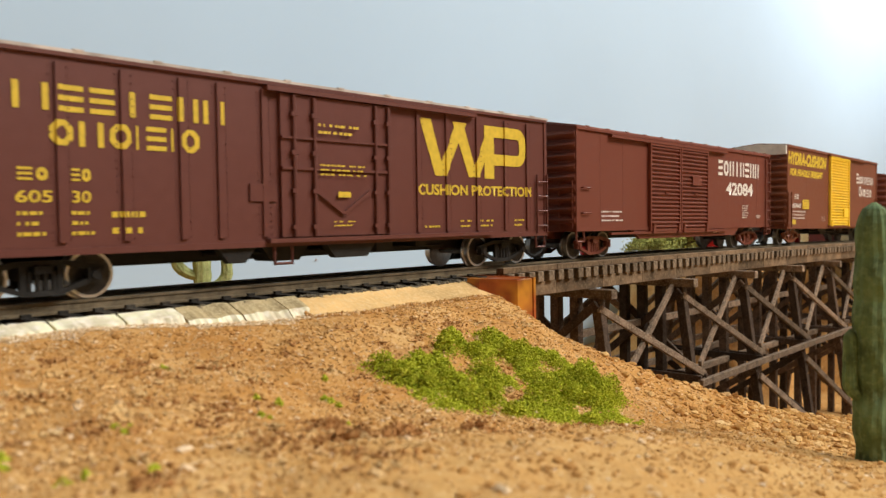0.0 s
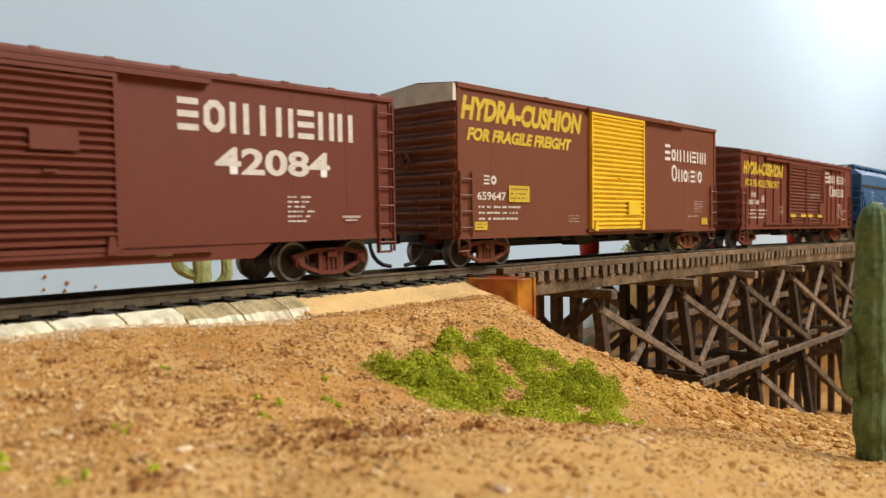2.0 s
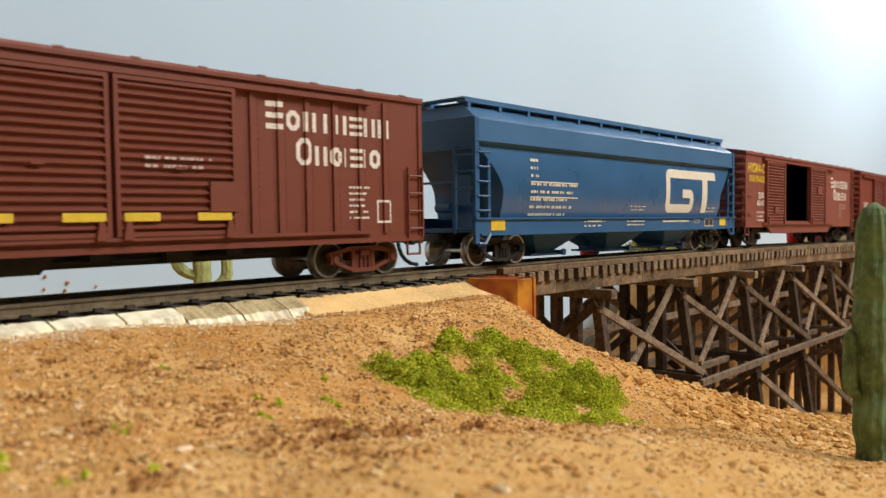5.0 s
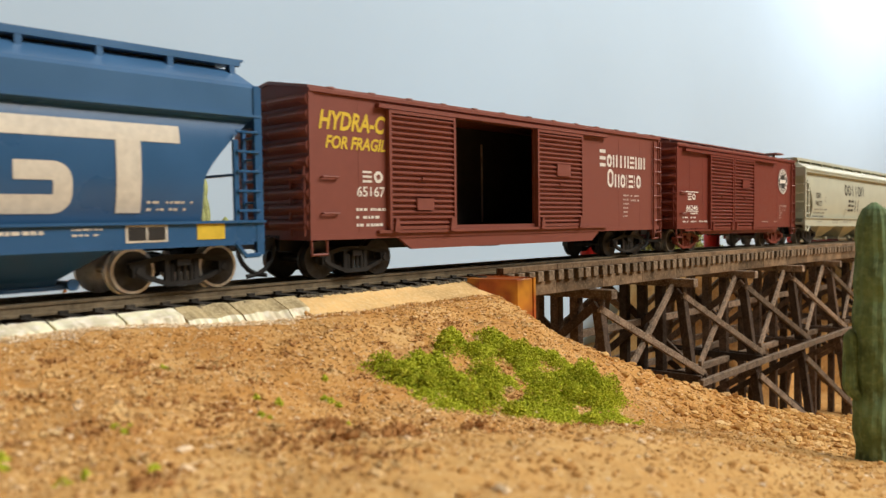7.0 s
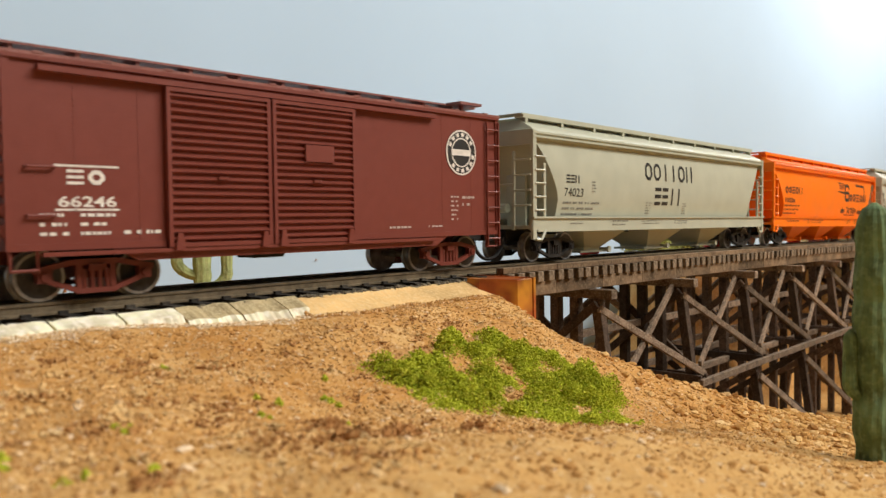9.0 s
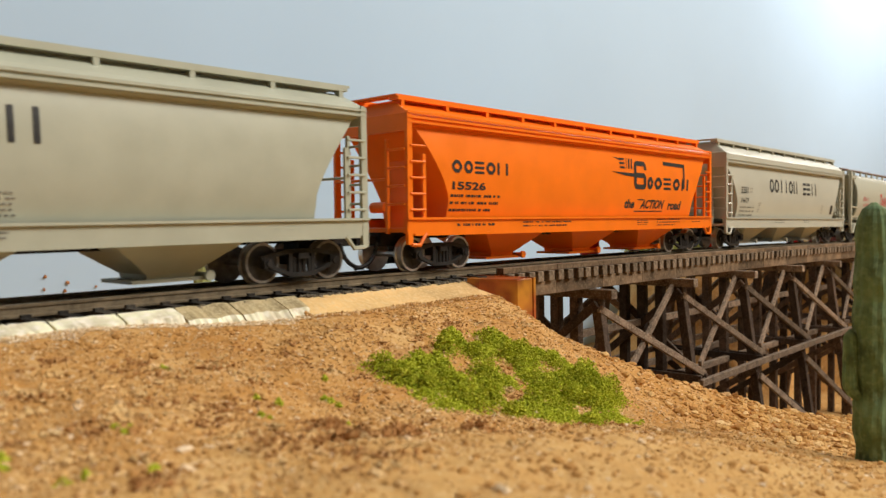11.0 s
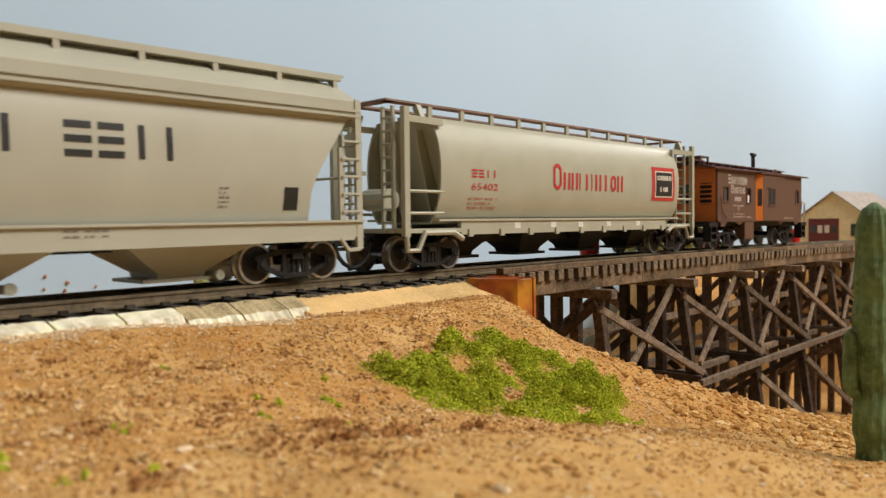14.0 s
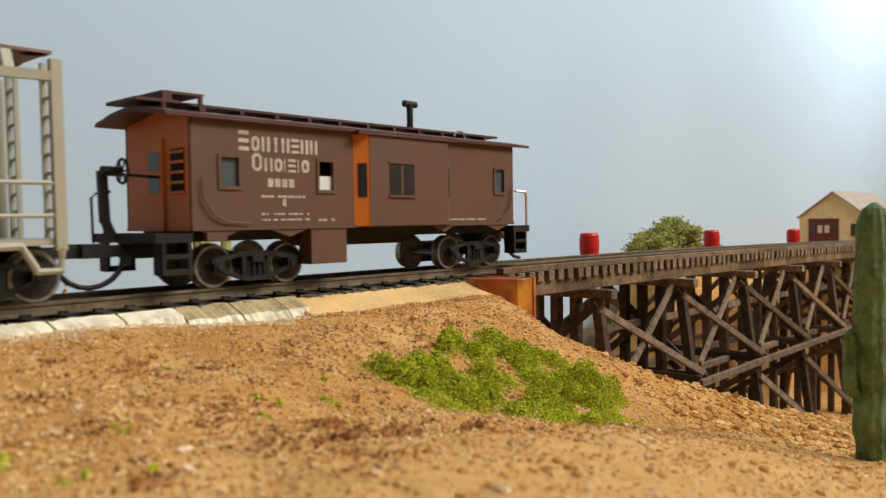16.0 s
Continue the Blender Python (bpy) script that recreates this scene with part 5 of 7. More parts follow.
def hopper(label, length, material, roof_material, sill=(10.8, 15.2), eave=41.0, band=44.5, walk=49.6, slope=(3.5, 16.0, 26.0), bays=3, truck_material=None, bright=False, bay_material=None, walk_material=None, posts=10, lines=2, hatch_material=None, bay_shift=0.0):
    half = length / 2
    car = thing("hopper_car", label, "freight car", "train on the trestle line")
    X = lambda u: u - half
    a, b, zm = slope
    bm = bmesh.new()
    levels = []
    for i in range(17):
        z = sill[1] - 0.5 + (eave - 0.6 - sill[1] + 0.5) * i / 16
        rise = min(1.0, max(0.0, (z - zm + 5) / (eave - 0.6 - zm + 5))) ** 1.35
        e = b + (a - b) * rise
        levels.append((z, X(e), X(length - e), hopper_half(z, sill[1], eave)))
    levels.append((eave, X(0.5), X(length - 0.5), HW - 0.5))
    stack(bm, levels)
    body = part("body", bm, material, car, smooth=True)
    body.data.set_sharp_from_angle(angle=math.radians(35))
    bm = bmesh.new()
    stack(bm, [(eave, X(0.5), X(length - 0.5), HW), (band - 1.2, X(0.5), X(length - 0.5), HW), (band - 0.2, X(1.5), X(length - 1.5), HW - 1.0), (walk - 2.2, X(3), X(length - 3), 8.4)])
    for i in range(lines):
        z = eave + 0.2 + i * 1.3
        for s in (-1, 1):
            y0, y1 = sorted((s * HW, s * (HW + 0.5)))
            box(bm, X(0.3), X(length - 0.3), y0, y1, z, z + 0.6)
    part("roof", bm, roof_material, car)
    # running boards round the hatches
    bm = bmesh.new()
    for y in (-8.6, 8.6):
        box(bm, X(2), X(length - 2), y - 1.8, y + 1.8, walk - 1.5, walk)
        for i in range(posts):
            u = 4 + (length - 8) * i / (posts - 1)
            s = -1 if y < 0 else 1
            box(bm, X(u) - 0.65, X(u) + 0.65, *sorted((y + s * 1.3, y + s * 1.7)), band - 0.2, walk - 0.5)
            web(bm, X(u), [(y + s * 1.4, band), (y + s * 1.4, walk - 0.6), (y - s * 1.6, walk - 0.6)], 0.5)
    for u in (3.2, length - 3.2):
        box(bm, X(u) - 2, X(u) + 2, -10.4, 10.4, walk - 0.5, walk)
    part("running_board", bm, walk_material or roof_material, car)
    bm = bmesh.new()
    box(bm, X(6), X(length - 6), -6.4, 6.4, walk - 4.2, walk - 0.9)
    for i in range(6):
        u = 14 + (length - 28) * i / 5
        box(bm, X(u) - 1, X(u) + 1, -5.2, 5.2, walk - 1.2, walk - 0.6)
    part("hatch_cover", bm, hatch_material or roof_material, car)
    # side sills
    for s in (-1, 1):
        bm = bmesh.new()
        y0, y1 = sorted((s * (HW - 1.2), s * (HW + 0.2)))
        box(bm, X(0), X(length), y0, y1, sill[0], sill[1])
        y0, y1 = sorted((s * (HW - 1.2), s * (HW + 0.9)))
        box(bm, X(0), X(length), y0, y1, sill[1] - 0.5, sill[1] + 0.1)
        box(bm, X(3), X(length - 3), *sorted((s * (HW - 1.4), s * (HW + 0.3))), sill[0] - 0.6, sill[0] + 0.1)
        part("side_sill", bm, material, car)
    # bays
    n = bays
    for i in range(n):
        c = X(length * (0.5 + (i - (n - 1) / 2) * 0.245)) + bay_shift
        bm = bmesh.new()
        stack(bm, [(2.3, c - 5.6, c + 5.6, 6), (3.8, c - 5.8, c + 5.8, 6.5), (sill[0] + 1, c - 17.5, c + 17.5, HW - 1.6)])
        box(bm, c - 9.5, c + 9.5, -7.2, 7.2, 1.9, 2.7)
        tube(bm, [(c + 8.0, -8.6, 2.9), (c + 8.0, 8.6, 2.9)], 0.7, 8)
        disc(bm, (c + 8.0, 2.9), -9.2, -8.4, 1.2, 10)
        part("hopper_bay", bm, bay_material or material, car)
    # end platforms, posts, ladders and rails
    for s in (-1, 1):
        bm = bmesh.new()
        e = s * half
        box(bm, min(e, e - s * 20), max(e, e - s * 20), -HW + 1.2, HW - 1.2, sill[0] + 0.4, sill[0] + 1.6)
        stack(bm, [(sill[0] + 1.6, *sorted((e - s * 11.5, e - s * 12.5)), 4), (eave, *sorted((e - s * 11.5, e - s * 12.5)), 4)])
        part("end_platform", bm, material, car)
        for y in (-HW + 0.2, HW - 0.2):
            sg = -1 if y < 0 else 1
            bm = bmesh.new()
            beam(bm, (e - s * 1.2, y, sill[0] - 3), (e - s * 1.2, y, band - 1), 1.9, 1.1)
            beam(bm, (e - s * 7.0, y, sill[1]), (e - s * 7.0, y, 33), 1.2, 0.8)
            part("corner_post", bm, material, car)
            bm = bmesh.new()
            for j in range(5):
                z = sill[1] + 2.2 + j * 4.4
                tube(bm, [(e - s * 1.2, y + sg * 0.7, z), (e - s * 7.0, y + sg * 0.7, z)], 0.36, 5)
            tube(bm, [(e - s * 1.5, y + sg * 0.5, sill[0] - 3), (e - s * 5, y + sg * 0.3, sill[0] - 3.2), (e - s * 7.6, y + sg * 0.2, sill[0])], 0.6, 5)
            part("ladder", bm, material, car)
        bm = bmesh.new()
        for j, z in enumerate((19, 24, 29, 34)):
            tube(bm, [(e + s * 0.2, -HW + 0.4, z), (e + s * 0.2, -HW + 7.5, z)], 0.36, 5)
        beam(bm, (e, -HW + 7.5, sill[0]), (e, -HW + 7.5, 37), 0.9, 0.9)
        tube(bm, [(e + s * 0.3, -HW + 7.5, 26), (e + s * 0.3, HW - 1, 26)], 0.4, 5)
        tube(bm, [(e - s * 8, 1, 18.4), (e - s * 8, 7, 18.4)], 1.6, 12)
        part("end_rail", bm, material, car)
        bm = bmesh.new()
        box(bm, *sorted((e - s * 0.4, e - s * 1.6)), -HW, HW, eave - 2.0, band - 0.6)
        part("end_beam", bm, material, car)
    bm = bmesh.new()
    box(bm, X(6), X(length - 6), -2.4, 2.4, sill[0] - 1.6, sill[0] + 0.6)
    part("center_sill", bm, M_BLACK, car)
    truck(car, -half + 18.5, truck_material or M_BLACK, bright)
    truck(car, half - 18.5, truck_material or M_BLACK, bright)
    couplers(car, half - 1.5, M_BLACK)
    return car, X


def tank_face(z):
    """Half width of the round-sided hopper at height z (negative: the side that faces the camera)."""
    t = (z - 28.5) / 15.5
    return -(HW + 0.4) * (1 - 0.30 * abs(t) ** 2.6) - 0.12


def round_hopper(label, length, material, walk_material):
    half = length / 2
    car = thing("hopper_car", label, "freight car", "train on the trestle line")
    X = lambda u: u - half
    bm = bmesh.new()
    rings = []
    nz = 14
    prof = []
    for i in range(nz + 1):
        z = 13.4 + (44.2 - 13.4) * i / nz
        prof.append((tank_face(z) + 0.12, z))
    prof = prof + [(-y, z) for y, z in prof[::-1]]
    for u in (14.5, length - 14.5):
        rings.append([bm.verts.new((X(u) * MM, y * MM, z * MM)) for y, z in prof])
    n = len(prof)
    for j in range(n):
        bm.faces.new((rings[0][j], rings[0][(j + 1) % n], rings[1][(j + 1) % n], rings[1][j]))
    part("tank_body", bm, material, car, smooth=True)
    for s in (-1, 1):
        # sloping end sheet set back inside the rim
        bm = bmesh.new()
        e = s * (half - 14.5)
        rim = [bm.verts.new((e * MM, y * MM, z * MM)) for y, z in prof]
        lip = [bm.verts.new((e * MM, y * 0.955 * MM, (28.8 + (z - 28.8) * 0.965) * MM)) for y, z in prof]
        sheet = [bm.verts.new(((e - s * (1.0 + 11.0 * (44.2 - z) / 30.8)) * MM, y * 0.95 * MM, (28.8 + (z - 28.8) * 0.96) * MM)) for y, z in prof]
        for a, b in ((rim, lip), (lip, sheet)):
            for j in range(n):
                bm.faces.new((a[j], a[(j + 1) % n], b[(j + 1) % n], b[j]))
        bm.faces.new(sheet)
        bmesh.ops.recalc_face_normals(bm, faces=bm.faces[:])
        part("end_sheet", bm, material, car)
        for y in (-6.0, 6.0):
            bm = bmesh.new()
            prism(bm, [(e - s * 12.0, 14.5), (e - s * 2.0, 41.0), (e + s * 1.0, 41.0), (e - s * 6.0, 14.5)], y - 0.4, y + 0.4)
            part("end_gusset", bm, material, car)
    for s in (-1, 1):
        bm = bmesh.new()
        e = s * half
        box(bm, *sorted((e, e - s * 24)), -HW + 0.5, HW - 0.5, 11.0, 12.2)
        part("end_platform", bm, material, car)
        for y in (-HW + 0.3, HW - 0.3):
            bm = bmesh.new()
            beam(bm, (e - s * 0.8, y, 10), (e - s * 0.8, y, 45.5), 2.0, 1.6)
            beam(bm, (e - s * 0.8, y, 42.4), (e - s * 17, y * 0.9, 42.4), 1.5, 1.8)
            beam(bm, (e - s * 8.5, y * 0.93, 42.4), (e - s * 8.5, y * 0.8, 46.5), 1.8, 1.8)
            part("corner_post", bm, material, car)
            bm = bmesh.new()
            for z in (16.5, 22.6):
                tube(bm, [(e - s * 1.4, y, z), (e - s * 16, y, z)], 0.5, 6)
            sg = -1 if y < 0 else 1
            tube(bm, [(e - s * 0.8, y + sg * 0.3, 10.5), (e - s * 1.0, y + sg * 0.3, 6.2), (e - s * 5.2, y + sg * 0.3, 6.2), (e - s * 8, y + sg * 0.3, 11), (e - s * 20, y + sg * 0.3, 11), (e - s * 24, y + sg * 0.3, 9)], 0.85, 6)
            part("handrail", bm, material, car)
        for y0 in (-HW + 4.2, HW - 4.2):
            bm = bmesh.new()
            beam(bm, (e, y0, 11), (e, y0, 46), 0.9, 0.9)
            beam(bm, (e, y0 + (4 if y0 < 0 else -4), 11), (e, y0 + (4 if y0 < 0 else -4), 46), 0.9, 0.9)
            for j in range(9):
                tube(bm, [(e + s * 0.2, y0, 14 + j * 3.6), (e + s * 0.2, y0 + (4 if y0 < 0 else -4), 14 + j * 3.6)], 0.4, 5)
            part("ladder", bm, material, car)
    bm = bmesh.new()
    tube(bm, [(-half - 1.2, 4, 36), (-half - 2.0, 4, 36)], 3.8, 16)
    tube(bm, [(-half + 5, -5, 20.5), (-half + 5, 5, 20.5)], 3.2, 12)
    box(bm, -half - 1.6, -half + 0.5, 0.5, 7, 27.5, 28.6)
    part("brake_gear", bm, material, car)
    bm = bmesh.new()
    for y in (-7.4, 7.4):
        box(bm, X(-1), X(length + 1), y - 2, y + 2, 47.6, 48.2)
    for u in (1.5, length - 1.5):
        box(bm, X(u) - 2, X(u) + 2, -9.4, 9.4, 47.6, 48.2)
    part("running_board", bm, walk_material, car, "rust-stained roof walkway")
    bm = bmesh.new()
    for y in (-8.8, 8.8):
        for i in range(11):
            u = 17 + (length - 34) * i / 10
            beam(bm, (X(u), y, 43.0), (X(u), y, 47.6), 1.6, 0.9)
    box(bm, X(17), X(length - 17), -4.5, 4.5, 43.6, 45.6)
    part("walkway_support", bm, material, car)
    for s in (-1, 1):
        bm = bmesh.new()
        y0, y1 = sorted((s * (HW - 2.2), s * (HW - 0.6)))
        box(bm, X(24), X(length - 24), y0, y1, 10.2, 14.2)
        box(bm, X(14), X(length - 14), *sorted((s * (HW - 2.4), s * (HW - 0.1))), 14.2, 14.9)
        for i in range(9):
            u = 28 + (length - 56) * i / 8
            box(bm, X(u) - 1.0, X(u) + 1.0, *sorted((s * (HW - 0.9), s * (HW + 0.0))), 9.6, 11.8)
        part("side_sill", bm, material, car)
    for i in range(4):
        c = X(length * (0.5 + (i - 1.5) * 0.205))
        bm = bmesh.new()
        stack(bm, [(3.0, c - 5, c + 5, 5), (5.0, c - 6, c + 6, 5.5), (11.5, c - 12, c + 12, HW - 3.5)])
        box(bm, c - 8, c + 8, -6.2, 6.2, 2.7, 3.6)
        part("hopper_bay", bm, M_BLACK, car)
    bm = bmesh.new()
    box(bm, X(5), X(length - 5), -3, 3, 7.4, 11.2)
    part("center_sill", bm, M_BLACK, car)
    truck(car, -half + 14.5, M_BLACK, False)
    truck(car, half - 13.5, M_BLACK, False)
    couplers(car, half, M_BLACK)
    return car, X


def caboose(label):
    length = 112.5
    half = length / 2
    car = thing("caboose", label, "caboose", "train on the trestle line")
    X = lambda u: u - half
    z0, z1, w = 13.0, 37.4, 14.6
    wins = [(7.1, 11.6, 22.8, 29.2), (34.4, 38.8, 22.4, 29.3), (103.3, 107.6, 23.0, 30.0)]
    for s in (-1, 1):
        bm = bmesh.new()
        y0, y1 = sorted((s * w, s * (w - 1)))
        last = 0
        for a, b, c, d in wins:
            box(bm, X(last), X(a), y0, y1, z0, z1)
            box(bm, X(a), X(b), y0, y1, z0, c)
            box(bm, X(a), X(b), y0, y1, d, z1)
            last = b
        box(bm, X(last), X(length), y0, y1, z0, z1)
        a, b = sorted((s * w, s * (w + 0.3)))
        box(bm, X(0), X(length), a, b, z0, z0 + 0.9)
        wall = part("side_wall", bm, M_CABOOSE, car)
        for a, b, c, d in wins:
            bm = bmesh.new()
            yo = s * (w + 0.35)
            y0, y1 = sorted((s * w, yo))
            box(bm, X(a) - 0.7, X(b) + 0.7, y0, y1, c - 0.8, c)
            box(bm, X(a) - 0.7, X(b) + 0.7, y0, y1, d, d + 0.6)
            box(bm, X(a) - 0.7, X(a), y0, y1, c, d)
            box(bm, X(b), X(b) + 0.7, y0, y1, c, d)
            part("window_frame", bm, M_CABOOSE, wall)
            bm = bmesh.new()
            # second window: lower half filled white as if seen through to bright sky
            top = (c + d) / 2 if a > 30 and a < 40 else d
            box(bm, X(a), X(b), *sorted((s * (w - 0.75), s * (w - 0.55))), c, top)
            part("pane", bm, M_SEETHROUGH if a > 30 and a < 40 else M_PANE, wall)
        # bay window
        bm = bmesh.new()
        o = w + 2.6
        box(bm, X(49.0), X(79), *sorted((s * (o - 0.8), s * o)), 13.4, 36.6)
        bay = part("bay", bm, M_CABOOSE, car)
        for sx in (-1, 1):
            bm = bmesh.new()
            q = [(45.6, w - 0.1), (49.2, o), (49.2, o - 0.7), (46.6, w - 0.1)]
            q = [((X(u) if sx < 0 else X(79 + 49.0 - u)), s * y) for u, y in q]
            for za, zb in ((13.4, 36.8),):
                lo = [bm.verts.new((x * MM, y * MM, za * MM)) for x, y in q]
                hi = [bm.verts.new((x * MM, y * MM, zb * MM)) for x, y in q]
                for j in range(4):
                    bm.faces.new((lo[j], lo[(j + 1) % 4], hi[(j + 1) % 4], hi[j]))
                bm.faces.new(lo[::-1])
                bm.faces.new(hi)
            if sx < 0:
                part("bay_end", bm, M_CABORANGE, car, "orange end panel of the bay window")
            else:
                part("bay_end", bm, M_CABOOSE, car)
            bm = bmesh.new()
            p0, p1 = Vector(q[0]), Vector(q[1])
            out = Vector(((p1 - p0).y, -(p1 - p0).x)).normalized()
            if out.y * s < 0:
                out = -out
            edge = [p0.lerp(p1, 0.28), p0.lerp(p1, 0.80)]
            quad = [edge[0] + out * 0.15, edge[1] + out * 0.15, edge[1] - out * 0.1, edge[0] - out * 0.1]
            lo = [bm.verts.new((v.x * MM, v.y * MM, 20.8 * MM)) for v in quad]
            hi = [bm.verts.new((v.x * MM, v.y * MM, 29.4 * MM)) for v in quad]
            for j in range(4):
                bm.faces.new((lo[j], lo[(j + 1) % 4], hi[(j + 1) % 4], hi[j]))
            bm.faces.new(lo[::-1])
            bm.faces.new(hi)
            part("bay_side_pane", bm, M_DARK, car)
        # panes coloured near-black for the unlit inside of the caboose
        for a, b in ((56.0, 60.2), (61.2, 65.2)):
            bm = bmesh.new()
            box(bm, X(a), X(b), *sorted((s * o, s * (o + 0.12))), 21.6, 29.6)
            part("pane", bm, M_DARK, bay)
        bm = bmesh.new()
        box(bm, X(55.6), X(65.6), *sorted((s * o, s * (o + 0.5))), 20.8, 21.4)
        box(bm, X(55.6), X(65.6), *sorted((s * o, s * (o + 0.3))), 29.7, 30.2)
        part("window_frame", bm, M_CABOOSE, bay)
        bm = bmesh.new()
        box(bm, X(45), X(82.6), *sorted((s * w, s * (o + 0.6))), 36.7, 37.6)
        part("bay_roof", bm, M_CABDARK, car)
    # ends
    for s in (-1, 1):
        e = s * half
        bm = bmesh.new()
        box(bm, *sorted((e, e - s * 0.8)), -w + 1, w - 1, z0, z1 + 1)
        a = [(-w, z1), (w, z1), (0, z1 + 2.6)]
        p = [bm.verts.new((e * MM, y * MM, z * MM)) for y, z in a]
        q = [bm.verts.new(((e - s * 0.8) * MM, y * MM, z * MM)) for y, z in a]
        bm.faces.new(p)
        bm.faces.new(q[::-1])
        ew = part("end_wall", bm, M_CABORANGE, car, "orange end wall")
        bm = bmesh.new()
        x0, x1 = sorted((e, e + s * 0.5))
        box(bm, x0, x1, -3.4, 4.4, z0, 33.5)
        dr = part("door", bm, M_CABORANGE, ew)
        for zc in (23.5, 28.6):
            bm = bmesh.new()
            box(bm, *sorted((e + s * 0.5, e + s * 0.62)), -2.0, 3.0, zc - 2.0, zc + 2.0)
            part("pane", bm, M_GLASS, dr)
        bm = bmesh.new()
        box(bm, *sorted((e, e + s * 0.15)), -11.8, -6.2, 21, 31)
        part("end_window", bm, M_DARK, ew)
        bm = bmesh.new()
        for j in range(5):
            z = 21.4 + j * 2.2
            tube(bm, [(e + s * 0.7, -12.2, z), (e + s * 0.7, -5.8, z)], 0.35, 5)
        part("window_bars", bm, M_CABORANGE, ew)
        # platform, steps, railing
        bm = bmesh.new()
        x0, x1 = sorted((e, e + s * 8.5))
        box(bm, x0, x1, -w, w, 10.6, 12.6)
        for y in (-1, 1):
            ya, yb = sorted((y * w, y * (w - 4)))
            box(bm, *sorted((e + s * 0.3, e + s * 7)), ya, yb, 3.8, 5.0)
            box(bm, *sorted((e + s * 0.3, e + s * 7)), ya, yb, 7.2, 8.2)
            box(bm, *sorted((e + s * 0.3, e + s * 1.1)), ya, yb, 3.8, 12.6)
            box(bm, *sorted((e + s * 6.3, e + s * 7)), ya, yb, 3.8, 12.6)
        part("platform", bm, M_BLACK, car)
        bm = bmesh.new()
        if s > 0:
            tube(bm, [(e + 8.2, -w + 1, 10.0), (e + 8.2, -w + 1, 22), (e + 7.4, -w + 0.8, 23.4), (e + 2.0, -w + 0.6, 23.6)], 0.45, 6)
        tube(bm, [(e + s * 8.4, w - 6, 12.6), (e + s * 8.4, w - 6, 21), (e + s * 8.4, w - 9, 22)], 0.35, 6)
        part("railing", bm, M_STEEL if s > 0 else M_BLACK, car)
        bm = bmesh.new()
        beam(bm, (e + s * 8.6, 4, 11.6), (e + s * 10.4, 4, 15.5), 1.6, 1.6)
        beam(bm, (e + s * 10.4, 4, 15.0), (e + s * 10.8, 4, 26.4), 1.7, 2.0)
        tube(bm, [(e + s * 7.6, 2.4, 26.3), (e + s * 11.6, 2.4, 26.3)], 1.1, 8)
        for j in range(12):
            t0, t1 = 2 * math.pi * j / 12, 2 * math.pi * (j + 1) / 12
            tube(bm, [(e + s * 7.6, 1 + 2.7 * math.cos(t0), 26.3 + 2.7 * math.sin(t0)), (e + s * 7.6, 1 + 2.7 * math.cos(t1), 26.3 + 2.7 * math.sin(t1))], 0.35, 5)
            if j % 2 == 0:
                tube(bm, [(e + s * 7.6, 1, 26.3), (e + s * 7.6, 1 + 2.7 * math.cos(t0), 26.3 + 2.7 * math.sin(t0))], 0.22, 5)
        tube(bm, [(e, -2, 25.0), (e + s * 9.6, -2, 25.4)], 0.35, 5)
        tube(bm, [(e + s * 12.2, 6, 10.6), (e + s * 12.4, 6, 20.5), (e + s * 11.4, 5.4, 21.6)], 0.3, 5)
        part("brake_stand", bm, M_BLACK, car)
    # curved grab rail on the side
    bm = bmesh.new()
    tube(bm, [(X(2.0), -w - 0.7, 24.5), (X(2.3), -w - 0.8, 20), (X(4.5), -w - 0.8, 16.6), (X(8), -w - 0.8, 14.9), (X(14), -w - 0.8, 14.4)], 0.24, 5)
    tube(bm, [(X(length - 2.0), -w - 0.7, 24.5), (X(length - 2.3), -w - 0.8, 20), (X(length - 4.5), -w - 0.8, 16.6), (X(length - 8), -w - 0.8, 14.9)], 0.24, 5)
    part("grab_rail", bm, M_CABOOSE, car)
    # roof
    bm = bmesh.new()
    ov = 6.5
    prof = [(-w - 1.6, z1 - 0.2), (-w - 1.6, z1 + 0.6), (-8, z1 + 2.2), (0, z1 + 3.0), (8, z1 + 2.2), (w + 1.6, z1 + 0.6), (w + 1.6, z1 - 0.2), (0, z1 + 2.0)]
    a = [bm.verts.new(((-half - ov) * MM, y * MM, z * MM)) for y, z in prof]
    b = [bm.verts.new(((half + ov) * MM, y * MM, z * MM)) for y, z in prof]
    for j in range(8):
        bm.faces.new((a[j], a[(j + 1) % 8], b[(j + 1) % 8], b[j]))
    bm.faces.new(a[::-1])
    bm.faces.new(b)
    part("roof", bm, M_CABDARK, car)
    bm = bmesh.new()
    for y in (-2.4, 0, 2.4):
        box(bm, -half - ov, half + ov, y - 1.0, y + 1.0, z1 + 4.0, z1 + 4.6)
    for i in range(12):
        x = -half + length * i / 11
        box(bm, x - 0.5, x + 0.5, -3.4, 3.4, z1 + 2.4, z1 + 4.0)
    box(bm, -half - 8, -half + 2, -7, 7, z1 + 3.7, z1 + 4.4)
    box(bm, -half - 2.0, -half + 8, -7, 5, z1 + 5.7, z1 + 6.3)
    for u in (-1.6, 7.4):
        for y in (-6.5, 4.3):
            box(bm, -half + u - 0.4, -half + u + 0.4, y - 0.4, y + 0.4, z1 + 1.6, z1 + 5.8)
    box(bm, -half - 2.0, -half + 0.2, -7, 5, z1 + 4.3, z1 + 5.8)
    part("running_board", bm, M_CABDARK, car)
    bm = bmesh.new()
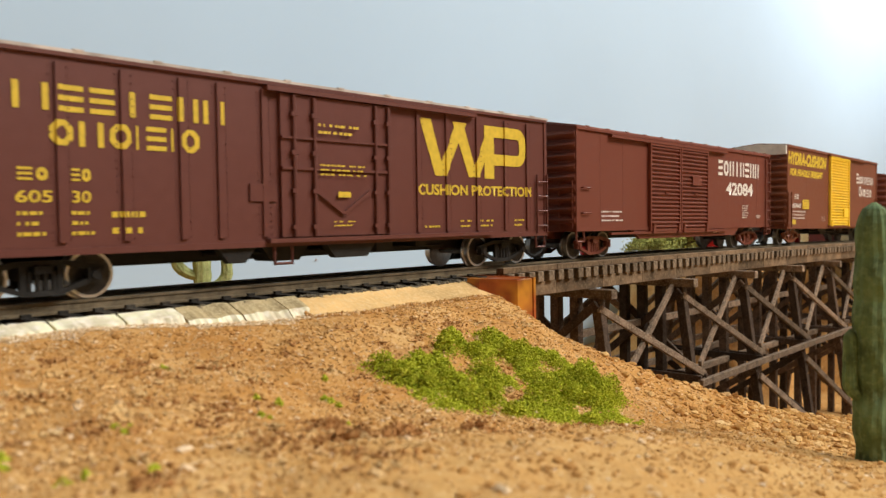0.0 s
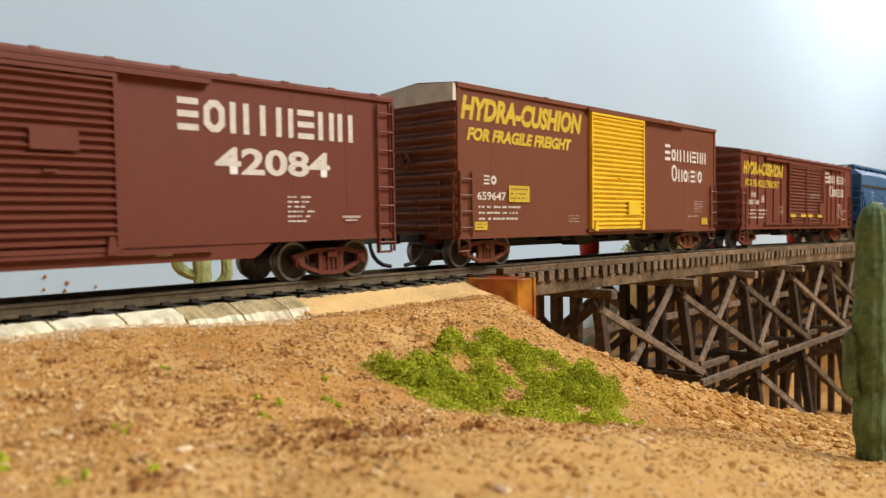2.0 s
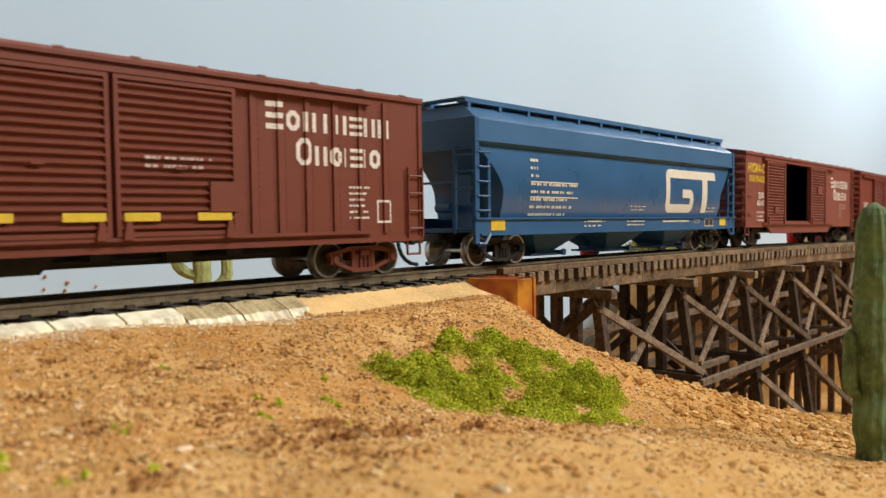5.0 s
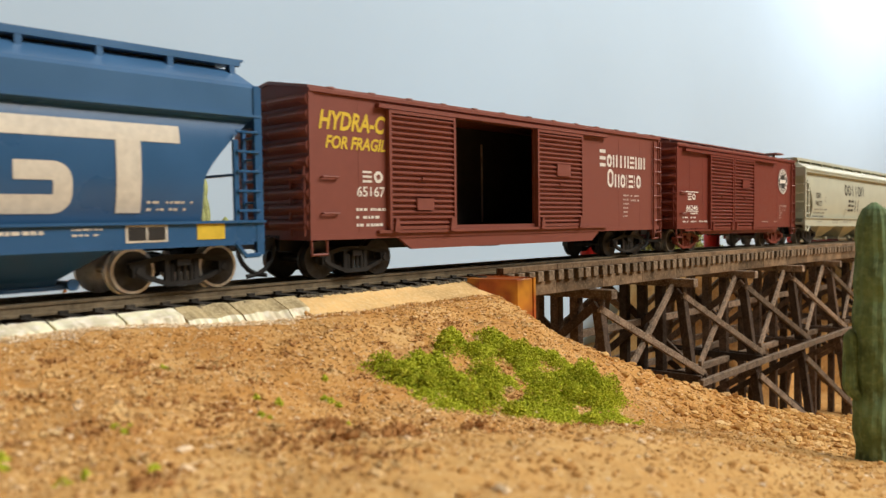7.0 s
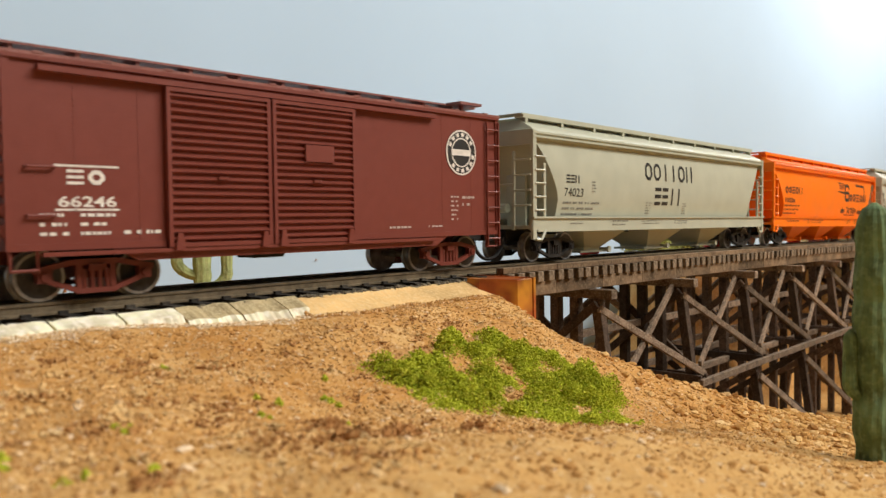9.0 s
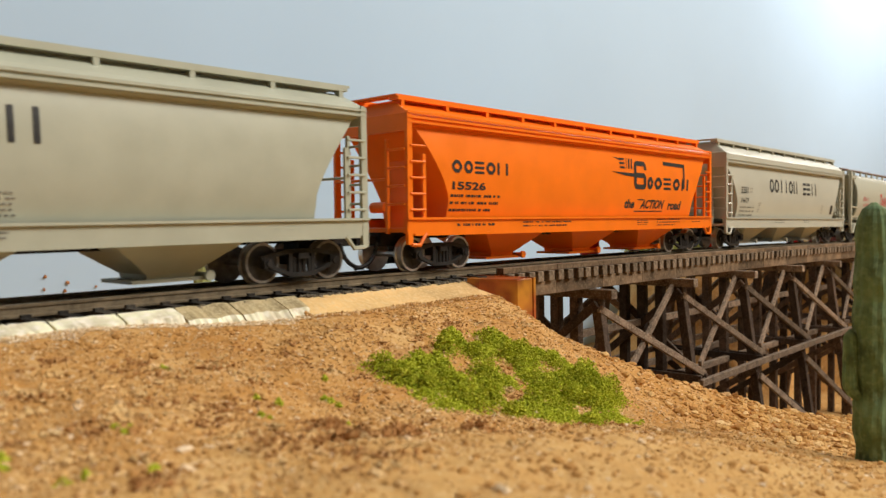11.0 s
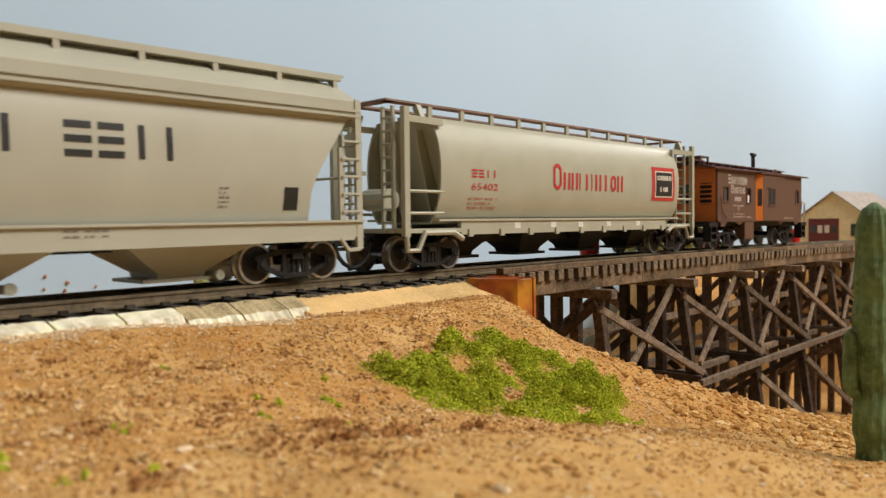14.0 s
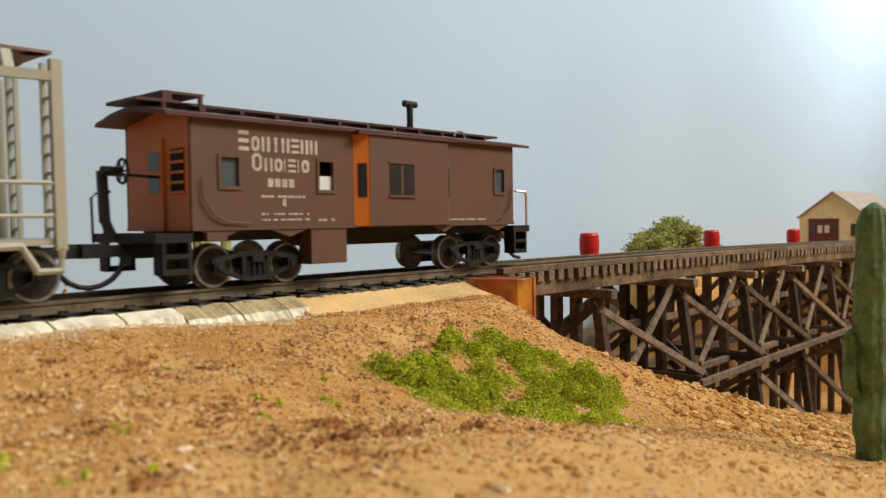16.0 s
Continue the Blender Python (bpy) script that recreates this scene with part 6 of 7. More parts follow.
    tube(bm, [(X(82.3), 1, z1 + 2), (X(82.3), 1, z1 + 12.5)], 1.0, 10)
    tube(bm, [(X(79.8), 1, z1 + 12.2), (X(84.8), 1, z1 + 12.2)], 1.0, 10)
    part("smoke_stack", bm, M_BLACK, car)
    bm = bmesh.new()
    pts = [(X(98) + 2.6 * math.cos(t), -5, z1 + 2.2 + 2.6 * math.sin(t)) for t in (math.pi * j / 8 for j in range(9))]
    tube(bm, pts, 0.3, 5)
    part("roof_hoop", bm, M_STEEL, car)
    # underframe
    bm = bmesh.new()
    box(bm, X(2), X(length - 2), -11, 11, 10.6, 13.2)
    prism(bm, [(X(33), 13), (X(80), 13), (X(74), 8.4), (X(40), 8.4)], -6, 6)
    part("underframe", bm, M_BLACK, car)
    bm = bmesh.new()
    box(bm, X(31.8), X(43.0), -w, -w + 5, 4.3, 12.9)
    box(bm, X(3.5), X(8.5), -w, -w + 2, 10.6, 13.0)
    for u0, u1 in ((2, 12), (20, 31), (76, 84), (99, 110)):
        prism(bm, [(X(u0), 13), (X(u1), 13), (X((u0 + u1) / 2), 11.2)], -w, -w + 0.8)
    part("tool_box", bm, M_CABOOSE, car)
    truck(car, X(18.3), M_BLACK, False)
    truck(car, X(97.8), M_BLACK, False)
    couplers(car, half + 8, M_BLACK)
    yf = -w - 0.12
    bars(glyph_bars([1.2, 1, 1, 1, 1, 1, 1, 1], X(11.8), X(34.6), 30.9, 35.4, 0.75, 0.76), yf, L_AGED, car)
    bars(glyph_bars([1.2, 1, 1, 0.4, 1, 0.4, 1], X(15.2), X(32.0), 26.4, 30.5, 0.7, 0.76), yf, L_AGED, car)
    bars([(X(19.4) + i * 2.0, X(19.4) + i * 2.0 + 1.5, 22.8, 24.8) for i in range(4)], yf, L_FADED, car)
    bars(small_print(X(17.5), X(30.0), 20.2, 21.0, 1, RNG) + [(X(23.5), X(24.5), 18.4, 20.2)], yf, L_FADED, car)
    bars(small_print(X(17.6), X(31.4), 14.9, 16.9, 2, RNG) + small_print(X(34.0), X(40.5), 14.6, 15.5, 1, RNG), yf, L_FADED, car)
    bars(small_print(X(80.0), X(98.5), 14.4, 15.1, 1, RNG), yf, L_FADED, car)
    return car


# ---- the train ----
TRAIN = []


def build_train():
    R = random.Random(21)
    # maroon ribbed boxcar with a plug door
    L = 177.5
    car, X = boxcar("maroon ribbed boxcar with big yellow lettering and a plug door", L, 47.3, 9.0, M_MAROON, M_SILVER, [], ribs=(8, 20.5, 33, 45.5, 54.5, 66, 116.5, 128.5, 142, 155.5, 167), bright=True, roof_ribs=11)
    bm = bmesh.new()
    box(bm, X(70), X(105.4), -HW - 1.0, -HW, 11.2, 44.6)
    box(bm, X(70), X(105.4), -HW - 1.6, -HW - 1.0, 27.0, 27.7)
    box(bm, X(70), X(105.4), -HW - 1.6, -HW - 1.0, 34.2, 34.8)
    for u in (73.5, 79.5, 99.5, 104.0):
        tube(bm, [(X(u), -HW - 1.5, 11.5), (X(u), -HW - 1.5, 44.2)], 0.55, 6)
        for z in (13.5, 22, 31, 40):
            box(bm, X(u) - 1.0, X(u) + 1.0, -HW - 2.0, -HW - 0.9, z - 0.5, z + 0.5)
    beam(bm, (X(80), -HW - 1.4, 22.0), (X(88.5), -HW - 1.4, 16.6), 0.8, 0.9)
    beam(bm, (X(88.5), -HW - 1.4, 16.6), (X(97), -HW - 1.4, 22.0), 0.8, 0.9)
    dr = part("plug_door", bm, M_MAROON, car)
    bm = bmesh.new()
    box(bm, X(66), X(140), -HW - 1.9, -HW, 44.8, 45.9)
    box(bm, X(66), X(148), -HW - 1.9, -HW, 9.9, 10.9)
    box(bm, X(61.7), X(69), -HW - 0.5, -HW, 19.5, 23.5)
    part("door_rail", bm, M_MAROON, car)
    F = -HW - 0.62
    bars(glyph_bars([1.3, 1, 1, 1, 1, 1, 1.05], X(12.3), X(57.0), 36.0, 41.0, 1.15), F, L_YELLOW, car)
    bars(glyph_bars([1, 1.1, 1, 0.4, 1, 0.4, 1], X(18.6), X(50.6), 29.6, 34.4, 1.15), F, L_YELLOW, car)
    bars(glyph_bars([1.3, 1], X(12.7), X(18.6), 23.0, 25.4, 0.7) + glyph_bars([1, 1], X(22.4), X(26.4), 23.0, 25.4, 0.7), F, L_YELLOW, car)
    words("605", X(12.3), X(18.9), 18.9, 21.2, F, L_YELLOW, car)
    words("30", X(22.4), X(26.0), 18.9, 21.2, F, L_YELLOW, car)
    bars(small_print(X(12.5), X(17.5), 12.6, 17.4, 3, R) + small_print(X(22.2), X(27), 12.6, 17.4, 3, R) + small_print(X(30), X(37.5), 12.6, 17.4, 2, R), F, L_YELLOW, car)
    G = -HW - 1.72
    bars(small_print(X(80.6), X(94.2), 35.8, 38.4, 2, R) + small_print(X(81), X(95.8), 25.8, 28.6, 3, R) + small_print(X(85), X(92), 13.4, 14.8, 2, R), G, L_YELLOW, car)
    bars([(X(86.5), X(90.5), 20.6, 22.0)], G, L_YELLOW, car)
    for u0, u1 in ((53.5, 64.0), (84.0, 101.0)):
        for sd in (-1, 1):
            bm = bmesh.new()
            prism(bm, [(X(u0), 9.3), (X(u1), 9.3), (X(u1 - 3.2), 5.6), (X(u0 + 3.2), 5.6)], *sorted((sd * 14.6, sd * 12.4)))
            part("cushion_bracket", bm, M_BLACK, car)
    bm = bmesh.new()
    tube(bm, [(X(68.6), -HW + 0.4, 9.0), (X(68.6), -HW + 0.3, 5.0), (X(73.6), -HW + 0.3, 5.0), (X(73.6), -HW + 0.4, 9.0)], 0.45, 5)
    part("step", bm, M_MAROON, car)
    # big mark of slanted and upright bars
    bm = bmesh.new()
    for a, b in ((117.2, 123.5), (132.6, 123.8), (131.0, 138.0), (147.5, 138.6)):
        v = [(X(a), 43.0), (X(a + 4.6), 43.0), (X(b + 4.0), 27.2), (X(b), 27.2)]
        prism(bm, v, F, F + 0.05)
    stroke(bm, [(X(147.6), 27.0), (X(147.6), 43.0)], 4.6, F - 0.04)
    stroke(bm, [(X(149.0), 41.3), (X(164.3), 41.3), (X(164.3), 32.8), (X(149.0), 32.8)], 3.4, F - 0.06, 3.2)
    part("lettering", bm, L_YELLOW, car)
    words("CUSHION PROTECTION", X(116), X(169), 21.7, 24.8, F, L_YELLOW, car, bold=0.03)
    bars(small_print(X(119), X(125), 12.4, 13.2, 1, R) + small_print(X(134), X(139), 12.4, 14.6, 2, R) + small_print(X(143), X(150), 12.4, 14.6, 2, R) + small_print(X(160), X(165), 12.4, 14.6, 2, R), F, L_YELLOW, car)
    over_ribs(car, [X(u) for u in (8, 20.5, 33, 45.5, 54.5, 66, 116.5, 128.5, 142, 155.5, 167)])
    TRAIN.append((car, -0.85 - L / 2000))

    # red double-door boxcar
    L = 181.0
    car, X = boxcar("dark red double-door boxcar with white lettering", L, 46.9, 10.0, M_RED, M_ROOFRED, [dict(span=(51.9, 78.2, 9.4, 44.3), rail=(22, 126)), dict(span=(78.8, 105.4, 9.4, 44.3), plate=(93, 30.6, 8.8, 3.8))], deep_sill=(40, 142, 6.6), truck_material=M_RED, ladders="right", roof_ribs=13)
    bars(glyph_bars([1, 1.05, 1, 1, 1, 1, 1, 1], X(118.7), X(168.3), 34.4, 41.3, 1.5), FACE, L_WHITE, car)
    words("42084", X(127.3), X(159.4), 25.3, 31.4, FACE, L_WHITE, car, bold=0.03)
    bars(small_print(X(146.4), X(154.5), 14.5, 20.8, 6, R), FACE, L_WHITE, car)
    bars([(X(163), X(169), 15.4, 16.0), (X(164), X(168), 14.6, 15.1), (X(113), X(116.5), 8.0, 9.0)], FACE - 0.2, L_FADED, car)
    bars(small_print(X(17), X(32.2), 13.4, 17.4, 3, R), FACE, L_WHITE, car)
    TRAIN.append((car, -0.8323 + L / 2000))

    # tall brown boxcar with a yellow door
    L = 177.5
    car, X = boxcar("tall brown boxcar with a yellow sliding door", L, 54.2, 8.8, M_RED2, M_RED2, [dict(span=(71.1, 109.6, 10.8, 52.6), material=M_YELLOW, rows=24, plate=(101, 18.5, 9, 5), label="bright yellow ribbed sliding door", rail=(69, 145))], truck_material=M_RED2, end_rows=10, roof_ribs=2, roof_rise=1.2, apron=5.0)
    words("HYDRA-CUSHION", X(1.6), X(66.6), 44.0, 51.2, FACE, L_YELLOW, car, slant=0.25, bold=0.05)
    words("FOR FRAGILE FREIGHT", X(4.4), X(60), 38.0, 42.0, FACE, L_YELLOW, car, slant=0.25, bold=0.05)
    bars(glyph_bars([1, 1], X(12.1), X(18.9), 25.2, 28.0, 0.8), FACE, L_WHITE, car)
    words("659647", X(8.9), X(23.0), 20.4, 23.0, FACE, L_WHITE, car)
    bars(small_print(X(9.6), X(30.3), 14.3, 18.8, 3, R), FACE, L_WHITE, car)
    bars([(X(24.1), X(35.0), 20.0, 25.2), (X(7.3), X(13.3), 11.4, 13.9), (X(163.0), X(168.8), 11.7, 14.6)], FACE - 0.3, L_YELLOW, car)
    bars(small_print(X(25), X(34), 20.8, 24.4, 3, R) + small_print(X(8), X(12.6), 12, 13.4, 2, R) + small_print(X(163.8), X(168.2), 12.2, 14.0, 2, R), FACE - 0.36, L_FADEDBROWN, car)
    bars(small_print(X(58.2), X(66.2), 13.4, 15.9, 3, R), FACE, L_FADED, car)
    bars(glyph_bars([1.2, 1, 1, 1, 1, 1, 1, 1], X(129.1), X(168.6), 38.4, 45.0, 1.15, 0.74), FACE, L_WHITE, car)
    bars(glyph_bars([1.2, 1, 1, 0.4, 1, 0.4, 1], X(135), X(164.6), 30.0, 36.8, 1.15, 0.74), FACE, L_WHITE, car)
    bars(small_print(X(156), X(165.4), 17.1, 22.0, 5, R) + small_print(X(150), X(160), 15, 15.7, 1, R), FACE, L_FADED, car)
    TRAIN.append((car, -0.6255 + L / 2000))

    # red-brown ribbed boxcar with double doors
    L = 179.5
    ribs = (12, 22.5, 33, 44, 55, 124.5, 132, 140, 148.5, 157, 165.5)
    car, X = boxcar("red-brown ribbed boxcar with double doors and yellow slogan", L, 47.6, 9.0, M_RED, M_ROOFRED, [dict(span=(63.7, 91.0, 12.2, 44.2), rows=17, rail=(30, 160)), dict(span=(92.0, 119.4, 12.2, 44.2), rows=17, plate=(116, 20.4, 7, 6.5))], ribs=ribs, truck_material=M_RED, end_rows=8)
    F = -HW - 0.62
    words("HYDRA-CUSHION", X(3.8), X(56), 36.0, 42.6, F, L_YELLOW, car, slant=0.25, bold=0.05)
    words("FOR FRAGILE FREIGHT", X(6.2), X(52), 30.2, 33.9, F, L_YELLOW, car, slant=0.25, bold=0.03)
    bars(glyph_bars([1, 1], X(13.2), X(20.8), 25.0, 27.4, 0.7), FACE, L_WHITE, car)
    words("240 341", X(10), X(23.8), 21.3, 23.7, F, L_WHITE, car)
    bars([(X(27.5), X(31), 25.4, 25.9), (X(27.5), X(31), 22.7, 23.2), (X(27.5), X(28), 22.7, 25.9), (X(30.5), X(31), 22.7, 25.9), (X(28.6), X(30), 23.8, 24.8)], FACE, L_WHITE, car)
    bars(small_print(X(10.3), X(33), 14.4, 19.0, 3, R) + small_print(X(52.9), X(58), 16.5, 21, 5, R), F, L_WHITE, car)
    bars([(X(a), X(b), 15.3, 17.0) for a, b in ((65, 73), (81.5, 89.8), (93.5, 101), (109.5, 117.8))], -HW - 1.62, L_YELLOW, car)
    bars(small_print(X(98), X(113), 26, 28.6, 2, R), -HW - 1.62, L_FADED, car)
    bars(glyph_bars([1.2, 1, 1, 1, 1, 1, 1, 1], X(128.2), X(168), 36.2, 42.6, 1.15, 0.74), F, L_WHITE, car)
    bars(glyph_bars([1.2, 1, 1, 0.4, 1, 0.4, 1], X(136.7), X(164.8), 28.2, 34.6, 1.15, 0.74), F, L_WHITE, car)
    bars(small_print(X(153), X(160), 15, 23.5, 6, R) + [(X(162.5), X(167.5), 14, 14.6), (X(162.5), X(167.5), 19.4, 20), (X(162.5), X(163), 14, 20), (X(167), X(167.5), 14, 20)], F, L_WHITE, car)
    over_ribs(car, [X(u) for u in ribs])
    TRAIN.append((car, -0.4195 + L / 2000))

    # blue covered hopper
    L = 191.5
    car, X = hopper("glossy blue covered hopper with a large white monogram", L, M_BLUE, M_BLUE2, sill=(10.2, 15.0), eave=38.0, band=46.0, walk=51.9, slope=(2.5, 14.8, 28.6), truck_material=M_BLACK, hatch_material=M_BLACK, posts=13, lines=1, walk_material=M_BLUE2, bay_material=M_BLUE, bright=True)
    F = -HW + 0.3 - 0.12
    bm = bmesh.new()
    stroke(bm, [(X(160), 33.2), (X(125), 33.2), (X(125), 18.7), (X(147.0), 18.7), (X(147.0), 25.0), (X(138.2), 25.0)], 3.6, F, 2.2)
    stroke(bm, [(X(158), 33.2), (X(171.2), 33.2)], 3.6, F - 0.03)
    stroke(bm, [(X(159.9), 33.0), (X(159.9), 16.9)], 5.2, F - 0.06)
    part("lettering", bm, L_CREAM, car)
    bars(small_print(X(163.8), X(174.6), 17.2, 19.4, 2, R) + small_print(X(29.1), X(33.5), 28, 34.4, 3, R) + small_print(X(29.1), X(57), 15.4, 26.6, 5, R) + [(X(29), X(57), 26.6, 27.0), (X(29), X(57), 21.6, 22.0)] + small_print(X(95.0), X(107), 17.6, 19.6, 2, R), F, L_CREAM, car)
    S = -HW - 0.34
    bars(small_print(X(60), X(74), 11.6, 14, 2, R) + small_print(X(90), X(104), 11.8, 13.8, 2, R) + small_print(X(119), X(143), 12.8, 13.8, 1, R) + small_print(X(148), X(154), 12.4, 14, 2, R), S, L_CREAM, car)
    bars([(X(158.5), X(167.5), 10.9, 14.4)], S, L_CREAM, car)
    bars([(X(159.0), X(162.8), 11.3, 14.0), (X(163.2), X(167.0), 11.3, 14.0)], S - 0.05, L_BLACK, car)
    bars([(X(174.3), X(181.0), 11.1, 14.6), (X(7.5), X(14.5), 11.1, 14.4)], S, L_YELLOW, car)
    conform(car, 15.0, 38.0)
    TRAIN.append((car, -0.2176 + L / 2000))

    # red boxcar with an open doorway
    L = 178.3
    car, X = boxcar("faded red boxcar with its side doorway standing open", L, 47.1, 10.0, M_RED4, M_ROOFRED, [dict(span=(25.7, 52.2, 12.2, 43.9), plate=(39, 19, 6.6, 3.2), rail=(22, 136)), dict(span=(92.4, 119.6, 12.2, 43.9), plate=(107, 31, 8, 4))], opening=(52.4, 92.2, 13.2, 43.9), deep_sill=(30, 132, 6.8), truck_material=M_BLACK, bright="dark", ladders="right", roof_ribs=13)
    words("HYDRA-C", X(3.2), X(25.6), 37.2, 42.0, FACE, L_YELLOW, car, slant=0.25, bold=0.03)
    words("FOR FRAGIL", X(5.2), X(25.6), 32.6, 35.9, FACE, L_YELLOW, car, slant=0.25, bold=0.03)
    bars(glyph_bars([1, 1], X(17.3), X(25.2), 24.5, 27.5, 0.8), FACE, L_WHITE, car)
    words("65167", X(15.3), X(25.1), 20.8, 23.5, FACE, L_WHITE, car)
    bars(small_print(X(15), X(25.4), 13, 18, 3, R), FACE, L_WHITE, car)
    bars(glyph_bars([1.2, 1, 1, 1, 1, 1, 1, 1], X(132.6), X(167), 33.6, 39.8, 1.05, 0.74), FACE, L_WHITE, car)
    bars(glyph_bars([1.2, 1, 1, 0.4, 1, 0.4, 1], X(138), X(163.7), 26.2, 32.8, 1.05, 0.74), FACE, L_WHITE, car)
    bars(small_print(X(149.3), X(153.5), 15, 23.6, 6, R) + small_print(X(155), X(162), 21, 23.6, 2, R), FACE, L_FADED, car)
    # pale painted strip stands in for a slit of light inside the doorway
    bm = bmesh.new()
    box(bm, X(100.3) - 0.22, X(100.3) + 0.22, HW - 1.9, HW - 1.42, 14.0, 41.5)
    part("light_slit", bm, L_FADED, car, "thin pale strip painted as a slit of light in the far doorway")
    TRAIN.append((car, -0.0131 + L / 2000))

    # short red boxcar with a round emblem
    L = 141.4
    car, X = boxcar("short oxide red boxcar with a round white emblem", L, 46.0, 10.0, M_RED3, M_ROOFRED, [dict(span=(31.0, 56.6, 9.8, 42.9), rail=(6, 112)), dict(span=(57.2, 82.2, 9.8, 42.9), plate=(70.5, 31, 8.6, 4.0))], deep_sill=(20, 118, 7.4), truck_material=M_RED3, ladders="right", walk_top=True, roof_ribs=11)
    bars([(X(8.8), X(21.2), 25.7, 26.1), (X(8.8), X(21.2), 17.4, 17.8)] + glyph_bars([1, 1], X(11.1), X(19.2), 22.4, 25.2, 0.8), FACE, L_WHITE, car)
    words("66246", X(9.4), X(20.6), 18.1, 20.2, FACE, L_WHITE, car)
    bars(small_print(X(6), X(12), 12.6, 17.0, 3, R) + small_print(X(13.5), X(21), 12.6, 17.0, 3, R) + small_print(X(22), X(30), 12.6, 13.6, 1, R), FACE, L_WHITE, car)
    bm = bmesh.new()
    cx, cz = X(124.3), 34.2
    for r0, r1 in ((6.1, 6.6), (3.9, 4.3)):
        for j in range(32):
            t0, t1 = 2 * math.pi * j / 32, 2 * math.pi * (j + 1) / 32
            v = [bm.verts.new(((cx + r * math.cos(t)) * MM, (FACE - 0.06) * MM, (cz + r * math.sin(t)) * MM)) for r, t in ((r0, t0), (r1, t0), (r1, t1), (r0, t1))]
            bm.faces.new(v)
    for j in range(15):
        if j in (0, 7, 8):
            continue
        t0 = 2 * math.pi * (j + 0.2) / 15
        t1 = 2 * math.pi * (j + 0.75) / 15
        v = [bm.verts.new(((cx + r * math.cos(t)) * MM, (FACE - 0.06) * MM, (cz + r * math.sin(t)) * MM)) for r, t in ((4.7, t0), (5.8, t0), (5.8, t1), (4.7, t1))]
        bm.faces.new(v)
    for x0, x1, z0, z1 in ((-4, 4, -0.9, 0.9),):
        v = [bm.verts.new(((cx + x) * MM, (FACE - 0.06) * MM, (cz + z) * MM)) for x, z in ((x0, z0), (x1, z0), (x1, z1), (x0, z1))]
        bm.faces.new(v)
    part("emblem", bm, L_WHITE, car, "round white emblem on a dark disc")
    bm = bmesh.new()
    disc(bm, (cx, cz), -HW - 0.08, -HW, 6.6, 32)
    part("emblem_disc", bm, L_BLACK, car)
    bars(small_print(X(119.6), X(123), 14.5, 21.6, 6, R) + small_print(X(124.5), X(130), 18.6, 21.6, 2, R) + small_print(X(95), X(103), 12.4, 13.2, 1, R) + small_print(X(110), X(116), 12.6, 13.2, 1, R), FACE, L_FADED, car)
    TRAIN.append((car, 0.180 + L / 2000))

    # pale green-grey covered hopper
    L = 198.6
    car, X = hopper("pale green-grey covered hopper with black lettering", L, M_GREY1, M_GREY1, walk_material=M_GREY1, bay_material=M_GREY1)
    F = -HW + 0.3 - 0.12
    bars(glyph_bars([1, 1.05, 1, 1, 1.05, 1], X(76.3), X(119.5), 29.8, 36.6, 1.2), F, L_BLACK, car)
    bars(glyph_bars([1, 1, 0.9, 1], X(84.6), X(109.5), 19.9, 27.0, 1.2), F, L_BLACK, car)
    bars(glyph_bars([1, 1, 1.2], X(20.5), X(29.3), 27.0, 29.8, 0.7), F, L_BLACK, car)
    words("74023", X(19.4), X(31.4), 22.3, 25.2, F, L_BLACK, car, bold=0.0)
    bars(small_print(X(19), X(43), 15.6, 20.6, 3, R) + small_print(X(78), X(82.3), 16.4, 21, 5, R) + small_print(X(110), X(114), 16.4, 21, 5, R) + small_print(X(37), X(40), 24, 28, 4, R), F, L_GREYPRINT, car)
    bars(small_print(X(22), X(30), 12.6, 13.2, 1, R) + small_print(X(50), X(62), 12, 14, 2, R) + small_print(X(72), X(90), 12.4, 13.8, 2, R) + small_print(X(100), X(112), 12.4, 13.8, 2, R), -HW - 0.34, L_GREYPRINT, car)
    conform(car, 15.2, 41.0)
    TRAIN.append((car, 0.3391 + L / 2000))

    # orange covered hopper
    L = 194.5
    car, X0 = hopper("bright orange covered hopper with black script lettering", L, M_ORANGE, M_ORANGE, slope=(4.5, 18.2, 25.0), lines=3, posts=11, bright=True, bay_shift=3.5)
    X = lambda u: X0(u + 2.5)
    bars(glyph_bars([1.1, 0.4, 0.9], X(111.8), X(122.0), 33.6, 37.6, 1.0), F, L_BLACK, car, slant=0.15)
    bars(glyph_bars([0.7, 1, 1, 1, 0.95], X(133.0), X(170.6), 26.2, 31.0, 1.5), F, L_BLACK, car, slant=0.12)
    bm = bmesh.new()
    stroke(bm, [(X(131.5), 33.6), (X(131.5), 36.0), (X(123.6), 36.0), (X(123.6), 26.9), (X(131.2), 26.9), (X(131.2), 31.4), (X(124), 31.4)], 1.9, F - 0.03, 1.6)
    stroke(bm, [(X(165.0), 27.0), (X(165.6), 36.6), (X(147), 37.0)], 1.5, F - 0.05)
    prism(bm, [(X(106), 32.2), (X(124), 32.0), (X(124), 30.6), (X(116), 31.0)], F - 0.06, F - 0.02)
    prism(bm, [(X(107.5), 37.8), (X(113), 37.2), (X(113), 36.4)], F - 0.06, F - 0.02)
    part("lettering", bm, L_BLACK, car)
    words("the", X(116.2), X(123.8), 18.5, 22.0, F, L_BLACK, car, slant=0.15, bold=0.04)
    words("ACTION", X(128.6), X(148.3), 18.4, 22.0, F, L_BLACK, car, slant=0.3, bold=0.03)
    words("road", X(151.8), X(163.6), 18.0, 21.8, F, L_BLACK, car, slant=0.1, bold=0.04)
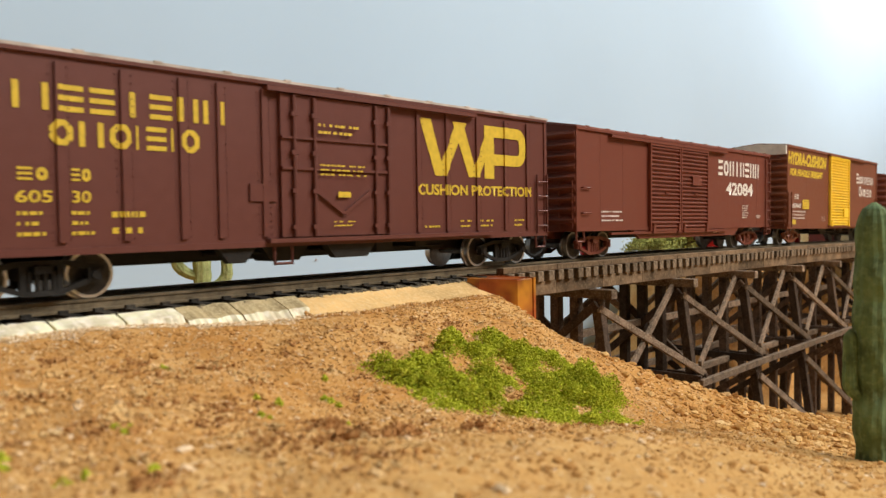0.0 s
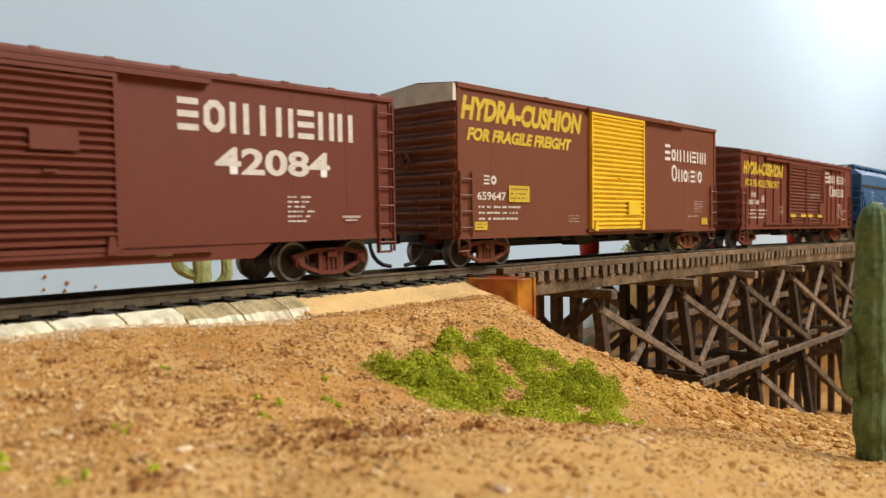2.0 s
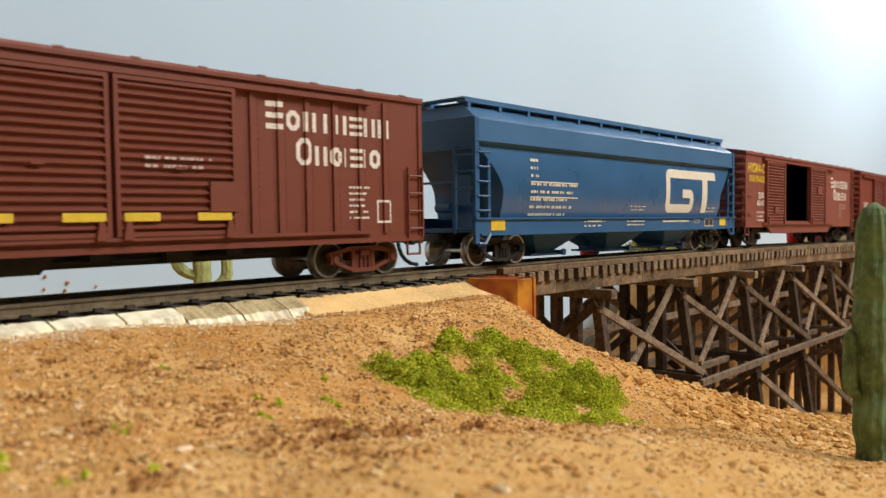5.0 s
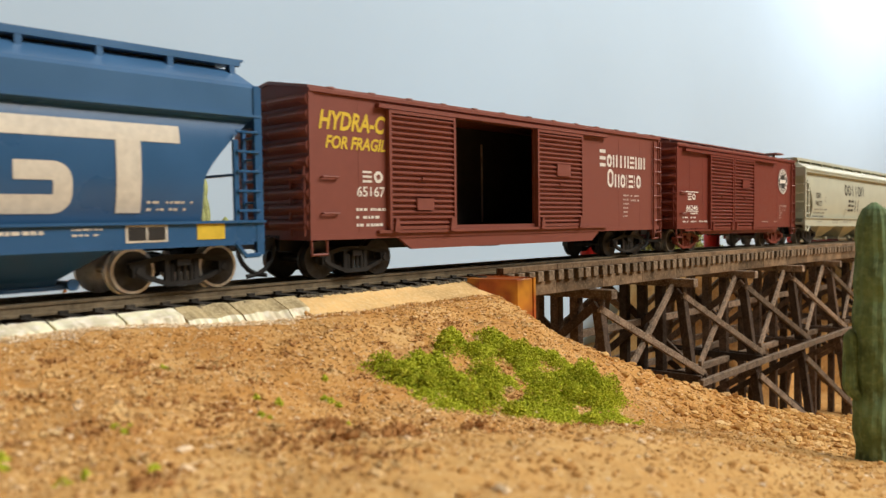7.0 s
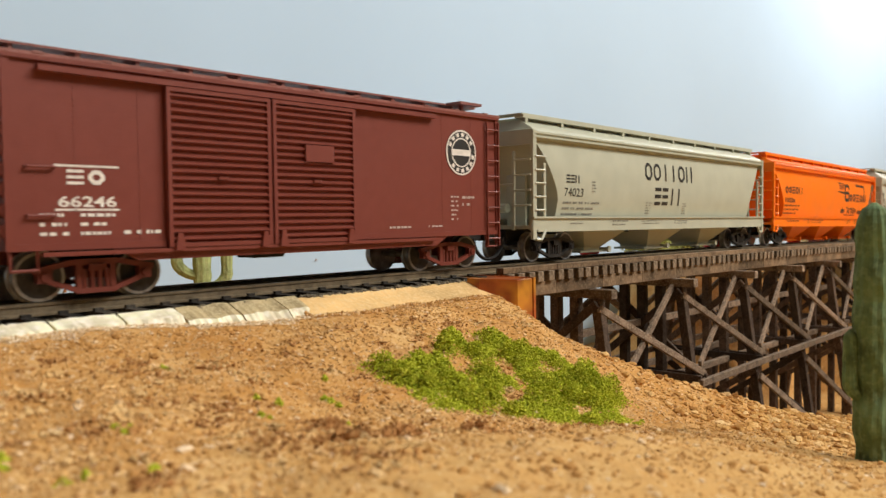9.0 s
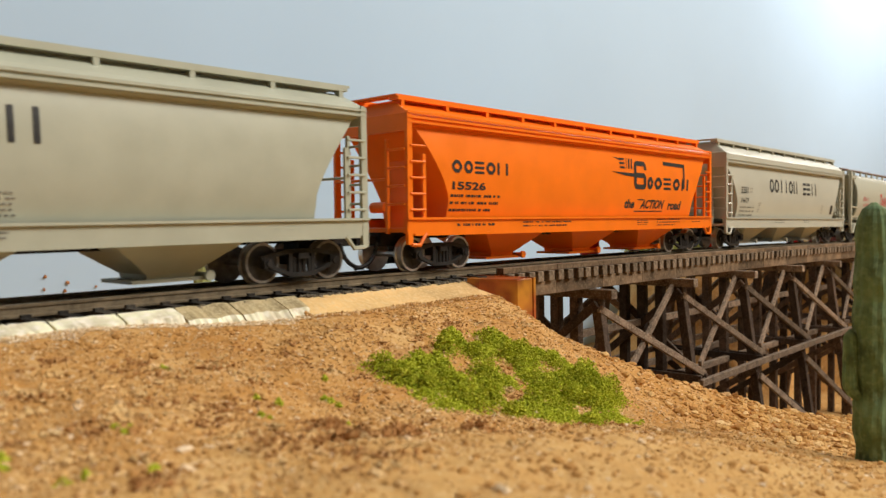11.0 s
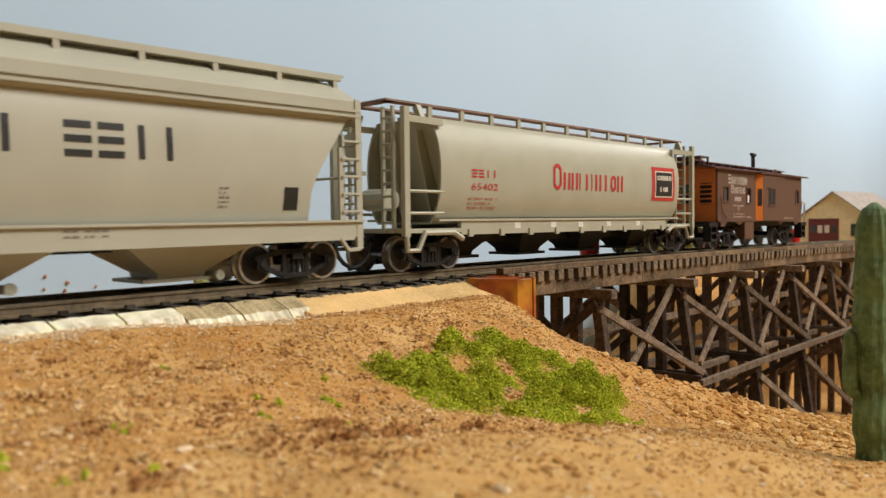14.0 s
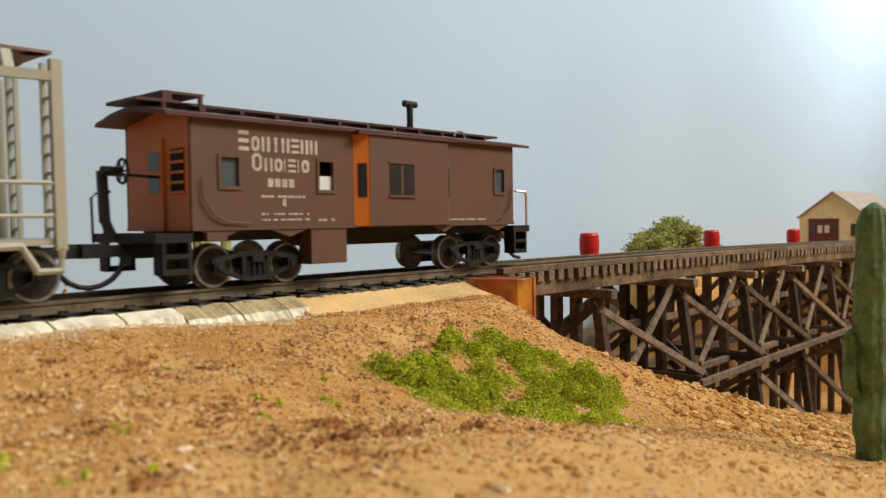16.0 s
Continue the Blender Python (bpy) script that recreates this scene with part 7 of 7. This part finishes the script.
    bars([(X(124.5), X(147.5), 17.2, 17.6), (X(126), X(131), 21.7, 22.2)], F, L_BLACK, car)
    bars(glyph_bars([1, 0.9, 1, 1, 1.2], X(16.6), X(44.2), 28.3, 32.0, 1.0), F, L_BLACK, car)
    words("15526", X(16.8), X(32.0), 23.4, 25.8, F, L_BLACK, car, bold=0.03)
    bars(small_print(X(16.2), X(40.2), 16.9, 22.1, 3, R), F, L_BLACK, car)
    bars(small_print(X(140), X(160), 11.6, 14.4, 3, R) + small_print(X(124), X(133), 12, 14, 3, R) + small_print(X(172), X(180), 12.8, 13.3, 1, R) + small_print(X(18), X(36), 12.6, 13.6, 1, R) + small_print(X(50), X(78), 12.2, 14, 2, R), -HW - 0.34, L_BLACK, car)
    conform(car, 15.2, 41.0)
    TRAIN.append((car, 0.5517 + L / 2000))

    # warm grey covered hopper
    L = 181.4
    car, X = hopper("weathered warm grey covered hopper with black lettering", L, M_GREY2, M_GREY2, sill=(10.4, 14.8), eave=40.6, band=46.0, walk=52.1, walk_material=M_GREY2, posts=11, bright=True)
    bars(glyph_bars([1, 1.05, 1, 1, 1.05, 1], X(56.6), X(98.8), 28.2, 35.0, 1.3), F, L_BLACK, car)
    bars(glyph_bars([1, 1, 0.9, 1], X(107), X(132.4), 27.8, 34.7, 1.3), F, L_BLACK, car)
    bars(glyph_bars([1, 1, 1.2], X(19.4), X(28.5), 26.8, 29.8, 0.7), F, L_BLACK, car)
    words("74479", X(19.3), X(28.8), 22.0, 24.5, F, L_BLACK, car, bold=0.0)
    bars([(X(30.3), X(32.8), 29.2, 29.5), (X(30.3), X(32.8), 27.2, 27.5), (X(30.3), X(30.6), 27.2, 29.5), (X(32.5), X(32.8), 27.2, 29.5)] + small_print(X(19), X(37), 15.6, 20.4, 3, R) + small_print(X(42), X(45.5), 17.6, 22.4, 5, R) + small_print(X(140), X(143), 18, 22.6, 5, R), F, L_GREYPRINT, car)
    bars([(X(157.5), X(161.5), 17.4, 22.8)], F, L_BLACK, car)
    bars(small_print(X(62), X(78), 12.2, 13.8, 2, R) + small_print(X(106), X(116), 12.2, 13.8, 2, R), -HW - 0.34, L_GREYPRINT, car)
    conform(car, 14.8, 40.6)
    TRAIN.append((car, 0.7618 + L / 2000))

    # putty round-sided hopper
    L = 177.0
    car, X = round_hopper("putty grey round-sided covered hopper with red lettering", L, M_GREY3, M_WALK)
    tf = lambda z: tank_face(z) - 0.05
    bars(glyph_bars([1, 0.8, 0.8, 0.45, 0.8, 0.45, 0.8, 0.9, 0.8, 0.8], X(70.2), X(117), 24.6, 33.2, 1.15, 0.68), 0, L_RED, car, face=tf)
    bars(glyph_bars([1, 1, 1, 1], X(27.9), X(40.5), 27.2, 29.6, 0.55), 0, L_RED, car, face=tf)
    words("65402", X(27.8), X(40.4), 23.5, 25.5, 0, L_RED, car, face=tf, bold=0.0)
    bars(small_print(X(27), X(41), 17.8, 21.2, 3, R), 0, L_PALERED, car, face=tf)
    bars([(X(139.2), X(158.6), 21.6, 35.1)], 0, L_RED, car, face=tf, name="emblem")
    bars([(X(141.6), X(156.6), 23.0, 33.6)], 0, L_CREAM, car, face=lambda z: tf(z) - 0.06, name="emblem_border")
    bars([(X(142.2), X(156.0), 23.5, 33.1)], 0, L_BLACK, car, face=lambda z: tf(z) - 0.12, name="emblem_field")
    bars(small_print(X(143), X(155.2), 29.4, 32, 1, R) + small_print(X(145.5), X(152.5), 24.8, 27.4, 1, R), 0, L_CREAM, car, face=lambda z: tf(z) - 0.18)
    bars([(X(a), X(a + 3), 11.8, 13.6) for a in (50, 70, 87, 106, 128)], -HW + 0.55, L_WHITE, car, name="reflector")
    TRAIN.append((car, 0.9583 + L / 2000))

    TRAIN.append((caboose("dark brown bay-window caboose with orange ends"), 1.162 + 0.1125 / 2))


L_FADEDBROWN = make_mat("brown_print", (0.3, 0.18, 0.05), 0.6, 0.1, 600, 0.05, 2500)
L_GREYPRINT = make_mat("grey_print", (0.20, 0.19, 0.16), 0.6, 0.1, 600, 0.05, 2500)
L_PALERED = make_mat("pale_red_lettering", (0.45, 0.16, 0.12), 0.6, 0.1, 600, 0.05, 2500)

room()
ground()
track()
roadbed()
trestle()
barrels()
cactus("cactus", (0.1875, -0.1222, -0.0405), 57.0, 3.95, [(15, 5.0, 15, 2.3, 1.5)], M_CACTUS, "tall dark green cactus standing on the bank", seed=2)
cactus("cactus", (0.1602, 0.10, -0.0195), 54, 3.2, [(14.0, 9.0, 31, 2.6, 2.1), (9.0, 9.0, 27, 5.74, 2.1)], M_CACTUS2, "pale yellow-green branching cactus behind the track", ribs=9, seed=4)
far_tree()
shed()
crumbs()
build_train()
shrubs()
scatter()

# distance that the whole train has run, every half second
RUN = ((0, 1.0696), (0.5, 1.0014), (1, 0.9335), (1.5, 0.8670), (2, 0.8003), (2.5, 0.7339), (3, 0.6672), (3.5, 0.6001), (4, 0.5330), (4.5, 0.4664), (5, 0.4000), (5.5, 0.3336), (6, 0.2672),
       (6.5, 0.2005), (7, 0.1338), (7.5, 0.0685), (8, 0.0032), (8.5, -0.0622), (9, -0.1275), (9.5, -0.1945), (10, -0.2620), (10.5, -0.3298), (11, -0.3978), (11.5, -0.4660), (12, -0.5350),
       (12.5, -0.6034), (13, -0.6711), (13.5, -0.7380), (14, -0.8052), (14.5, -0.8731), (15, -0.9400), (15.5, -1.0062), (16, -1.0721))


def motions():
    for car, x in TRAIN:
        rows = []
        for t, d in RUN:
            s = x + d
            rows.append((t, Matrix.Translation((s, 0, rail_z(s))) @ pose(0, 0, 0, 0, -math.degrees(math.atan(rail_slope(s))), 0)))
        walk(car, rows)
    # wheels roll with the train
    turn = math.degrees(0.1337 / 0.00485)
    steps = [i / 30 for i in range(0, 481)]
    for ob, x in WHEELSETS:
        walk(ob, [(t, pose(x * MM, 0, 0.00485, 0, (-turn * t) % 360, 0)) for t in steps])


motions()
